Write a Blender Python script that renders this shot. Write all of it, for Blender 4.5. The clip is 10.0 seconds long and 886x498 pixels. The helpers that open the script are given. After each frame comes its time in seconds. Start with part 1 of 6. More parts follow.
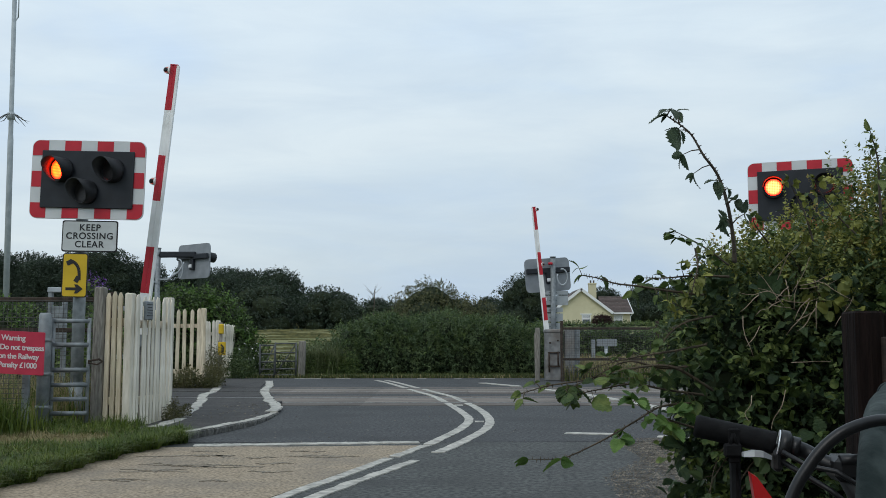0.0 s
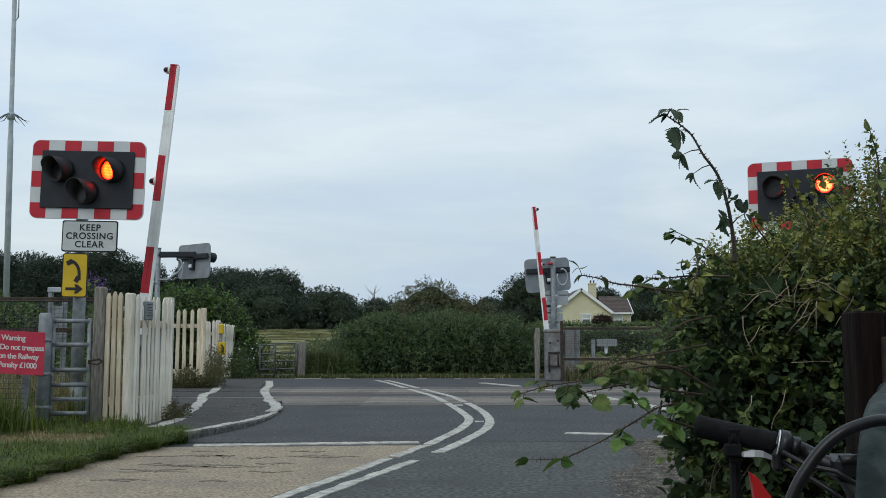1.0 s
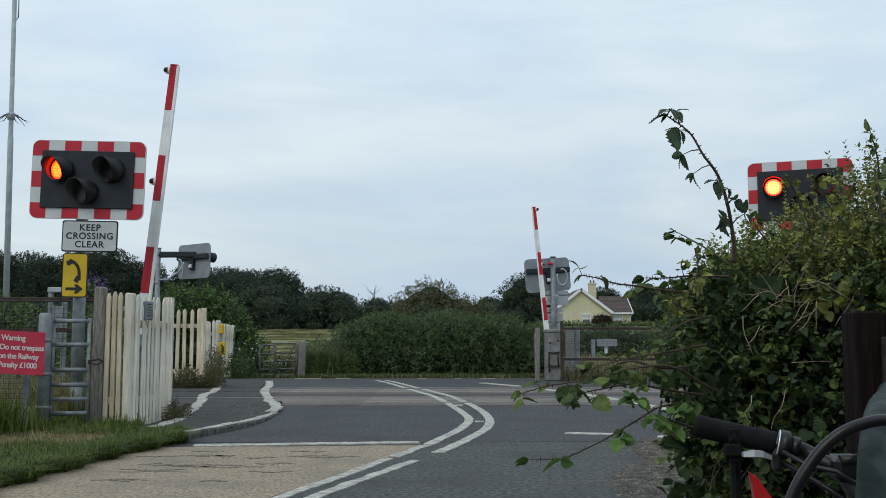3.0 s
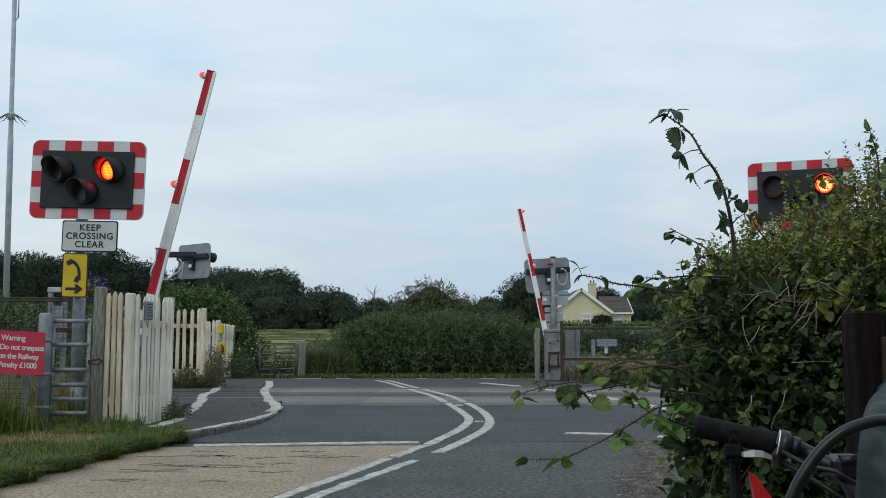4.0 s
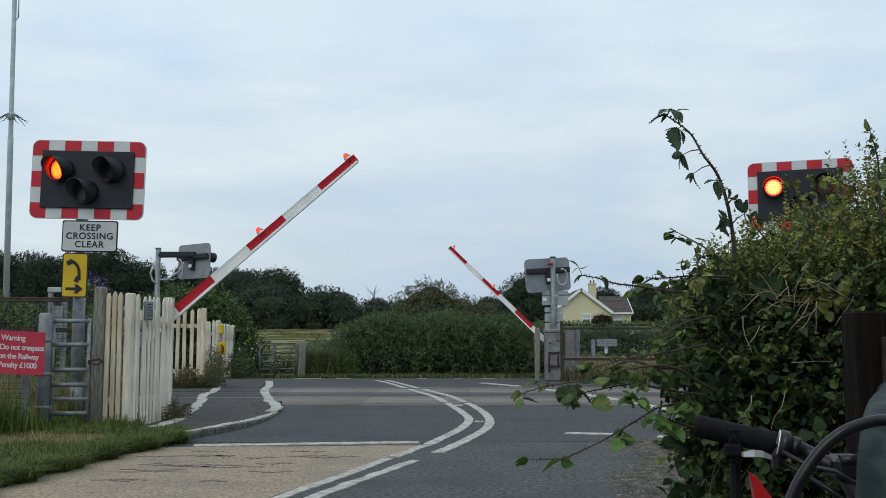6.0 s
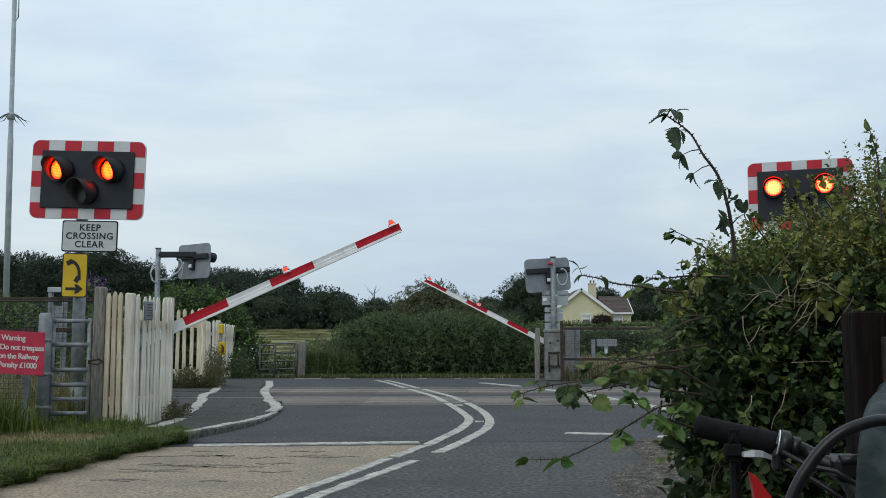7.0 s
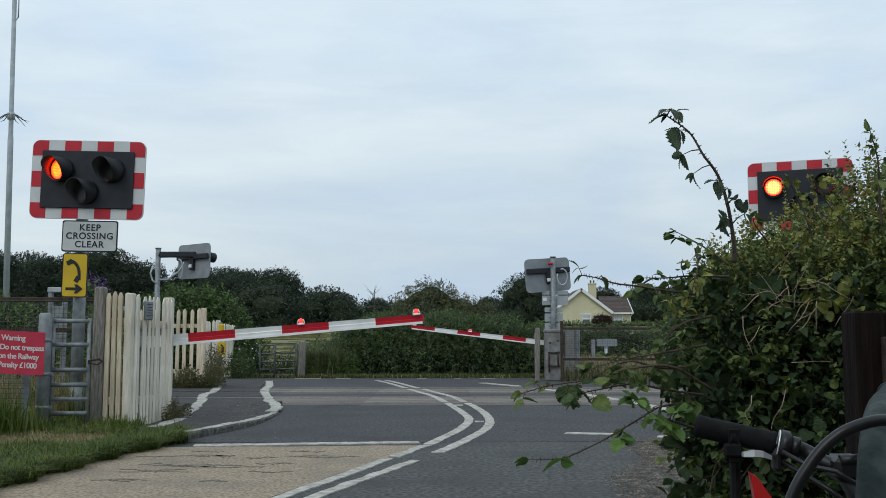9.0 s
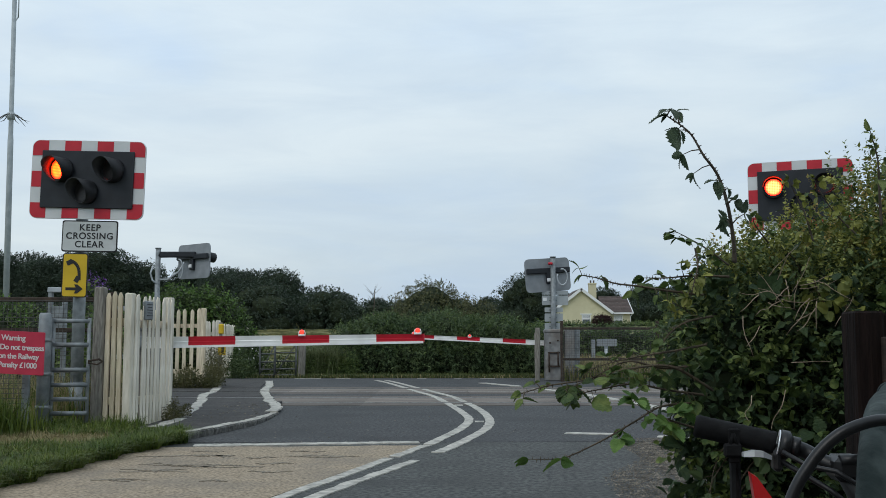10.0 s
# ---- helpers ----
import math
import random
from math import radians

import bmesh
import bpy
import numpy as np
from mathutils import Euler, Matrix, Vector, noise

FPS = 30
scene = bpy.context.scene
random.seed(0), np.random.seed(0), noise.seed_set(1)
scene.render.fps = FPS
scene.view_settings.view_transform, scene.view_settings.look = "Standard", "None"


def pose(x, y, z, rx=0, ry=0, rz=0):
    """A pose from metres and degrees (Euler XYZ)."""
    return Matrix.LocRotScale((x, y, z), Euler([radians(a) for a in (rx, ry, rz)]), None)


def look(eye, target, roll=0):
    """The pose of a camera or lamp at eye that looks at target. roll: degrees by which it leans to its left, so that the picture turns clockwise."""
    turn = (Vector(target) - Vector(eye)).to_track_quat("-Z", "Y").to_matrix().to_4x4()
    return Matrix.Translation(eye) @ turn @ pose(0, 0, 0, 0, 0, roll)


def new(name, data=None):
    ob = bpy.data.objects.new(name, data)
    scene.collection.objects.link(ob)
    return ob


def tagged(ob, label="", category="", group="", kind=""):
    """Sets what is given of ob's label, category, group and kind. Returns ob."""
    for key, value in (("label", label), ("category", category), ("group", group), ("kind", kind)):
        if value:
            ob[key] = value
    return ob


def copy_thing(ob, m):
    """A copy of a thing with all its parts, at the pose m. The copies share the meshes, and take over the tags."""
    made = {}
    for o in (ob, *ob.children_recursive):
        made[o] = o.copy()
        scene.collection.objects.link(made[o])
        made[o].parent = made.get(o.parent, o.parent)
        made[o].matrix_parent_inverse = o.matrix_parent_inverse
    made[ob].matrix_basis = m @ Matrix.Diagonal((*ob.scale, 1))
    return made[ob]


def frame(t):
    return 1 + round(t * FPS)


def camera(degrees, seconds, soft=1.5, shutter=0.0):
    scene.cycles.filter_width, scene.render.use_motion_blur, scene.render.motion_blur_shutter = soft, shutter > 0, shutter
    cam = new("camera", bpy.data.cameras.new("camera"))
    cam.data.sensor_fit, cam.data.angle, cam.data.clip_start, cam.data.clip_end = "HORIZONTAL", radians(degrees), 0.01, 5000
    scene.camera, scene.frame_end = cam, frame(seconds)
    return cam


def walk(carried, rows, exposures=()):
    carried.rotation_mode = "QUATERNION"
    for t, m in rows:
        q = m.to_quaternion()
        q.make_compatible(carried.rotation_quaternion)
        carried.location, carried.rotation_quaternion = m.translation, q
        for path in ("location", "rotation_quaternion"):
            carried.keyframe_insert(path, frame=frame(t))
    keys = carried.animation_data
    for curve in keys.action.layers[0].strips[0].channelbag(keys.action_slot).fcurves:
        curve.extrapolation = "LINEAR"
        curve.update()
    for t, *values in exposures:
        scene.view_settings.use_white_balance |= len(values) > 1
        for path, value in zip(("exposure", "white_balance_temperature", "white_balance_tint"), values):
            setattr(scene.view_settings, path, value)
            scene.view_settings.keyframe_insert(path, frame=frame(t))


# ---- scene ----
from collections import defaultdict

# The camera rests on a low support, one metre above the road, and looks slightly up.
cam = camera(48.265, 10.0, soft=0.85)
VIEW = pose(0, 0, 1.0, 95.354, 0, 0)
walk(cam, [(0, VIEW), (10, VIEW)])


# ---- light: an even, overcast summer sky ----
def make_world():
    w = bpy.data.worlds.new("overcast_sky")
    scene.world = w
    w.use_nodes = True
    nt = w.node_tree
    nt.nodes.clear()
    N, L = nt.nodes.new, nt.links.new
    out, bg = N("ShaderNodeOutputWorld"), N("ShaderNodeBackground")
    sky = N("ShaderNodeTexSky")
    sky.sky_type, sky.sun_disc = "NISHITA", False
    sky.sun_elevation, sky.sun_rotation = radians(48), radians(-35)
    dim = N("ShaderNodeMix")
    dim.data_type, dim.blend_type = "RGBA", "MULTIPLY"
    dim.inputs[0].default_value = 1
    dim.inputs[7].default_value = (0.12, 0.12, 0.12, 1)
    L(sky.outputs[0], dim.inputs[6])
    co, mp = N("ShaderNodeTexCoord"), N("ShaderNodeMapping")
    mp.inputs["Scale"].default_value = (1.5, 1.5, 5.5)
    mp.inputs["Rotation"].default_value = (0, radians(4), 0)
    L(co.outputs["Generated"], mp.inputs[0])
    n1, n2 = N("ShaderNodeTexNoise"), N("ShaderNodeTexNoise")
    n1.inputs["Scale"].default_value, n1.inputs["Detail"].default_value, n1.inputs["Roughness"].default_value = 1.5, 6, 0.5
    n1.inputs["Distortion"].default_value = 0.4
    n2.inputs["Scale"].default_value, n2.inputs["Detail"].default_value, n2.inputs["Roughness"].default_value = 2.6, 7, 0.6
    n2.inputs["Distortion"].default_value = 0.6
    streak = N("ShaderNodeMapping")
    streak.inputs["Scale"].default_value = (1.7, 1.7, 9.0)
    streak.inputs["Rotation"].default_value = (0, radians(-1), 0)
    streak.inputs["Location"].default_value = (3.1, 0.4, 0)
    L(co.outputs["Generated"], streak.inputs[0])
    L(mp.outputs[0], n1.inputs[0])
    L(streak.outputs[0], n2.inputs[0])
    r1 = N("ShaderNodeValToRGB")
    r1.color_ramp.elements[0].position, r1.color_ramp.elements[0].color = 0.34, (0.545, 0.70, 0.885, 1)
    r1.color_ramp.elements[1].position, r1.color_ramp.elements[1].color = 0.64, (0.725, 0.83, 0.89, 1)
    e = r1.color_ramp.elements.new(0.5)
    e.color = (0.645, 0.765, 0.855, 1)
    L(n1.outputs[0], r1.inputs[0])
    r2 = N("ShaderNodeValToRGB")
    r2.color_ramp.elements[0].position, r2.color_ramp.elements[0].color = 0.34, (0.955, 0.96, 0.975, 1)
    r2.color_ramp.elements[1].position, r2.color_ramp.elements[1].color = 0.68, (1.06, 1.05, 1.035, 1)
    L(n2.outputs[0], r2.inputs[0])
    cl = N("ShaderNodeMix")
    cl.data_type, cl.blend_type = "RGBA", "MULTIPLY"
    cl.inputs[0].default_value = 1
    L(r1.outputs[0], cl.inputs[6])
    L(r2.outputs[0], cl.inputs[7])
    # the cloud deck is a little greyer low down
    sx, grad, low = N("ShaderNodeSeparateXYZ"), N("ShaderNodeMapRange"), N("ShaderNodeMix")
    L(co.outputs["Generated"], sx.inputs[0])
    L(sx.outputs[2], grad.inputs[0])
    grad.inputs[1].default_value, grad.inputs[2].default_value = 0.02, 0.3
    grad.inputs[3].default_value, grad.inputs[4].default_value = 0.84, 1.05
    low.data_type, low.blend_type = "RGBA", "MULTIPLY"
    low.inputs[0].default_value = 1
    L(cl.outputs[2], low.inputs[6])
    L(grad.outputs[0], low.inputs[7])
    mix = N("ShaderNodeMix")
    mix.data_type = "RGBA"
    mix.inputs[0].default_value = 0.93
    L(dim.outputs[2], mix.inputs[6])
    L(low.outputs[2], mix.inputs[7])
    L(mix.outputs[2], bg.inputs[0])
    bg.inputs[1].default_value = 1.0
    L(bg.outputs[0], out.inputs[0])


make_world()
sun = new("sun", bpy.data.lights.new("sun", "SUN"))
sun.data.energy, sun.data.angle, sun.data.color = 0.8, radians(30), (1.0, 0.96, 0.9)
sun.matrix_world = look((-20, -28, 38), (0, 0, 0))
scene.view_settings.exposure = 0.0


# ---- materials ----
def mat(name, c1, c2=None, scale=8.0, rough=0.8, metal=0.0, bump=0.0, bscale=None, detail=6, spread=(0.35, 0.65),
        c3=None, scale3=0.6, amount3=0.5, spec=0.4, island=0.0, rand=0.0, through_light=0.0, stretch=(1, 1, 1), coat=0.0):
    """Two colours mixed by fine noise, a third by broad stains, relief, and a shift of value from piece to piece."""
    m = bpy.data.materials.new(name)
    m.use_nodes = True
    nt = m.node_tree
    N, L = nt.nodes.new, nt.links.new
    b = nt.nodes["Principled BSDF"]
    b.inputs["Roughness"].default_value, b.inputs["Metallic"].default_value = rough, metal
    b.inputs["Specular IOR Level"].default_value = spec
    b.inputs["Coat Weight"].default_value = coat
    co, mp = N("ShaderNodeTexCoord"), N("ShaderNodeMapping")
    mp.inputs["Scale"].default_value = stretch
    L(co.outputs["Object"], mp.inputs[0])
    c2 = c2 or c1
    n = N("ShaderNodeTexNoise")
    n.inputs["Scale"].default_value, n.inputs["Detail"].default_value = scale, detail
    L(mp.outputs[0], n.inputs[0])
    r = N("ShaderNodeValToRGB")
    r.color_ramp.elements[0].position, r.color_ramp.elements[1].position = spread
    r.color_ramp.elements[0].color, r.color_ramp.elements[1].color = (*c1, 1), (*c2, 1)
    L(n.outputs[0], r.inputs[0])
    col = r.outputs[0]
    if c3:
        n3, r3, x3 = N("ShaderNodeTexNoise"), N("ShaderNodeValToRGB"), N("ShaderNodeMix")
        n3.inputs["Scale"].default_value, n3.inputs["Detail"].default_value = scale3, 7
        L(mp.outputs[0], n3.inputs[0])
        r3.color_ramp.elements[0].position, r3.color_ramp.elements[1].position = 0.45, 0.68
        r3.color_ramp.elements[1].color = (amount3, amount3, amount3, 1)
        L(n3.outputs[0], r3.inputs[0])
        x3.data_type = "RGBA"
        L(r3.outputs[0], x3.inputs[0])
        L(col, x3.inputs[6])
        x3.inputs[7].default_value = (*c3, 1)
        col = x3.outputs[2]
    for how, socket in ((island, "Random Per Island"), (rand, "Random")):
        if how:
            g = N("ShaderNodeNewGeometry") if socket == "Random Per Island" else N("ShaderNodeObjectInfo")
            mr, hs = N("ShaderNodeMapRange"), N("ShaderNodeHueSaturation")
            mr.inputs[3].default_value, mr.inputs[4].default_value = 1 - how, 1 + how
            L(g.outputs[socket], mr.inputs[0])
            L(mr.outputs[0], hs.inputs["Value"])
            mh = N("ShaderNodeMapRange")
            mh.inputs[3].default_value, mh.inputs[4].default_value = 0.5 + 0.035 * how, 0.5 - 0.035 * how
            L(g.outputs[socket], mh.inputs[0])
            L(mh.outputs[0], hs.inputs["Hue"])
            L(col, hs.inputs["Color"])
            col = hs.outputs[0]
    L(col, b.inputs["Base Color"])
    if bump:
        nb, bp = N("ShaderNodeTexNoise"), N("ShaderNodeBump")
        nb.inputs["Scale"].default_value, nb.inputs["Detail"].default_value = bscale or scale * 2, 5
        L(mp.outputs[0], nb.inputs[0])
        bp.inputs["Strength"].default_value, bp.inputs["Distance"].default_value = bump, 0.01
        L(nb.outputs[0], bp.inputs["Height"])
        L(bp.outputs[0], b.inputs["Normal"])
    if through_light:
        tr, ms = N("ShaderNodeBsdfTranslucent"), N("ShaderNodeMixShader")
        L(col, tr.inputs[0])
        ms.inputs[0].default_value = through_light
        L(b.outputs[0], ms.inputs[1])
        L(tr.outputs[0], ms.inputs[2])
        L(ms.outputs[0], nt.nodes["Material Output"].inputs[0])
    return m


def glow(name, colour, strength, dots=0.0, rim=None, radius=0.12):
    """A lit lens: a grid of small bright points, redder towards the rim."""
    m = bpy.data.materials.new(name)
    m.use_nodes = True
    nt = m.node_tree
    N, L = nt.nodes.new, nt.links.new
    b = nt.nodes["Principled BSDF"]
    b.inputs["Base Color"].default_value = (0.3, 0.02, 0.01, 1)
    b.inputs["Roughness"].default_value = 0.3
    b.inputs["Emission Color"].default_value = (*colour, 1)
    b.inputs["Emission Strength"].default_value = strength
    if dots:
        co, v, r, mu = N("ShaderNodeTexCoord"), N("ShaderNodeTexVoronoi"), N("ShaderNodeMapRange"), N("ShaderNodeMath")
        v.inputs["Scale"].default_value, v.inputs["Randomness"].default_value = dots, 0.0
        L(co.outputs["Object"], v.inputs[0])
        L(v.outputs["Distance"], r.inputs[0])
        r.inputs[1].default_value, r.inputs[2].default_value = 0.2, 0.65
        r.inputs[3].default_value, r.inputs[4].default_value = 1.4, 0.25
        mu.operation = "MULTIPLY"
        mu.inputs[1].default_value = strength
        L(r.outputs[0], mu.inputs[0])
        L(mu.outputs[0], b.inputs["Emission Strength"])
        if rim:
            ln, rp = N("ShaderNodeVectorMath"), N("ShaderNodeValToRGB")
            sc = N("ShaderNodeMath")
            ln.operation, sc.operation = "LENGTH", "DIVIDE"
            L(co.outputs["Object"], ln.inputs[0])
            L(ln.outputs["Value"], sc.inputs[0])
            sc.inputs[1].default_value = radius
            L(sc.outputs[0], rp.inputs[0])
            rp.color_ramp.elements[0].position, rp.color_ramp.elements[0].color = 0.62, (*colour, 1)
            rp.color_ramp.elements[1].position, rp.color_ramp.elements[1].color = 0.95, (*rim, 1)
            L(rp.outputs[0], b.inputs["Emission Color"])
    return m


M = {}
M["grass_ground"] = mat("grass_ground", (0.05, 0.075, 0.022), (0.11, 0.12, 0.045), 3, 0.95, bump=0.4, c3=(0.16, 0.13, 0.07), scale3=0.5)
M["field"] = mat("mown_field", (0.10, 0.105, 0.036), (0.22, 0.205, 0.08), 1.5, 0.95, c3=(0.09, 0.11, 0.03), scale3=0.8, amount3=0.7, stretch=(0.02, 0.2, 1), detail=10)
M["swath"] = mat("cut_hay", (0.06, 0.065, 0.025), (0.14, 0.13, 0.05), 3, 0.95, bump=0.6)
M["asphalt_old"] = mat("asphalt_old", (0.034, 0.037, 0.036), (0.1, 0.103, 0.098), 26, 0.85, bump=1.0, bscale=60, c3=(0.04, 0.042, 0.04), scale3=1.3, amount3=0.8, detail=12, spread=(0.4, 0.6))
M["asphalt_new"] = mat("asphalt_new", (0.026, 0.028, 0.03), (0.08, 0.082, 0.084), 26, 0.85, bump=0.9, bscale=60, c3=(0.034, 0.035, 0.036), scale3=0.9, amount3=0.8, detail=12, spread=(0.4, 0.6))
M["asphalt_dark"] = mat("asphalt_dark", (0.02, 0.019, 0.019), (0.07, 0.066, 0.063), 40, 0.9, bump=0.8, bscale=80, c3=(0.085, 0.08, 0.075), scale3=3, amount3=0.5, detail=9)
M["panel"] = mat("crossing_panel", (0.115, 0.094, 0.078), (0.275, 0.236, 0.204), 22, 0.85, bump=0.4, c3=(0.06, 0.05, 0.043), scale3=2.2, amount3=0.7, stretch=(0.08, 1, 1), detail=8, rand=0.05)
M["edge_panel"] = mat("edge_panel", (0.075, 0.062, 0.053), (0.19, 0.162, 0.141), 22, 0.9, bump=0.5, c3=(0.04, 0.034, 0.03), scale3=2.0, amount3=0.7, stretch=(0.08, 1, 1), detail=8, rand=0.05)
M["buff"] = mat("buff_antiskid", (0.17, 0.132, 0.088), (0.44, 0.355, 0.255), 42, 0.9, bump=0.7, bscale=80, c3=(0.19, 0.165, 0.135), scale3=1.6, amount3=0.6, detail=10)
M["worn"] = mat("worn_asphalt_patch", (0.1, 0.088, 0.07), (0.3, 0.25, 0.185), 40, 0.9, bump=0.6, detail=9)
M["gravel"] = mat("gravel", (0.045, 0.043, 0.04), (0.2, 0.185, 0.165), 34, 0.95, bump=1.0, bscale=50, c3=(0.07, 0.068, 0.06), scale3=1.5, detail=9)
M["stone"] = mat("grit", (0.06, 0.052, 0.042), (0.2, 0.175, 0.14), 9, 0.9, island=0.5)
M["line"] = mat("road_paint", (0.36, 0.345, 0.305), (0.56, 0.535, 0.475), 14, 0.8, bump=0.3, c3=(0.16, 0.155, 0.14), scale3=9, amount3=0.75, detail=9)
M["kerb"] = mat("kerb_concrete", (0.06, 0.06, 0.055), (0.17, 0.165, 0.15), 20, 0.9, bump=0.8, c3=(0.025, 0.026, 0.022), scale3=7, amount3=0.9)
M["rail"] = mat("rail_steel", (0.2, 0.19, 0.18), (0.34, 0.33, 0.32), 15, 0.35, metal=0.8)
M["flange"] = mat("flangeway", (0.02, 0.02, 0.02), (0.045, 0.04, 0.038), 30, 0.9)
M["white_wood"] = mat("white_painted_wood", (0.65, 0.59, 0.48), (0.87, 0.82, 0.71), 5, 0.75, bump=0.3, c3=(0.33, 0.29, 0.21), scale3=2.6, amount3=0.6, rand=0.14, stretch=(5, 5, 0.7))
M["cream_wood"] = mat("cream_weathered_wood", (0.5, 0.42, 0.29), (0.75, 0.67, 0.5), 5, 0.8, bump=0.3, c3=(0.24, 0.185, 0.12), scale3=2.4, amount3=0.65, rand=0.16, stretch=(5, 5, 0.7))
M["grey_wood"] = mat("weathered_timber", (0.15, 0.135, 0.115), (0.3, 0.28, 0.245), 9, 0.9, bump=0.6, c3=(0.1, 0.1, 0.085), scale3=2, stretch=(5, 5, 0.7))
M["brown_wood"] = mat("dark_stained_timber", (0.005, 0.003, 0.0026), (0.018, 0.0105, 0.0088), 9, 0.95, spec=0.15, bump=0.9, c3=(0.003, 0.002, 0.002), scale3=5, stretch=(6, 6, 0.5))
M["galv"] = mat("galvanised_steel", (0.17, 0.19, 0.2), (0.31, 0.335, 0.345), 9, 0.55, metal=0.25, bump=0.15, c3=(0.13, 0.14, 0.14), scale3=3)
# paler streaks mix wear with highlights along the tube, painted into the colour
M["rail_galv"] = mat("weathered_glint_galv", (0.01, 0.017, 0.017), (0.032, 0.043, 0.042), 40, 0.7, spec=0.1, bump=0.4, c3=(0.07, 0.088, 0.085), scale3=34, amount3=0.7, stretch=(1, 0.25, 0.6))
M["galv_pale"] = mat("pale_galvanised", (0.36, 0.39, 0.41), (0.5, 0.53, 0.55), 5, 0.5, metal=0.35, bump=0.1, c3=(0.26, 0.28, 0.29), scale3=2)
M["mesh"] = mat("dull_wire", (0.07, 0.07, 0.065), (0.13, 0.125, 0.115), 12, 0.7, metal=0.4)
M["brown_steel"] = mat("rusty_brown_steel", (0.035, 0.026, 0.02), (0.085, 0.06, 0.045), 14, 0.8, metal=0.2, bump=0.3)
M["black"] = mat("black_enamel", (0.009, 0.011, 0.015), (0.017, 0.02, 0.026), 5, 0.5)
M["hood_lining"] = mat("hood_lining", (0.03, 0.03, 0.033), (0.04, 0.04, 0.043), 9, 0.45)
M["machine"] = mat("weathered_machine_grey", (0.16, 0.165, 0.165), (0.27, 0.27, 0.265), 7, 0.65, metal=0.1, bump=0.2, c3=(0.17, 0.13, 0.1), scale3=2.4, amount3=0.7)
M["mast"] = mat("mast_galvanised", (0.37, 0.41, 0.43), (0.5, 0.54, 0.56), 6, 0.6, c3=(0.28, 0.31, 0.325), scale3=1.5)
M["hood"] = mat("black_hood", (0.008, 0.009, 0.011), (0.016, 0.017, 0.02), 9, 0.6)
M["red"] = mat("red_reflective", (0.47, 0.012, 0.026), (0.56, 0.02, 0.036), 4, 0.45)
M["white"] = mat("white_reflective", (0.58, 0.6, 0.6), (0.68, 0.69, 0.69), 4, 0.45, c3=(0.5, 0.5, 0.49), scale3=2)
M["boom_red"] = mat("boom_red", (0.47, 0.014, 0.03), (0.57, 0.022, 0.04), 4, 0.4, c3=(0.36, 0.03, 0.03), scale3=3)
M["boom_white"] = mat("boom_white", (0.8, 0.8, 0.78), (0.88, 0.88, 0.86), 5, 0.4, c3=(0.66, 0.65, 0.62), scale3=4, amount3=0.4)
M["grey_plate"] = mat("grey_sign_back", (0.23, 0.25, 0.27), (0.31, 0.33, 0.35), 3, 0.6, metal=0.2, c3=(0.2, 0.21, 0.22), scale3=2)
M["sign_grey"] = mat("pale_sign_back", (0.33, 0.36, 0.37), (0.42, 0.45, 0.46), 3, 0.6, metal=0.1, c3=(0.28, 0.3, 0.31), scale3=2)
M["sign_white"] = mat("sign_white", (0.46, 0.48, 0.47), (0.56, 0.58, 0.57), 3, 0.5)
M["ink"] = mat("black_lettering", (0.015, 0.015, 0.016), None, 3, 0.6)
M["yellow"] = mat("yellow_sign", (0.55, 0.36, 0.012), (0.63, 0.42, 0.02), 4, 0.5)
M["warning_red"] = mat("warning_red", (0.45, 0.025, 0.06), (0.53, 0.04, 0.075), 4, 0.5)
M["lettering"] = mat("pale_lettering", (0.68, 0.62, 0.62), None, 4, 0.6)
M["lens_dark"] = mat("dark_lens", (0.008, 0.007, 0.008), (0.02, 0.017, 0.017), 30, 0.35)
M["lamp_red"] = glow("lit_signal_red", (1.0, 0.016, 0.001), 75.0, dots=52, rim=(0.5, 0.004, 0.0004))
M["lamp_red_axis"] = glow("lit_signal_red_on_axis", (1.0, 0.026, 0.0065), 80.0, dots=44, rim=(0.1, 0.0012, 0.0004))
M["lamp_boom"] = glow("lit_boom_lamp", (1.0, 0.07, 0.04), 1.15)
M["plaque"] = mat("brown_plaque", (0.02, 0.012, 0.009), (0.045, 0.028, 0.02), 12, 0.7, bump=0.4, stretch=(1, 1, 6))
M["pale_panel"] = mat("pale_panel", (0.12, 0.14, 0.145), (0.22, 0.24, 0.245), 14, 0.5, c3=(0.08, 0.09, 0.09), scale3=12)
M["render_wall"] = mat("cream_render", (0.6, 0.55, 0.36), (0.66, 0.61, 0.42), 2, 0.9, c3=(0.55, 0.5, 0.33), scale3=0.5)
M["roof"] = mat("brown_roof_tile", (0.06, 0.045, 0.04), (0.12, 0.09, 0.08), 3, 0.85, rand=0.2)
M["bargeboard"] = mat("white_board", (0.74, 0.75, 0.75), (0.8, 0.8, 0.8), 3, 0.6)
M["glass"] = mat("window_glass", (0.05, 0.06, 0.07), None, 3, 0.08, spec=0.8)
M["bark"] = mat("bark", (0.05, 0.04, 0.03), (0.11, 0.09, 0.07), 8, 0.95, bump=0.6)
M["stem"] = mat("bramble_stem", (0.06, 0.045, 0.03), (0.1, 0.075, 0.045), 15, 0.8)
M["dry_stem"] = mat("dry_twig", (0.27, 0.2, 0.14), (0.4, 0.31, 0.23), 15, 0.9)


def leaf_mat(name, a, b, light=0.25, vary=0.45, rough=0.55, scale=2.2, bump=0.0):
    return mat(name, a, b, scale, rough, island=vary, through_light=light, spread=(0.3, 0.7), spec=0.35, bump=bump, bscale=170)


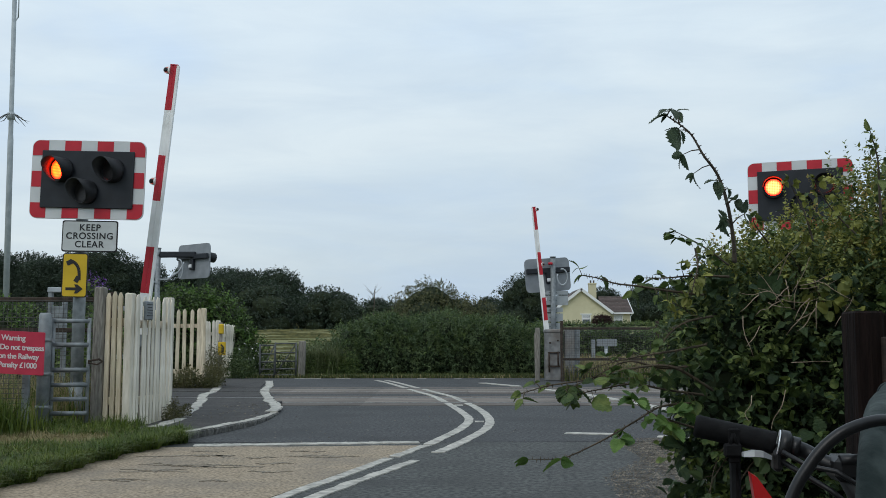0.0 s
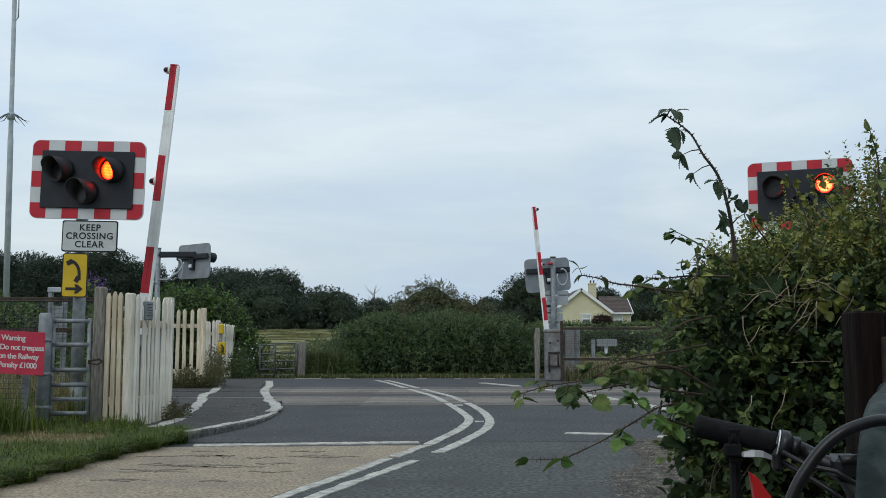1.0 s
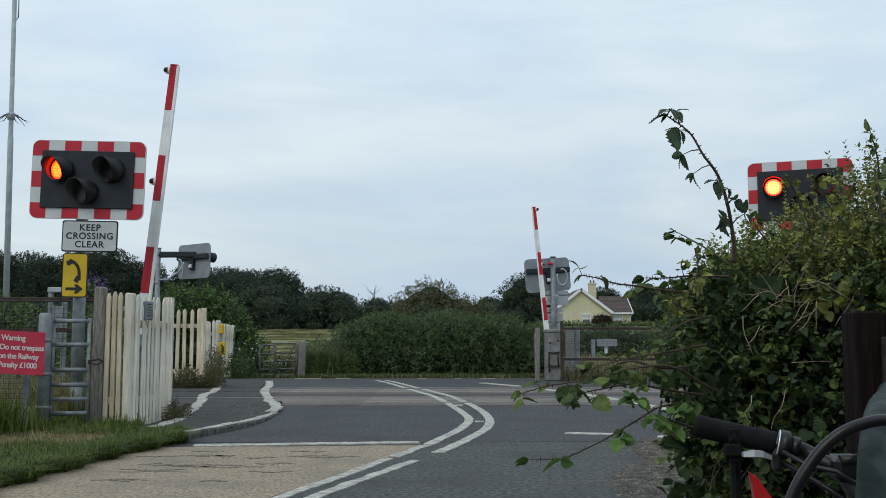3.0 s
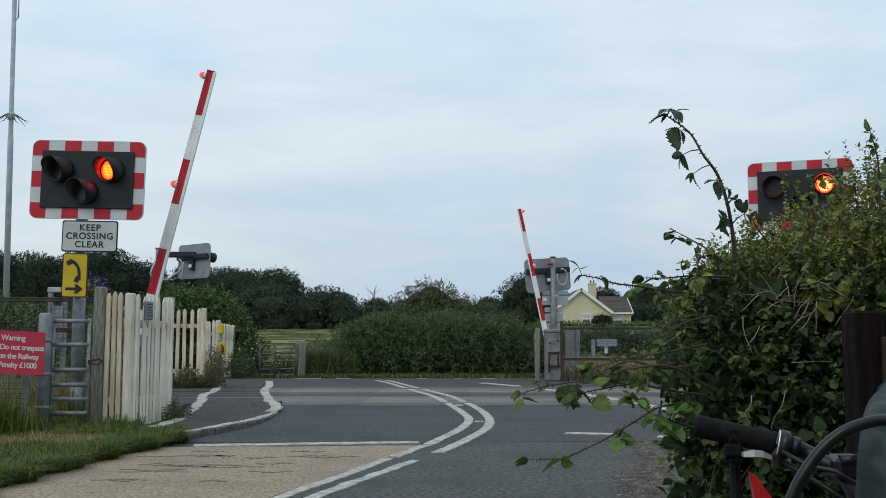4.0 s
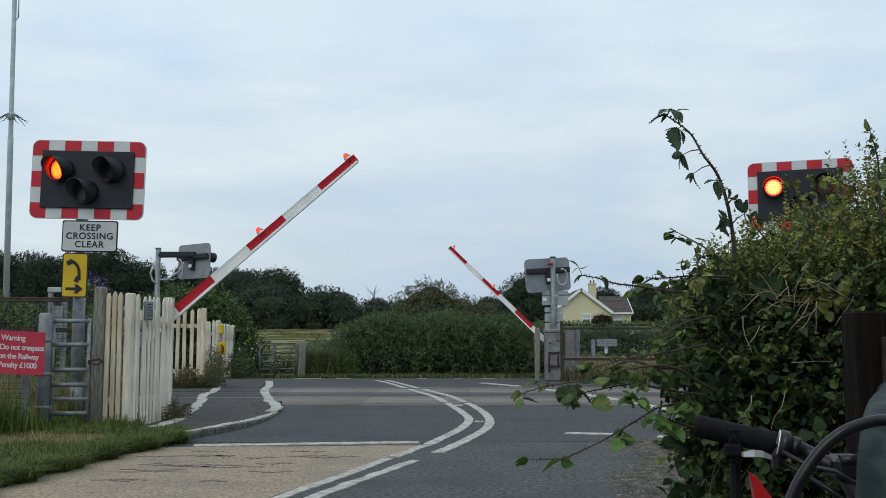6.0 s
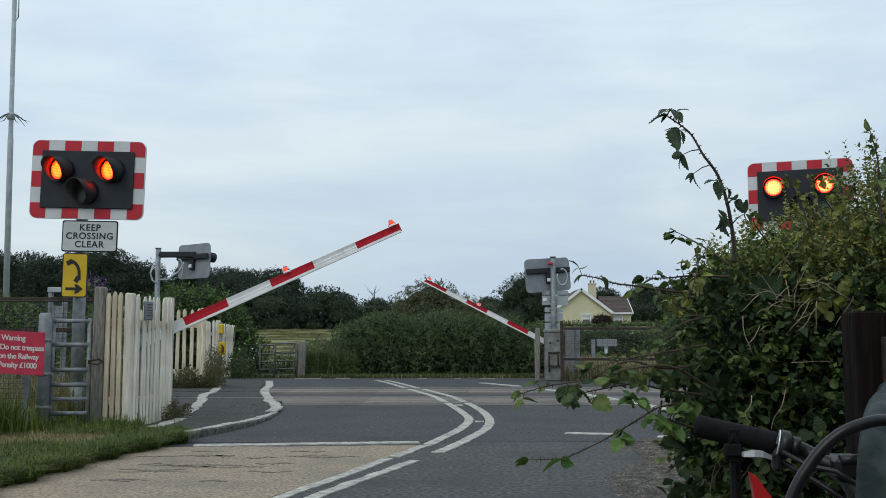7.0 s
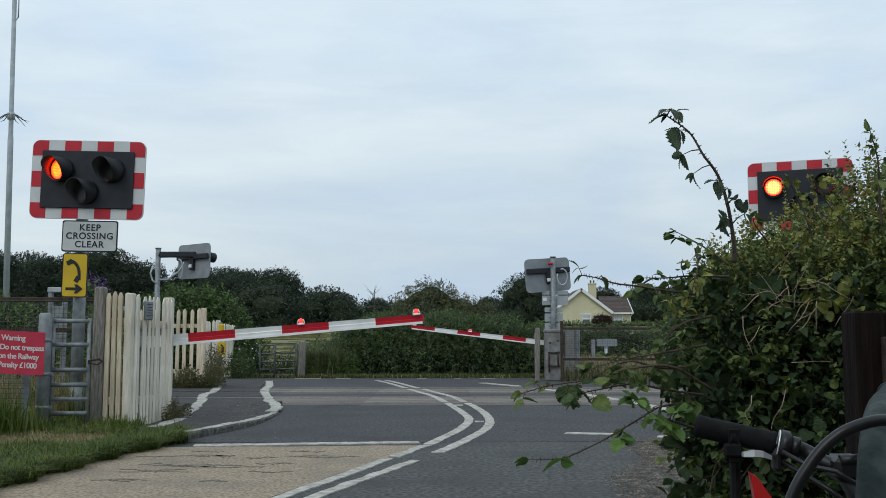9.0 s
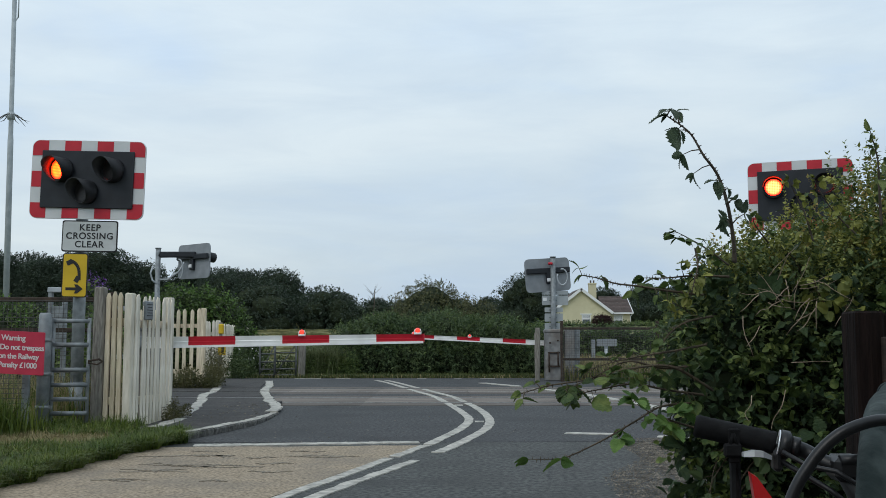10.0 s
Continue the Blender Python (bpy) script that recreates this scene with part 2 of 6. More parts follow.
M["leaf_dark"] = leaf_mat("leaf_dark", (0.042, 0.07, 0.024), (0.078, 0.112, 0.036))
M["leaf_mid"] = leaf_mat("leaf_mid", (0.05, 0.092, 0.022), (0.115, 0.16, 0.046))
M["leaf_bramble"] = leaf_mat("leaf_bramble", (0.04, 0.08, 0.021), (0.125, 0.17, 0.046), vary=0.6, rough=0.6, scale=38, bump=0.6)
# darker copy of the bramble leaf, with the hedge's shade put into its colour
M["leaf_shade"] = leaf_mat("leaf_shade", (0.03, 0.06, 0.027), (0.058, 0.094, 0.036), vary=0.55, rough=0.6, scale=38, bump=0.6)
M["leaf_hedge"] = leaf_mat("leaf_hedge", (0.055, 0.098, 0.044), (0.115, 0.158, 0.064), vary=0.6)
M["leaf_top"] = leaf_mat("leaf_top", (0.075, 0.115, 0.036), (0.15, 0.19, 0.06), vary=0.5, scale=38, bump=0.6)
M["leaf_lit"] = leaf_mat("leaf_lit", (0.075, 0.125, 0.03), (0.17, 0.21, 0.055), vary=0.5, scale=38, bump=0.6)
M["leaf_shoot"] = leaf_mat("leaf_shoot", (0.05, 0.08, 0.05), (0.095, 0.13, 0.075), light=0.35, vary=0.3, scale=38, bump=0.6)
M["leaf_rust"] = leaf_mat("leaf_rust", (0.2, 0.17, 0.045), (0.34, 0.25, 0.07), vary=0.45)
M["leaf_bright"] = leaf_mat("leaf_bright", (0.075, 0.15, 0.03), (0.13, 0.22, 0.05), vary=0.3, scale=38, bump=0.6)
M["leaf_yellow"] = leaf_mat("leaf_yellow", (0.14, 0.17, 0.04), (0.28, 0.28, 0.065))
M["leaf_far"] = leaf_mat("leaf_far", (0.026, 0.043, 0.029), (0.05, 0.072, 0.042), vary=0.3)
M["leaf_olive"] = leaf_mat("leaf_olive", (0.075, 0.085, 0.036), (0.125, 0.125, 0.055), vary=0.4)
M["leaf_copper"] = leaf_mat("leaf_copper", (0.03, 0.012, 0.014), (0.05, 0.022, 0.02))
# near-black core colour: the shade between leaves is put into the material
M["inner"] = mat("shade_core", (0.01, 0.016, 0.007), (0.03, 0.042, 0.016), 9, 0.95, bump=1.0, bscale=14)
M["blade"] = leaf_mat("grass_blade", (0.05, 0.09, 0.012), (0.125, 0.165, 0.03), vary=0.5)
M["reed"] = leaf_mat("reed_blade", (0.1, 0.13, 0.055), (0.19, 0.21, 0.1), vary=0.4)
# darker copy of the grass blade; its shade is painted into the colour
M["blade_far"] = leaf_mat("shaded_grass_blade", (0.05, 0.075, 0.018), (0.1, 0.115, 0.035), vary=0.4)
M["weed"] = leaf_mat("brown_weed", (0.055, 0.065, 0.02), (0.12, 0.11, 0.04), vary=0.4)
M["galv_dull"] = mat("dull_gate_steel", (0.06, 0.066, 0.066), (0.13, 0.135, 0.135), 9, 0.7, metal=0.2)
M["blade_dry"] = leaf_mat("dry_grass_blade", (0.2, 0.17, 0.08), (0.32, 0.27, 0.13), vary=0.35)
M["petal_purple"] = leaf_mat("purple_petal", (0.16, 0.07, 0.28), (0.24, 0.11, 0.38))
M["petal_white"] = leaf_mat("white_petal", (0.6, 0.6, 0.56), (0.72, 0.72, 0.7))
M["rubber"] = mat("black_rubber", (0.004, 0.004, 0.0045), (0.009, 0.009, 0.0095), 60, 0.8, spec=0.2, bump=0.2, bscale=500)
M["black_tube"] = mat("black_tube", (0.006, 0.006, 0.007), (0.012, 0.012, 0.013), 12, 0.4, bump=0.1)
M["chrome"] = mat("polished_alloy", (0.7, 0.72, 0.75), (0.8, 0.81, 0.83), 10, 0.3, metal=0.5)
M["bike_red"] = mat("red_frame_paint", (0.5, 0.012, 0.015), (0.56, 0.018, 0.02), 4, 0.3, coat=0.5)


# ---- shape helpers ----
def part(name, bm, material, parent=None, label="", smooth=False):
    """Links a bmesh as one mesh object, under parent where one is given."""
    me = bpy.data.meshes.new(name)
    bmesh.ops.recalc_face_normals(bm, faces=bm.faces[:])
    bm.to_mesh(me)
    bm.free()
    for mm in material if isinstance(material, (list, tuple)) else [material]:
        me.materials.append(mm)
    if smooth:
        me.shade_smooth()
    ob = new(name, me)
    if parent:
        ob.parent = parent
    if label:
        ob["label"] = label
    return ob


def thing(name, m, label, category, group="", kind=""):
    ob = new(name)
    ob.matrix_basis = m
    ob.empty_display_size = 0.1
    return tagged(ob, label, category, group, kind)


def box(bm, c, s, bevel=0.0, m=None, index=0):
    r = bmesh.ops.create_cube(bm, size=1)
    vs = r["verts"]
    for v in vs:
        v.co = Vector((c[0] + v.co.x * s[0], c[1] + v.co.y * s[1], c[2] + v.co.z * s[2]))
    es = list({e for v in vs for e in v.link_edges})
    fs = {f for v in vs for f in v.link_faces}
    if bevel:
        q = bmesh.ops.bevel(bm, geom=es, offset=bevel, segments=1, profile=0.5, affect="EDGES")
        fs = set(q["faces"]) | {f for f in fs if f.is_valid}
        vs = list({v for f in fs for v in f.verts})
    for f in fs:
        f.material_index = index
    if m is not None:
        bmesh.ops.transform(bm, matrix=m, verts=vs)
    return vs


def tube(bm, points, radii, n=10, cap=True, index=0):
    """A round bar through the points."""
    pts = [Vector(p) for p in points]
    if not isinstance(radii, (list, tuple)):
        radii = [radii] * len(pts)
    rings = []
    side = None
    for i, p in enumerate(pts):
        d = (pts[min(i + 1, len(pts) - 1)] - pts[max(i - 1, 0)]).normalized()
        if side is None:
            side = d.orthogonal().normalized()
        side = (side - d * side.dot(d)).normalized()
        up = d.cross(side)
        rings.append([bm.verts.new(p + radii[i] * (math.cos(a) * side + math.sin(a) * up)) for a in (2 * math.pi * k / n for k in range(n))])
    for a, b in zip(rings, rings[1:]):
        for k in range(n):
            f = bm.faces.new((a[k], a[(k + 1) % n], b[(k + 1) % n], b[k]))
            f.smooth, f.material_index = True, index
    if cap:
        for ring in (rings[0], rings[-1]):
            bm.faces.new(ring).material_index = index
    return rings


def sheet(bm, outline, z0, z1, index=0):
    """A flat slab with the given outline (x, y), from z0 up to z1."""
    top = [bm.verts.new((x, y, z1)) for x, y in outline]
    low = [bm.verts.new((x, y, z0)) for x, y in outline]
    fs = [bm.faces.new(top)]
    for k in range(len(top)):
        j = (k + 1) % len(top)
        fs.append(bm.faces.new((top[k], low[k], low[j], top[j])))
    for f in fs:
        f.material_index = index


def smooth_line(points, n=6):
    """A Catmull-Rom curve through the points."""
    p = [Vector(q) for q in points]
    p = [2 * p[0] - p[1]] + p + [2 * p[-1] - p[-2]]
    out = []
    for i in range(1, len(p) - 2):
        for k in range(n):
            t = k / n
            out.append(0.5 * (2 * p[i] + (p[i + 1] - p[i - 1]) * t + (2 * p[i - 1] - 5 * p[i] + 4 * p[i + 1] - p[i + 2]) * t * t
                              + (3 * p[i] - p[i - 1] - 3 * p[i + 1] + p[i + 2]) * t ** 3))
    out.append(p[-2])
    return out


def stripe(bm, points, width, z0, z1, ragged=0.0, n=6, rng=None):
    """A painted line of some width along points (x, y), with slightly worn edges."""
    rng = rng or random.Random(5)
    ln = smooth_line([(x, y, 0) for x, y in points], n)
    left, right = [], []
    for i, p in enumerate(ln):
        d = (ln[min(i + 1, len(ln) - 1)] - ln[max(i - 1, 0)]).normalized()
        s = Vector((-d.y, d.x, 0))
        left.append(p + s * (width / 2 + rng.uniform(-ragged, ragged)))
        right.append(p - s * (width / 2 + rng.uniform(-ragged, ragged)))
    for i in range(len(ln) - 1):
        q = [left[i], right[i], right[i + 1], left[i + 1]]
        t = [bm.verts.new((v.x, v.y, z1)) for v in q]
        b = [bm.verts.new((v.x, v.y, z0)) for v in q]
        bm.faces.new(t)
        for k in range(4):
            bm.faces.new((t[k], b[k], b[(k + 1) % 4], t[(k + 1) % 4]))


def words(text, size, material, parent, m, name="lettering", align="CENTER", spacing=1.0, bold=0.0):
    cu = bpy.data.curves.new(name, "FONT")
    cu.body, cu.size, cu.align_x, cu.align_y = text, size, align, "CENTER"
    cu.space_character, cu.offset, cu.extrude = spacing, bold, 0.0015
    tmp = new(name, cu)
    dg = bpy.context.evaluated_depsgraph_get()
    me = bpy.data.meshes.new_from_object(tmp.evaluated_get(dg))
    bpy.data.objects.remove(tmp)
    me.materials.clear()
    me.materials.append(material)
    ob = new(name, me)
    ob.parent, ob.matrix_basis = parent, m
    return ob


# ---- leaves ----
LEAF = np.array([(0, 0, 0), (-0.3, 0.38, 0.09), (0, 1, -0.08), (0.3, 0.38, 0.09), (0, 0.42, 0)], dtype=float)
LEAF_F = [(0, 4, 1), (1, 4, 2), (0, 3, 4), (4, 3, 2)]


def toothed_leaf(width=0.4, droop=0.12):
    """An oval leaf with a saw-toothed edge, slightly folded along its midrib and drooping at its tip."""
    n = 7
    V, F = [], []
    for k in range(n + 1):
        t = k / n
        V.append((0.0, t, -droop * t * t))
    for s in (-1, 1):
        row = [0]
        for k in range(1, n):
            t = k / n
            w = width * math.sin(math.pi * t ** 0.75) ** 0.8
            V.append((s * (w * 0.9), t - 0.03, 0.25 * w - droop * t * t))
            V.append((s * (w * 1.02), t + 0.055, 0.28 * w - droop * t * t))
            row += [len(V) - 2, len(V) - 1]
        row.append(n)
        for k in range(1, len(row)):
            m0 = min(n, (k - 1 + 1) // 2)
            m1 = min(n, (k + 1) // 2)
            f = [m0, row[k - 1], row[k]] if m0 == m1 else [m0, row[k - 1], row[k], m1]
            f = [v for i, v in enumerate(f) if v not in f[:i]]
            if len(f) == 4:
                F += [tuple(f[:3]), (f[0], f[2], f[3])]
            elif len(f) == 3:
                F.append(tuple(f))
    return np.array(V, dtype=float), F


SHAPES = [(LEAF, LEAF_F), toothed_leaf(), toothed_leaf(0.29, 0.4)]


def leaf_mesh(name, P, D, size, material, rng, shape=0, droop=0.3, jitter=0.9):
    """One leaf at each point of P, growing roughly along D."""
    T, F = SHAPES[shape]
    n = len(P)
    y = D + rng.normal(0, jitter, (n, 3))
    y[:, 2] -= droop
    y /= np.linalg.norm(y, axis=1)[:, None] + 1e-9
    up = D * 0.6 + rng.normal(0, 0.6, (n, 3)) + np.array((0, 0, 0.8))
    x = np.cross(y, up)
    x /= np.linalg.norm(x, axis=1)[:, None] + 1e-9
    z = np.cross(x, y)
    s = size * np.exp(rng.normal(-0.06, 0.3, n))
    V = P[:, None, :] + s[:, None, None] * (T[None, :, 0, None] * x[:, None, :] + T[None, :, 1, None] * y[:, None, :] + T[None, :, 2, None] * z[:, None, :])
    k = len(T)
    F = (np.array(F)[None, :, :] + (np.arange(n) * k)[:, None, None]).reshape(-1, 3)
    me = bpy.data.meshes.new(name)
    me.from_pydata(V.reshape(-1, 3), [], F.tolist())
    me.materials.append(material)
    return me


def sprigs(name, P, N, length, size, per, material, rng, shape=0, parent=None, lift=0.35, loose=0.5):
    """Short twigs at the points P, each with leaves set round it."""
    n = len(P)
    ax = N * 0.8 + rng.normal(0, loose, (n, 3)) + np.array((0, 0, lift))
    ax /= np.linalg.norm(ax, axis=1)[:, None]
    u = np.cross(ax, rng.normal(0, 1, (n, 3)))
    u /= np.linalg.norm(u, axis=1)[:, None]
    v = np.cross(ax, u)
    L = length * rng.uniform(0.6, 1.4, n)
    PP, DD = [], []
    for j in range(per):
        a = 2.4 * j
        t = (j + 0.3) / per
        PP.append(P + ax * (L * t)[:, None])
        DD.append(ax * (0.35 + 0.6 * t) + (u * math.cos(a) + v * math.sin(a)) * 0.85)
    ob = tagged(new(name, leaf_mesh(name, np.concatenate(PP), np.concatenate(DD), size, material, rng, shape, droop=0.2, jitter=0.22)), kind="stuff")
    if parent:
        ob.parent = parent
    return ob


def shell(blobs, n, rng, depth=0.25, low=-9.0, lumps=0.18, freq=2.0):
    """Points near the outside of a heap of ellipsoids ((centre), (radii)), and the way outwards."""
    C = np.array([b[0] for b in blobs], dtype=float)
    R = np.array([b[1] for b in blobs], dtype=float)
    w = (R[:, 0] * R[:, 1] + R[:, 1] * R[:, 2] + R[:, 0] * R[:, 2])
    pick = rng.choice(len(C), size=int(n * 1.7), p=w / w.sum())
    d = rng.normal(0, 1, (len(pick), 3))
    d /= np.linalg.norm(d, axis=1)[:, None]
    ph = rng.uniform(0, 6, 9)
    u = d * freq * 2
    bump = np.sin(u[:, 0] * 1.7 + ph[0] + pick) * np.sin(u[:, 1] * 1.9 + ph[1] + 2 * pick) + np.sin(u[:, 2] * 2.3 + ph[2]) * np.sin(u[:, 0] * 3.1 + ph[3])
    r = 1 + lumps * bump * 0.7 - depth * rng.random(len(pick)) ** 2 + 0.08 * np.abs(rng.normal(0, 1, len(pick)))
    P = C[pick] + R[pick] * d * r[:, None]
    N = d / R[pick]
    N /= np.linalg.norm(N, axis=1)[:, None]
    keep = P[:, 2] > low
    for i in range(len(C)):
        q = np.sum(((P - C[i]) / R[i]) ** 2, axis=1)
        keep &= ~((q < (1 - depth * 1.1) ** 2) & (pick != i))
    P, N = P[keep], N[keep]
    return P[:n], N[:n]


def crown(name, blobs, n, size, material, parent=None, seed=1, shape=0, **kw):
    rng = np.random.default_rng(seed)
    P, N = shell(blobs, n, rng, **kw)
    ob = tagged(new(name, leaf_mesh(name, P, N, size, material, rng, shape)), kind="stuff")
    if parent:
        ob.parent = parent
    return ob


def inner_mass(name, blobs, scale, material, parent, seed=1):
    """Dense, lumpy core closing a bush against the light, coloured as its inner shade."""
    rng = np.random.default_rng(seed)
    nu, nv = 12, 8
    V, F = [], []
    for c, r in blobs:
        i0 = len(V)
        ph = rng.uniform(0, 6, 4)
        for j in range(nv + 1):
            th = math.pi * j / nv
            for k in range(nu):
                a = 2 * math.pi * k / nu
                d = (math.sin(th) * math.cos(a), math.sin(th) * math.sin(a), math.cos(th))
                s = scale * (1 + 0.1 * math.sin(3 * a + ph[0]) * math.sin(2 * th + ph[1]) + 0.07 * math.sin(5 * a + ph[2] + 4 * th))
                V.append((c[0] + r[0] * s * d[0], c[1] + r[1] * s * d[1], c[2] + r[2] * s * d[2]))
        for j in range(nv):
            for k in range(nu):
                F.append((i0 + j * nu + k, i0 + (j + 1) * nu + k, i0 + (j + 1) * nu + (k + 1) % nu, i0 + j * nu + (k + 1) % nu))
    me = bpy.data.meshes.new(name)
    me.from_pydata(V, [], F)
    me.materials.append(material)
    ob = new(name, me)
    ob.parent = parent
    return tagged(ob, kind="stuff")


def limbs(name, base, blobs, r, material, parent, seed=1):
    """A tapered trunk with a limb into each part of the crown."""
    rng = random.Random(seed)
    bm = bmesh.new()
    b = Vector(base)
    top = sum((Vector(c) for c, _ in blobs), Vector()) / len(blobs)
    fork = b.lerp(Vector((top.x, top.y, top.z)), 0.45)
    tube(bm, [b - Vector((0, 0, 0.1)), b.lerp(fork, 0.5) + Vector((rng.uniform(-0.3, 0.3) * r, 0, 0)), fork], [r * 1.25, r, r * 0.8], 8)
    for c, rad in blobs:
        c = Vector(c)
        mid = fork.lerp(c, 0.5) + Vector((0, 0, -0.1 * rad[2]))
        tube(bm, [fork, mid, c + Vector((0, 0, rad[2] * 0.4))], [r * 0.6, r * 0.35, r * 0.1], 6)
    return part(name, bm, material, parent)


# ---- ground and roads ----
def land(x, y):
    """Height of the land: level round the crossing, then a gentle slope up to the woods."""
    far = min(max(y - 31.0, 0.0), 135.0)
    h = 0.031 * far * (0.6 + 0.4 * min(1.0, far / 60.0)) + 0.25 * math.sin(x * 0.021 + 1) * min(1, far / 50)
    return h - 0.03 + (0.05 if x < -3.0 and y < 14 else 0)


def make_ground():
    xs = [-2200, -900, -400, -200, -110, -70, -45, -30, -20, -14, -10, -7, -5, -3.4, -2.6, 0, 3, 6, 10, 16, 24, 34, 48, 70, 110, 200, 400, 900, 2200]
    ys = [-1500, -400, -120, -40, -15, -5, 0, 5, 9, 13, 16, 20, 24, 28, 31, 34, 38, 43, 50, 60, 72, 86, 100, 120, 140, 155, 170, 200, 300, 600, 1200, 2500]
    bm = bmesh.new()
    g = [[bm.verts.new((x, y, land(x, y))) for x in xs] for y in ys]
    for j in range(len(ys) - 1):
        for i in range(len(xs) - 1):
            f = bm.faces.new((g[j][i], g[j][i + 1], g[j + 1][i + 1], g[j + 1][i]))
            f.smooth = True
            f.material_index = 1 if ys[j] >= 34 else 0
    tagged(part("ground", bm, [M["grass_ground"], M["field"]]), "rough grass verge rising to a mown straw-coloured field", "ground", kind="structure")


make_ground()

LEFT_EDGE = [(-3.6, -8), (-3.3, 2), (-3.03, 6.9), (-2.95, 7.67), (-2.86, 8.7), (-2.62, 9.9), (-2.8, 10.8), (-2.72, 11.4), (-2.45, 12.7), (-2.36, 13.9)]


def make_roads():
    road = thing("road", pose(0, 0, 0), "grey asphalt road over a level crossing with worn white lines", "road", kind="structure")
    bm = bmesh.new()
    sheet(bm, [(-3.6, -8), (8, -8), (8, 10.2), (-2.62, 9.95), (-2.86, 8.7), (-3.03, 6.9), (-3.3, 2)], -0.15, 0.0)
    part("approach_asphalt", bm, M["asphalt_old"], road, "older pale grey asphalt")
    bm = bmesh.new()
    sheet(bm, [(-3.6, 9.93), (8, 10.2), (11, 15.6), (-12, 15.6), (-12, 13.9), (-3.6, 13.0)], -0.15, 0.003)
    part("crossing_asphalt", bm, M["asphalt_new"], road, "darker new asphalt")
    bm = bmesh.new()
    sheet(bm, [(-12, 21.85), (11, 21.85), (30, 26.5), (60, 31), (60, 36), (28, 31), (8, 27.6), (-4.2, 27.3), (-6.2, 27.2), (-12, 26.6)], -0.15, 0.003)
    part("far_asphalt", bm, M["asphalt_new"], road)
    # the anti-skid lane before the stop line
    bm = bmesh.new()
    rng = random.Random(3)
    left = [(-3.6, -6), (-3.32, 2), (-3.06, 6.9), (-2.98, 7.7), (-2.89, 8.7), (-2.66, 9.5)]
    right = [(-0.2, 9.62), (-0.4, 8.9), (-0.62, 8.2), (-1.12, 6.45), (-1.6, 4.5), (-2.2, 0), (-2.6, -6)]
    stop = [(-2.55 + 2.3 * k / 12, 9.52 + 0.012 * k + rng.uniform(-0.03, 0.03)) for k in range(13)]
    sheet(bm, left + stop + right, -0.01, 0.005)
    part("buff_surface", bm, M["buff"], road, "worn buff anti-skid surfacing")
    rp = random.Random(17)
    for k in range(20):
        cy = rp.choice((9.25, 9.0, 8.75, 8.3, 8.05, 7.75, 7.2)) + rp.uniform(-0.12, 0.12)
        cx, w = rp.uniform(-2.35, -0.75 - (9.4 - cy) * 0.32), rp.uniform(0.08, 0.34)
        up, dn = [], []
        n = 18
        for j in range(n + 1):
            t = j / n
            e = math.sin(math.pi * t) ** 0.5
            up.append((cx - w + 2 * w * t, cy + e * abs(rp.gauss(0, 0.035)) + 0.003 + 0.03 * math.sin(7 * t + k)))
            dn.append((cx - w + 2 * w * t, cy - e * abs(rp.gauss(0, 0.03)) - 0.003 + 0.03 * math.sin(7 * t + k)))
        bm = bmesh.new()
        sheet(bm, up + dn[::-1], -0.005, 0.009)
        part("worn_patch", bm, M["worn"], road, "dark patch where the surfacing has worn off")
    # white lines
    def line(pts, w, z=0.006, rag=0.006, n=6, name="white_line"):
        bm = bmesh.new()
        stripe(bm, pts, w, z - 0.02, z + 0.003, rag, n, random.Random(int(abs(pts[0][0]) * 997 + pts[0][1] * 31)))
        part(name, bm, M["line"], road)
    line([(-2.4, 9.66), (-1.7, 9.76), (-0.9, 9.88), (-0.24, 9.97)], 0.17, n=14, rag=0.022)
    line([(-2.6, -3), (-1.9, 3), (-1.06, 6.4), (-0.78, 7.4), (-0.46, 8.62)], 0.098)
    line([(-0.43, 8.72), (-0.16, 9.66)], 0.1, rag=0.016)
    line([(-0.14, 9.75), (-0.01, 10.4), (0.17, 11.3), (0.29, 12.2), (0.335, 13.0), (0.29, 13.9), (0.175, 15.2), (0.06, 16.25)], 0.112)
    line([(0.03, 16.45), (-0.18, 18.2), (-0.5, 19.8), (-0.72, 20.9)], 0.115, z=0.012)
    line([(-0.8, 21.5), (-1.1, 23.0), (-1.5, 24.9), (-1.72, 25.7)], 0.115)
    line([(-2.3, -3), (-1.64, 3), (-0.84, 6.4), (-0.55, 7.4), (-0.24, 8.45)], 0.098, rag=0.016)
    line([(-0.05, 9.05), (0.02, 9.3), (0.1, 9.6), (0.28, 10.4), (0.46, 11.3), (0.55, 12.0), (0.595, 12.8), (0.585, 13.8), (0.49, 15.3), (0.39, 16.25)], 0.112)
    line([(0.35, 16.45), (0.14, 18.2), (-0.2, 19.8), (-0.4, 20.9)], 0.115, z=0.012)
    line([(-0.55, 21.5), (-0.85, 23.0), (-1.25, 24.9), (-1.46, 25.7)], 0.115)
    line([(0.4, 12.52), (0.51, 12.52)], 0.16, n=2, name="road_stud")
    line([(0.18, 15.7), (0.31, 15.7)], 0.22, n=2, name="road_stud")
    for a, b in (((1.34, 10.96), (1.86, 10.82)), ((2.26, 10.56), (2.74, 10.42)), ((3.2, 10.28), (3.7, 10.12))):
        line([a, b], 0.2, n=3, name="give_way_dash")
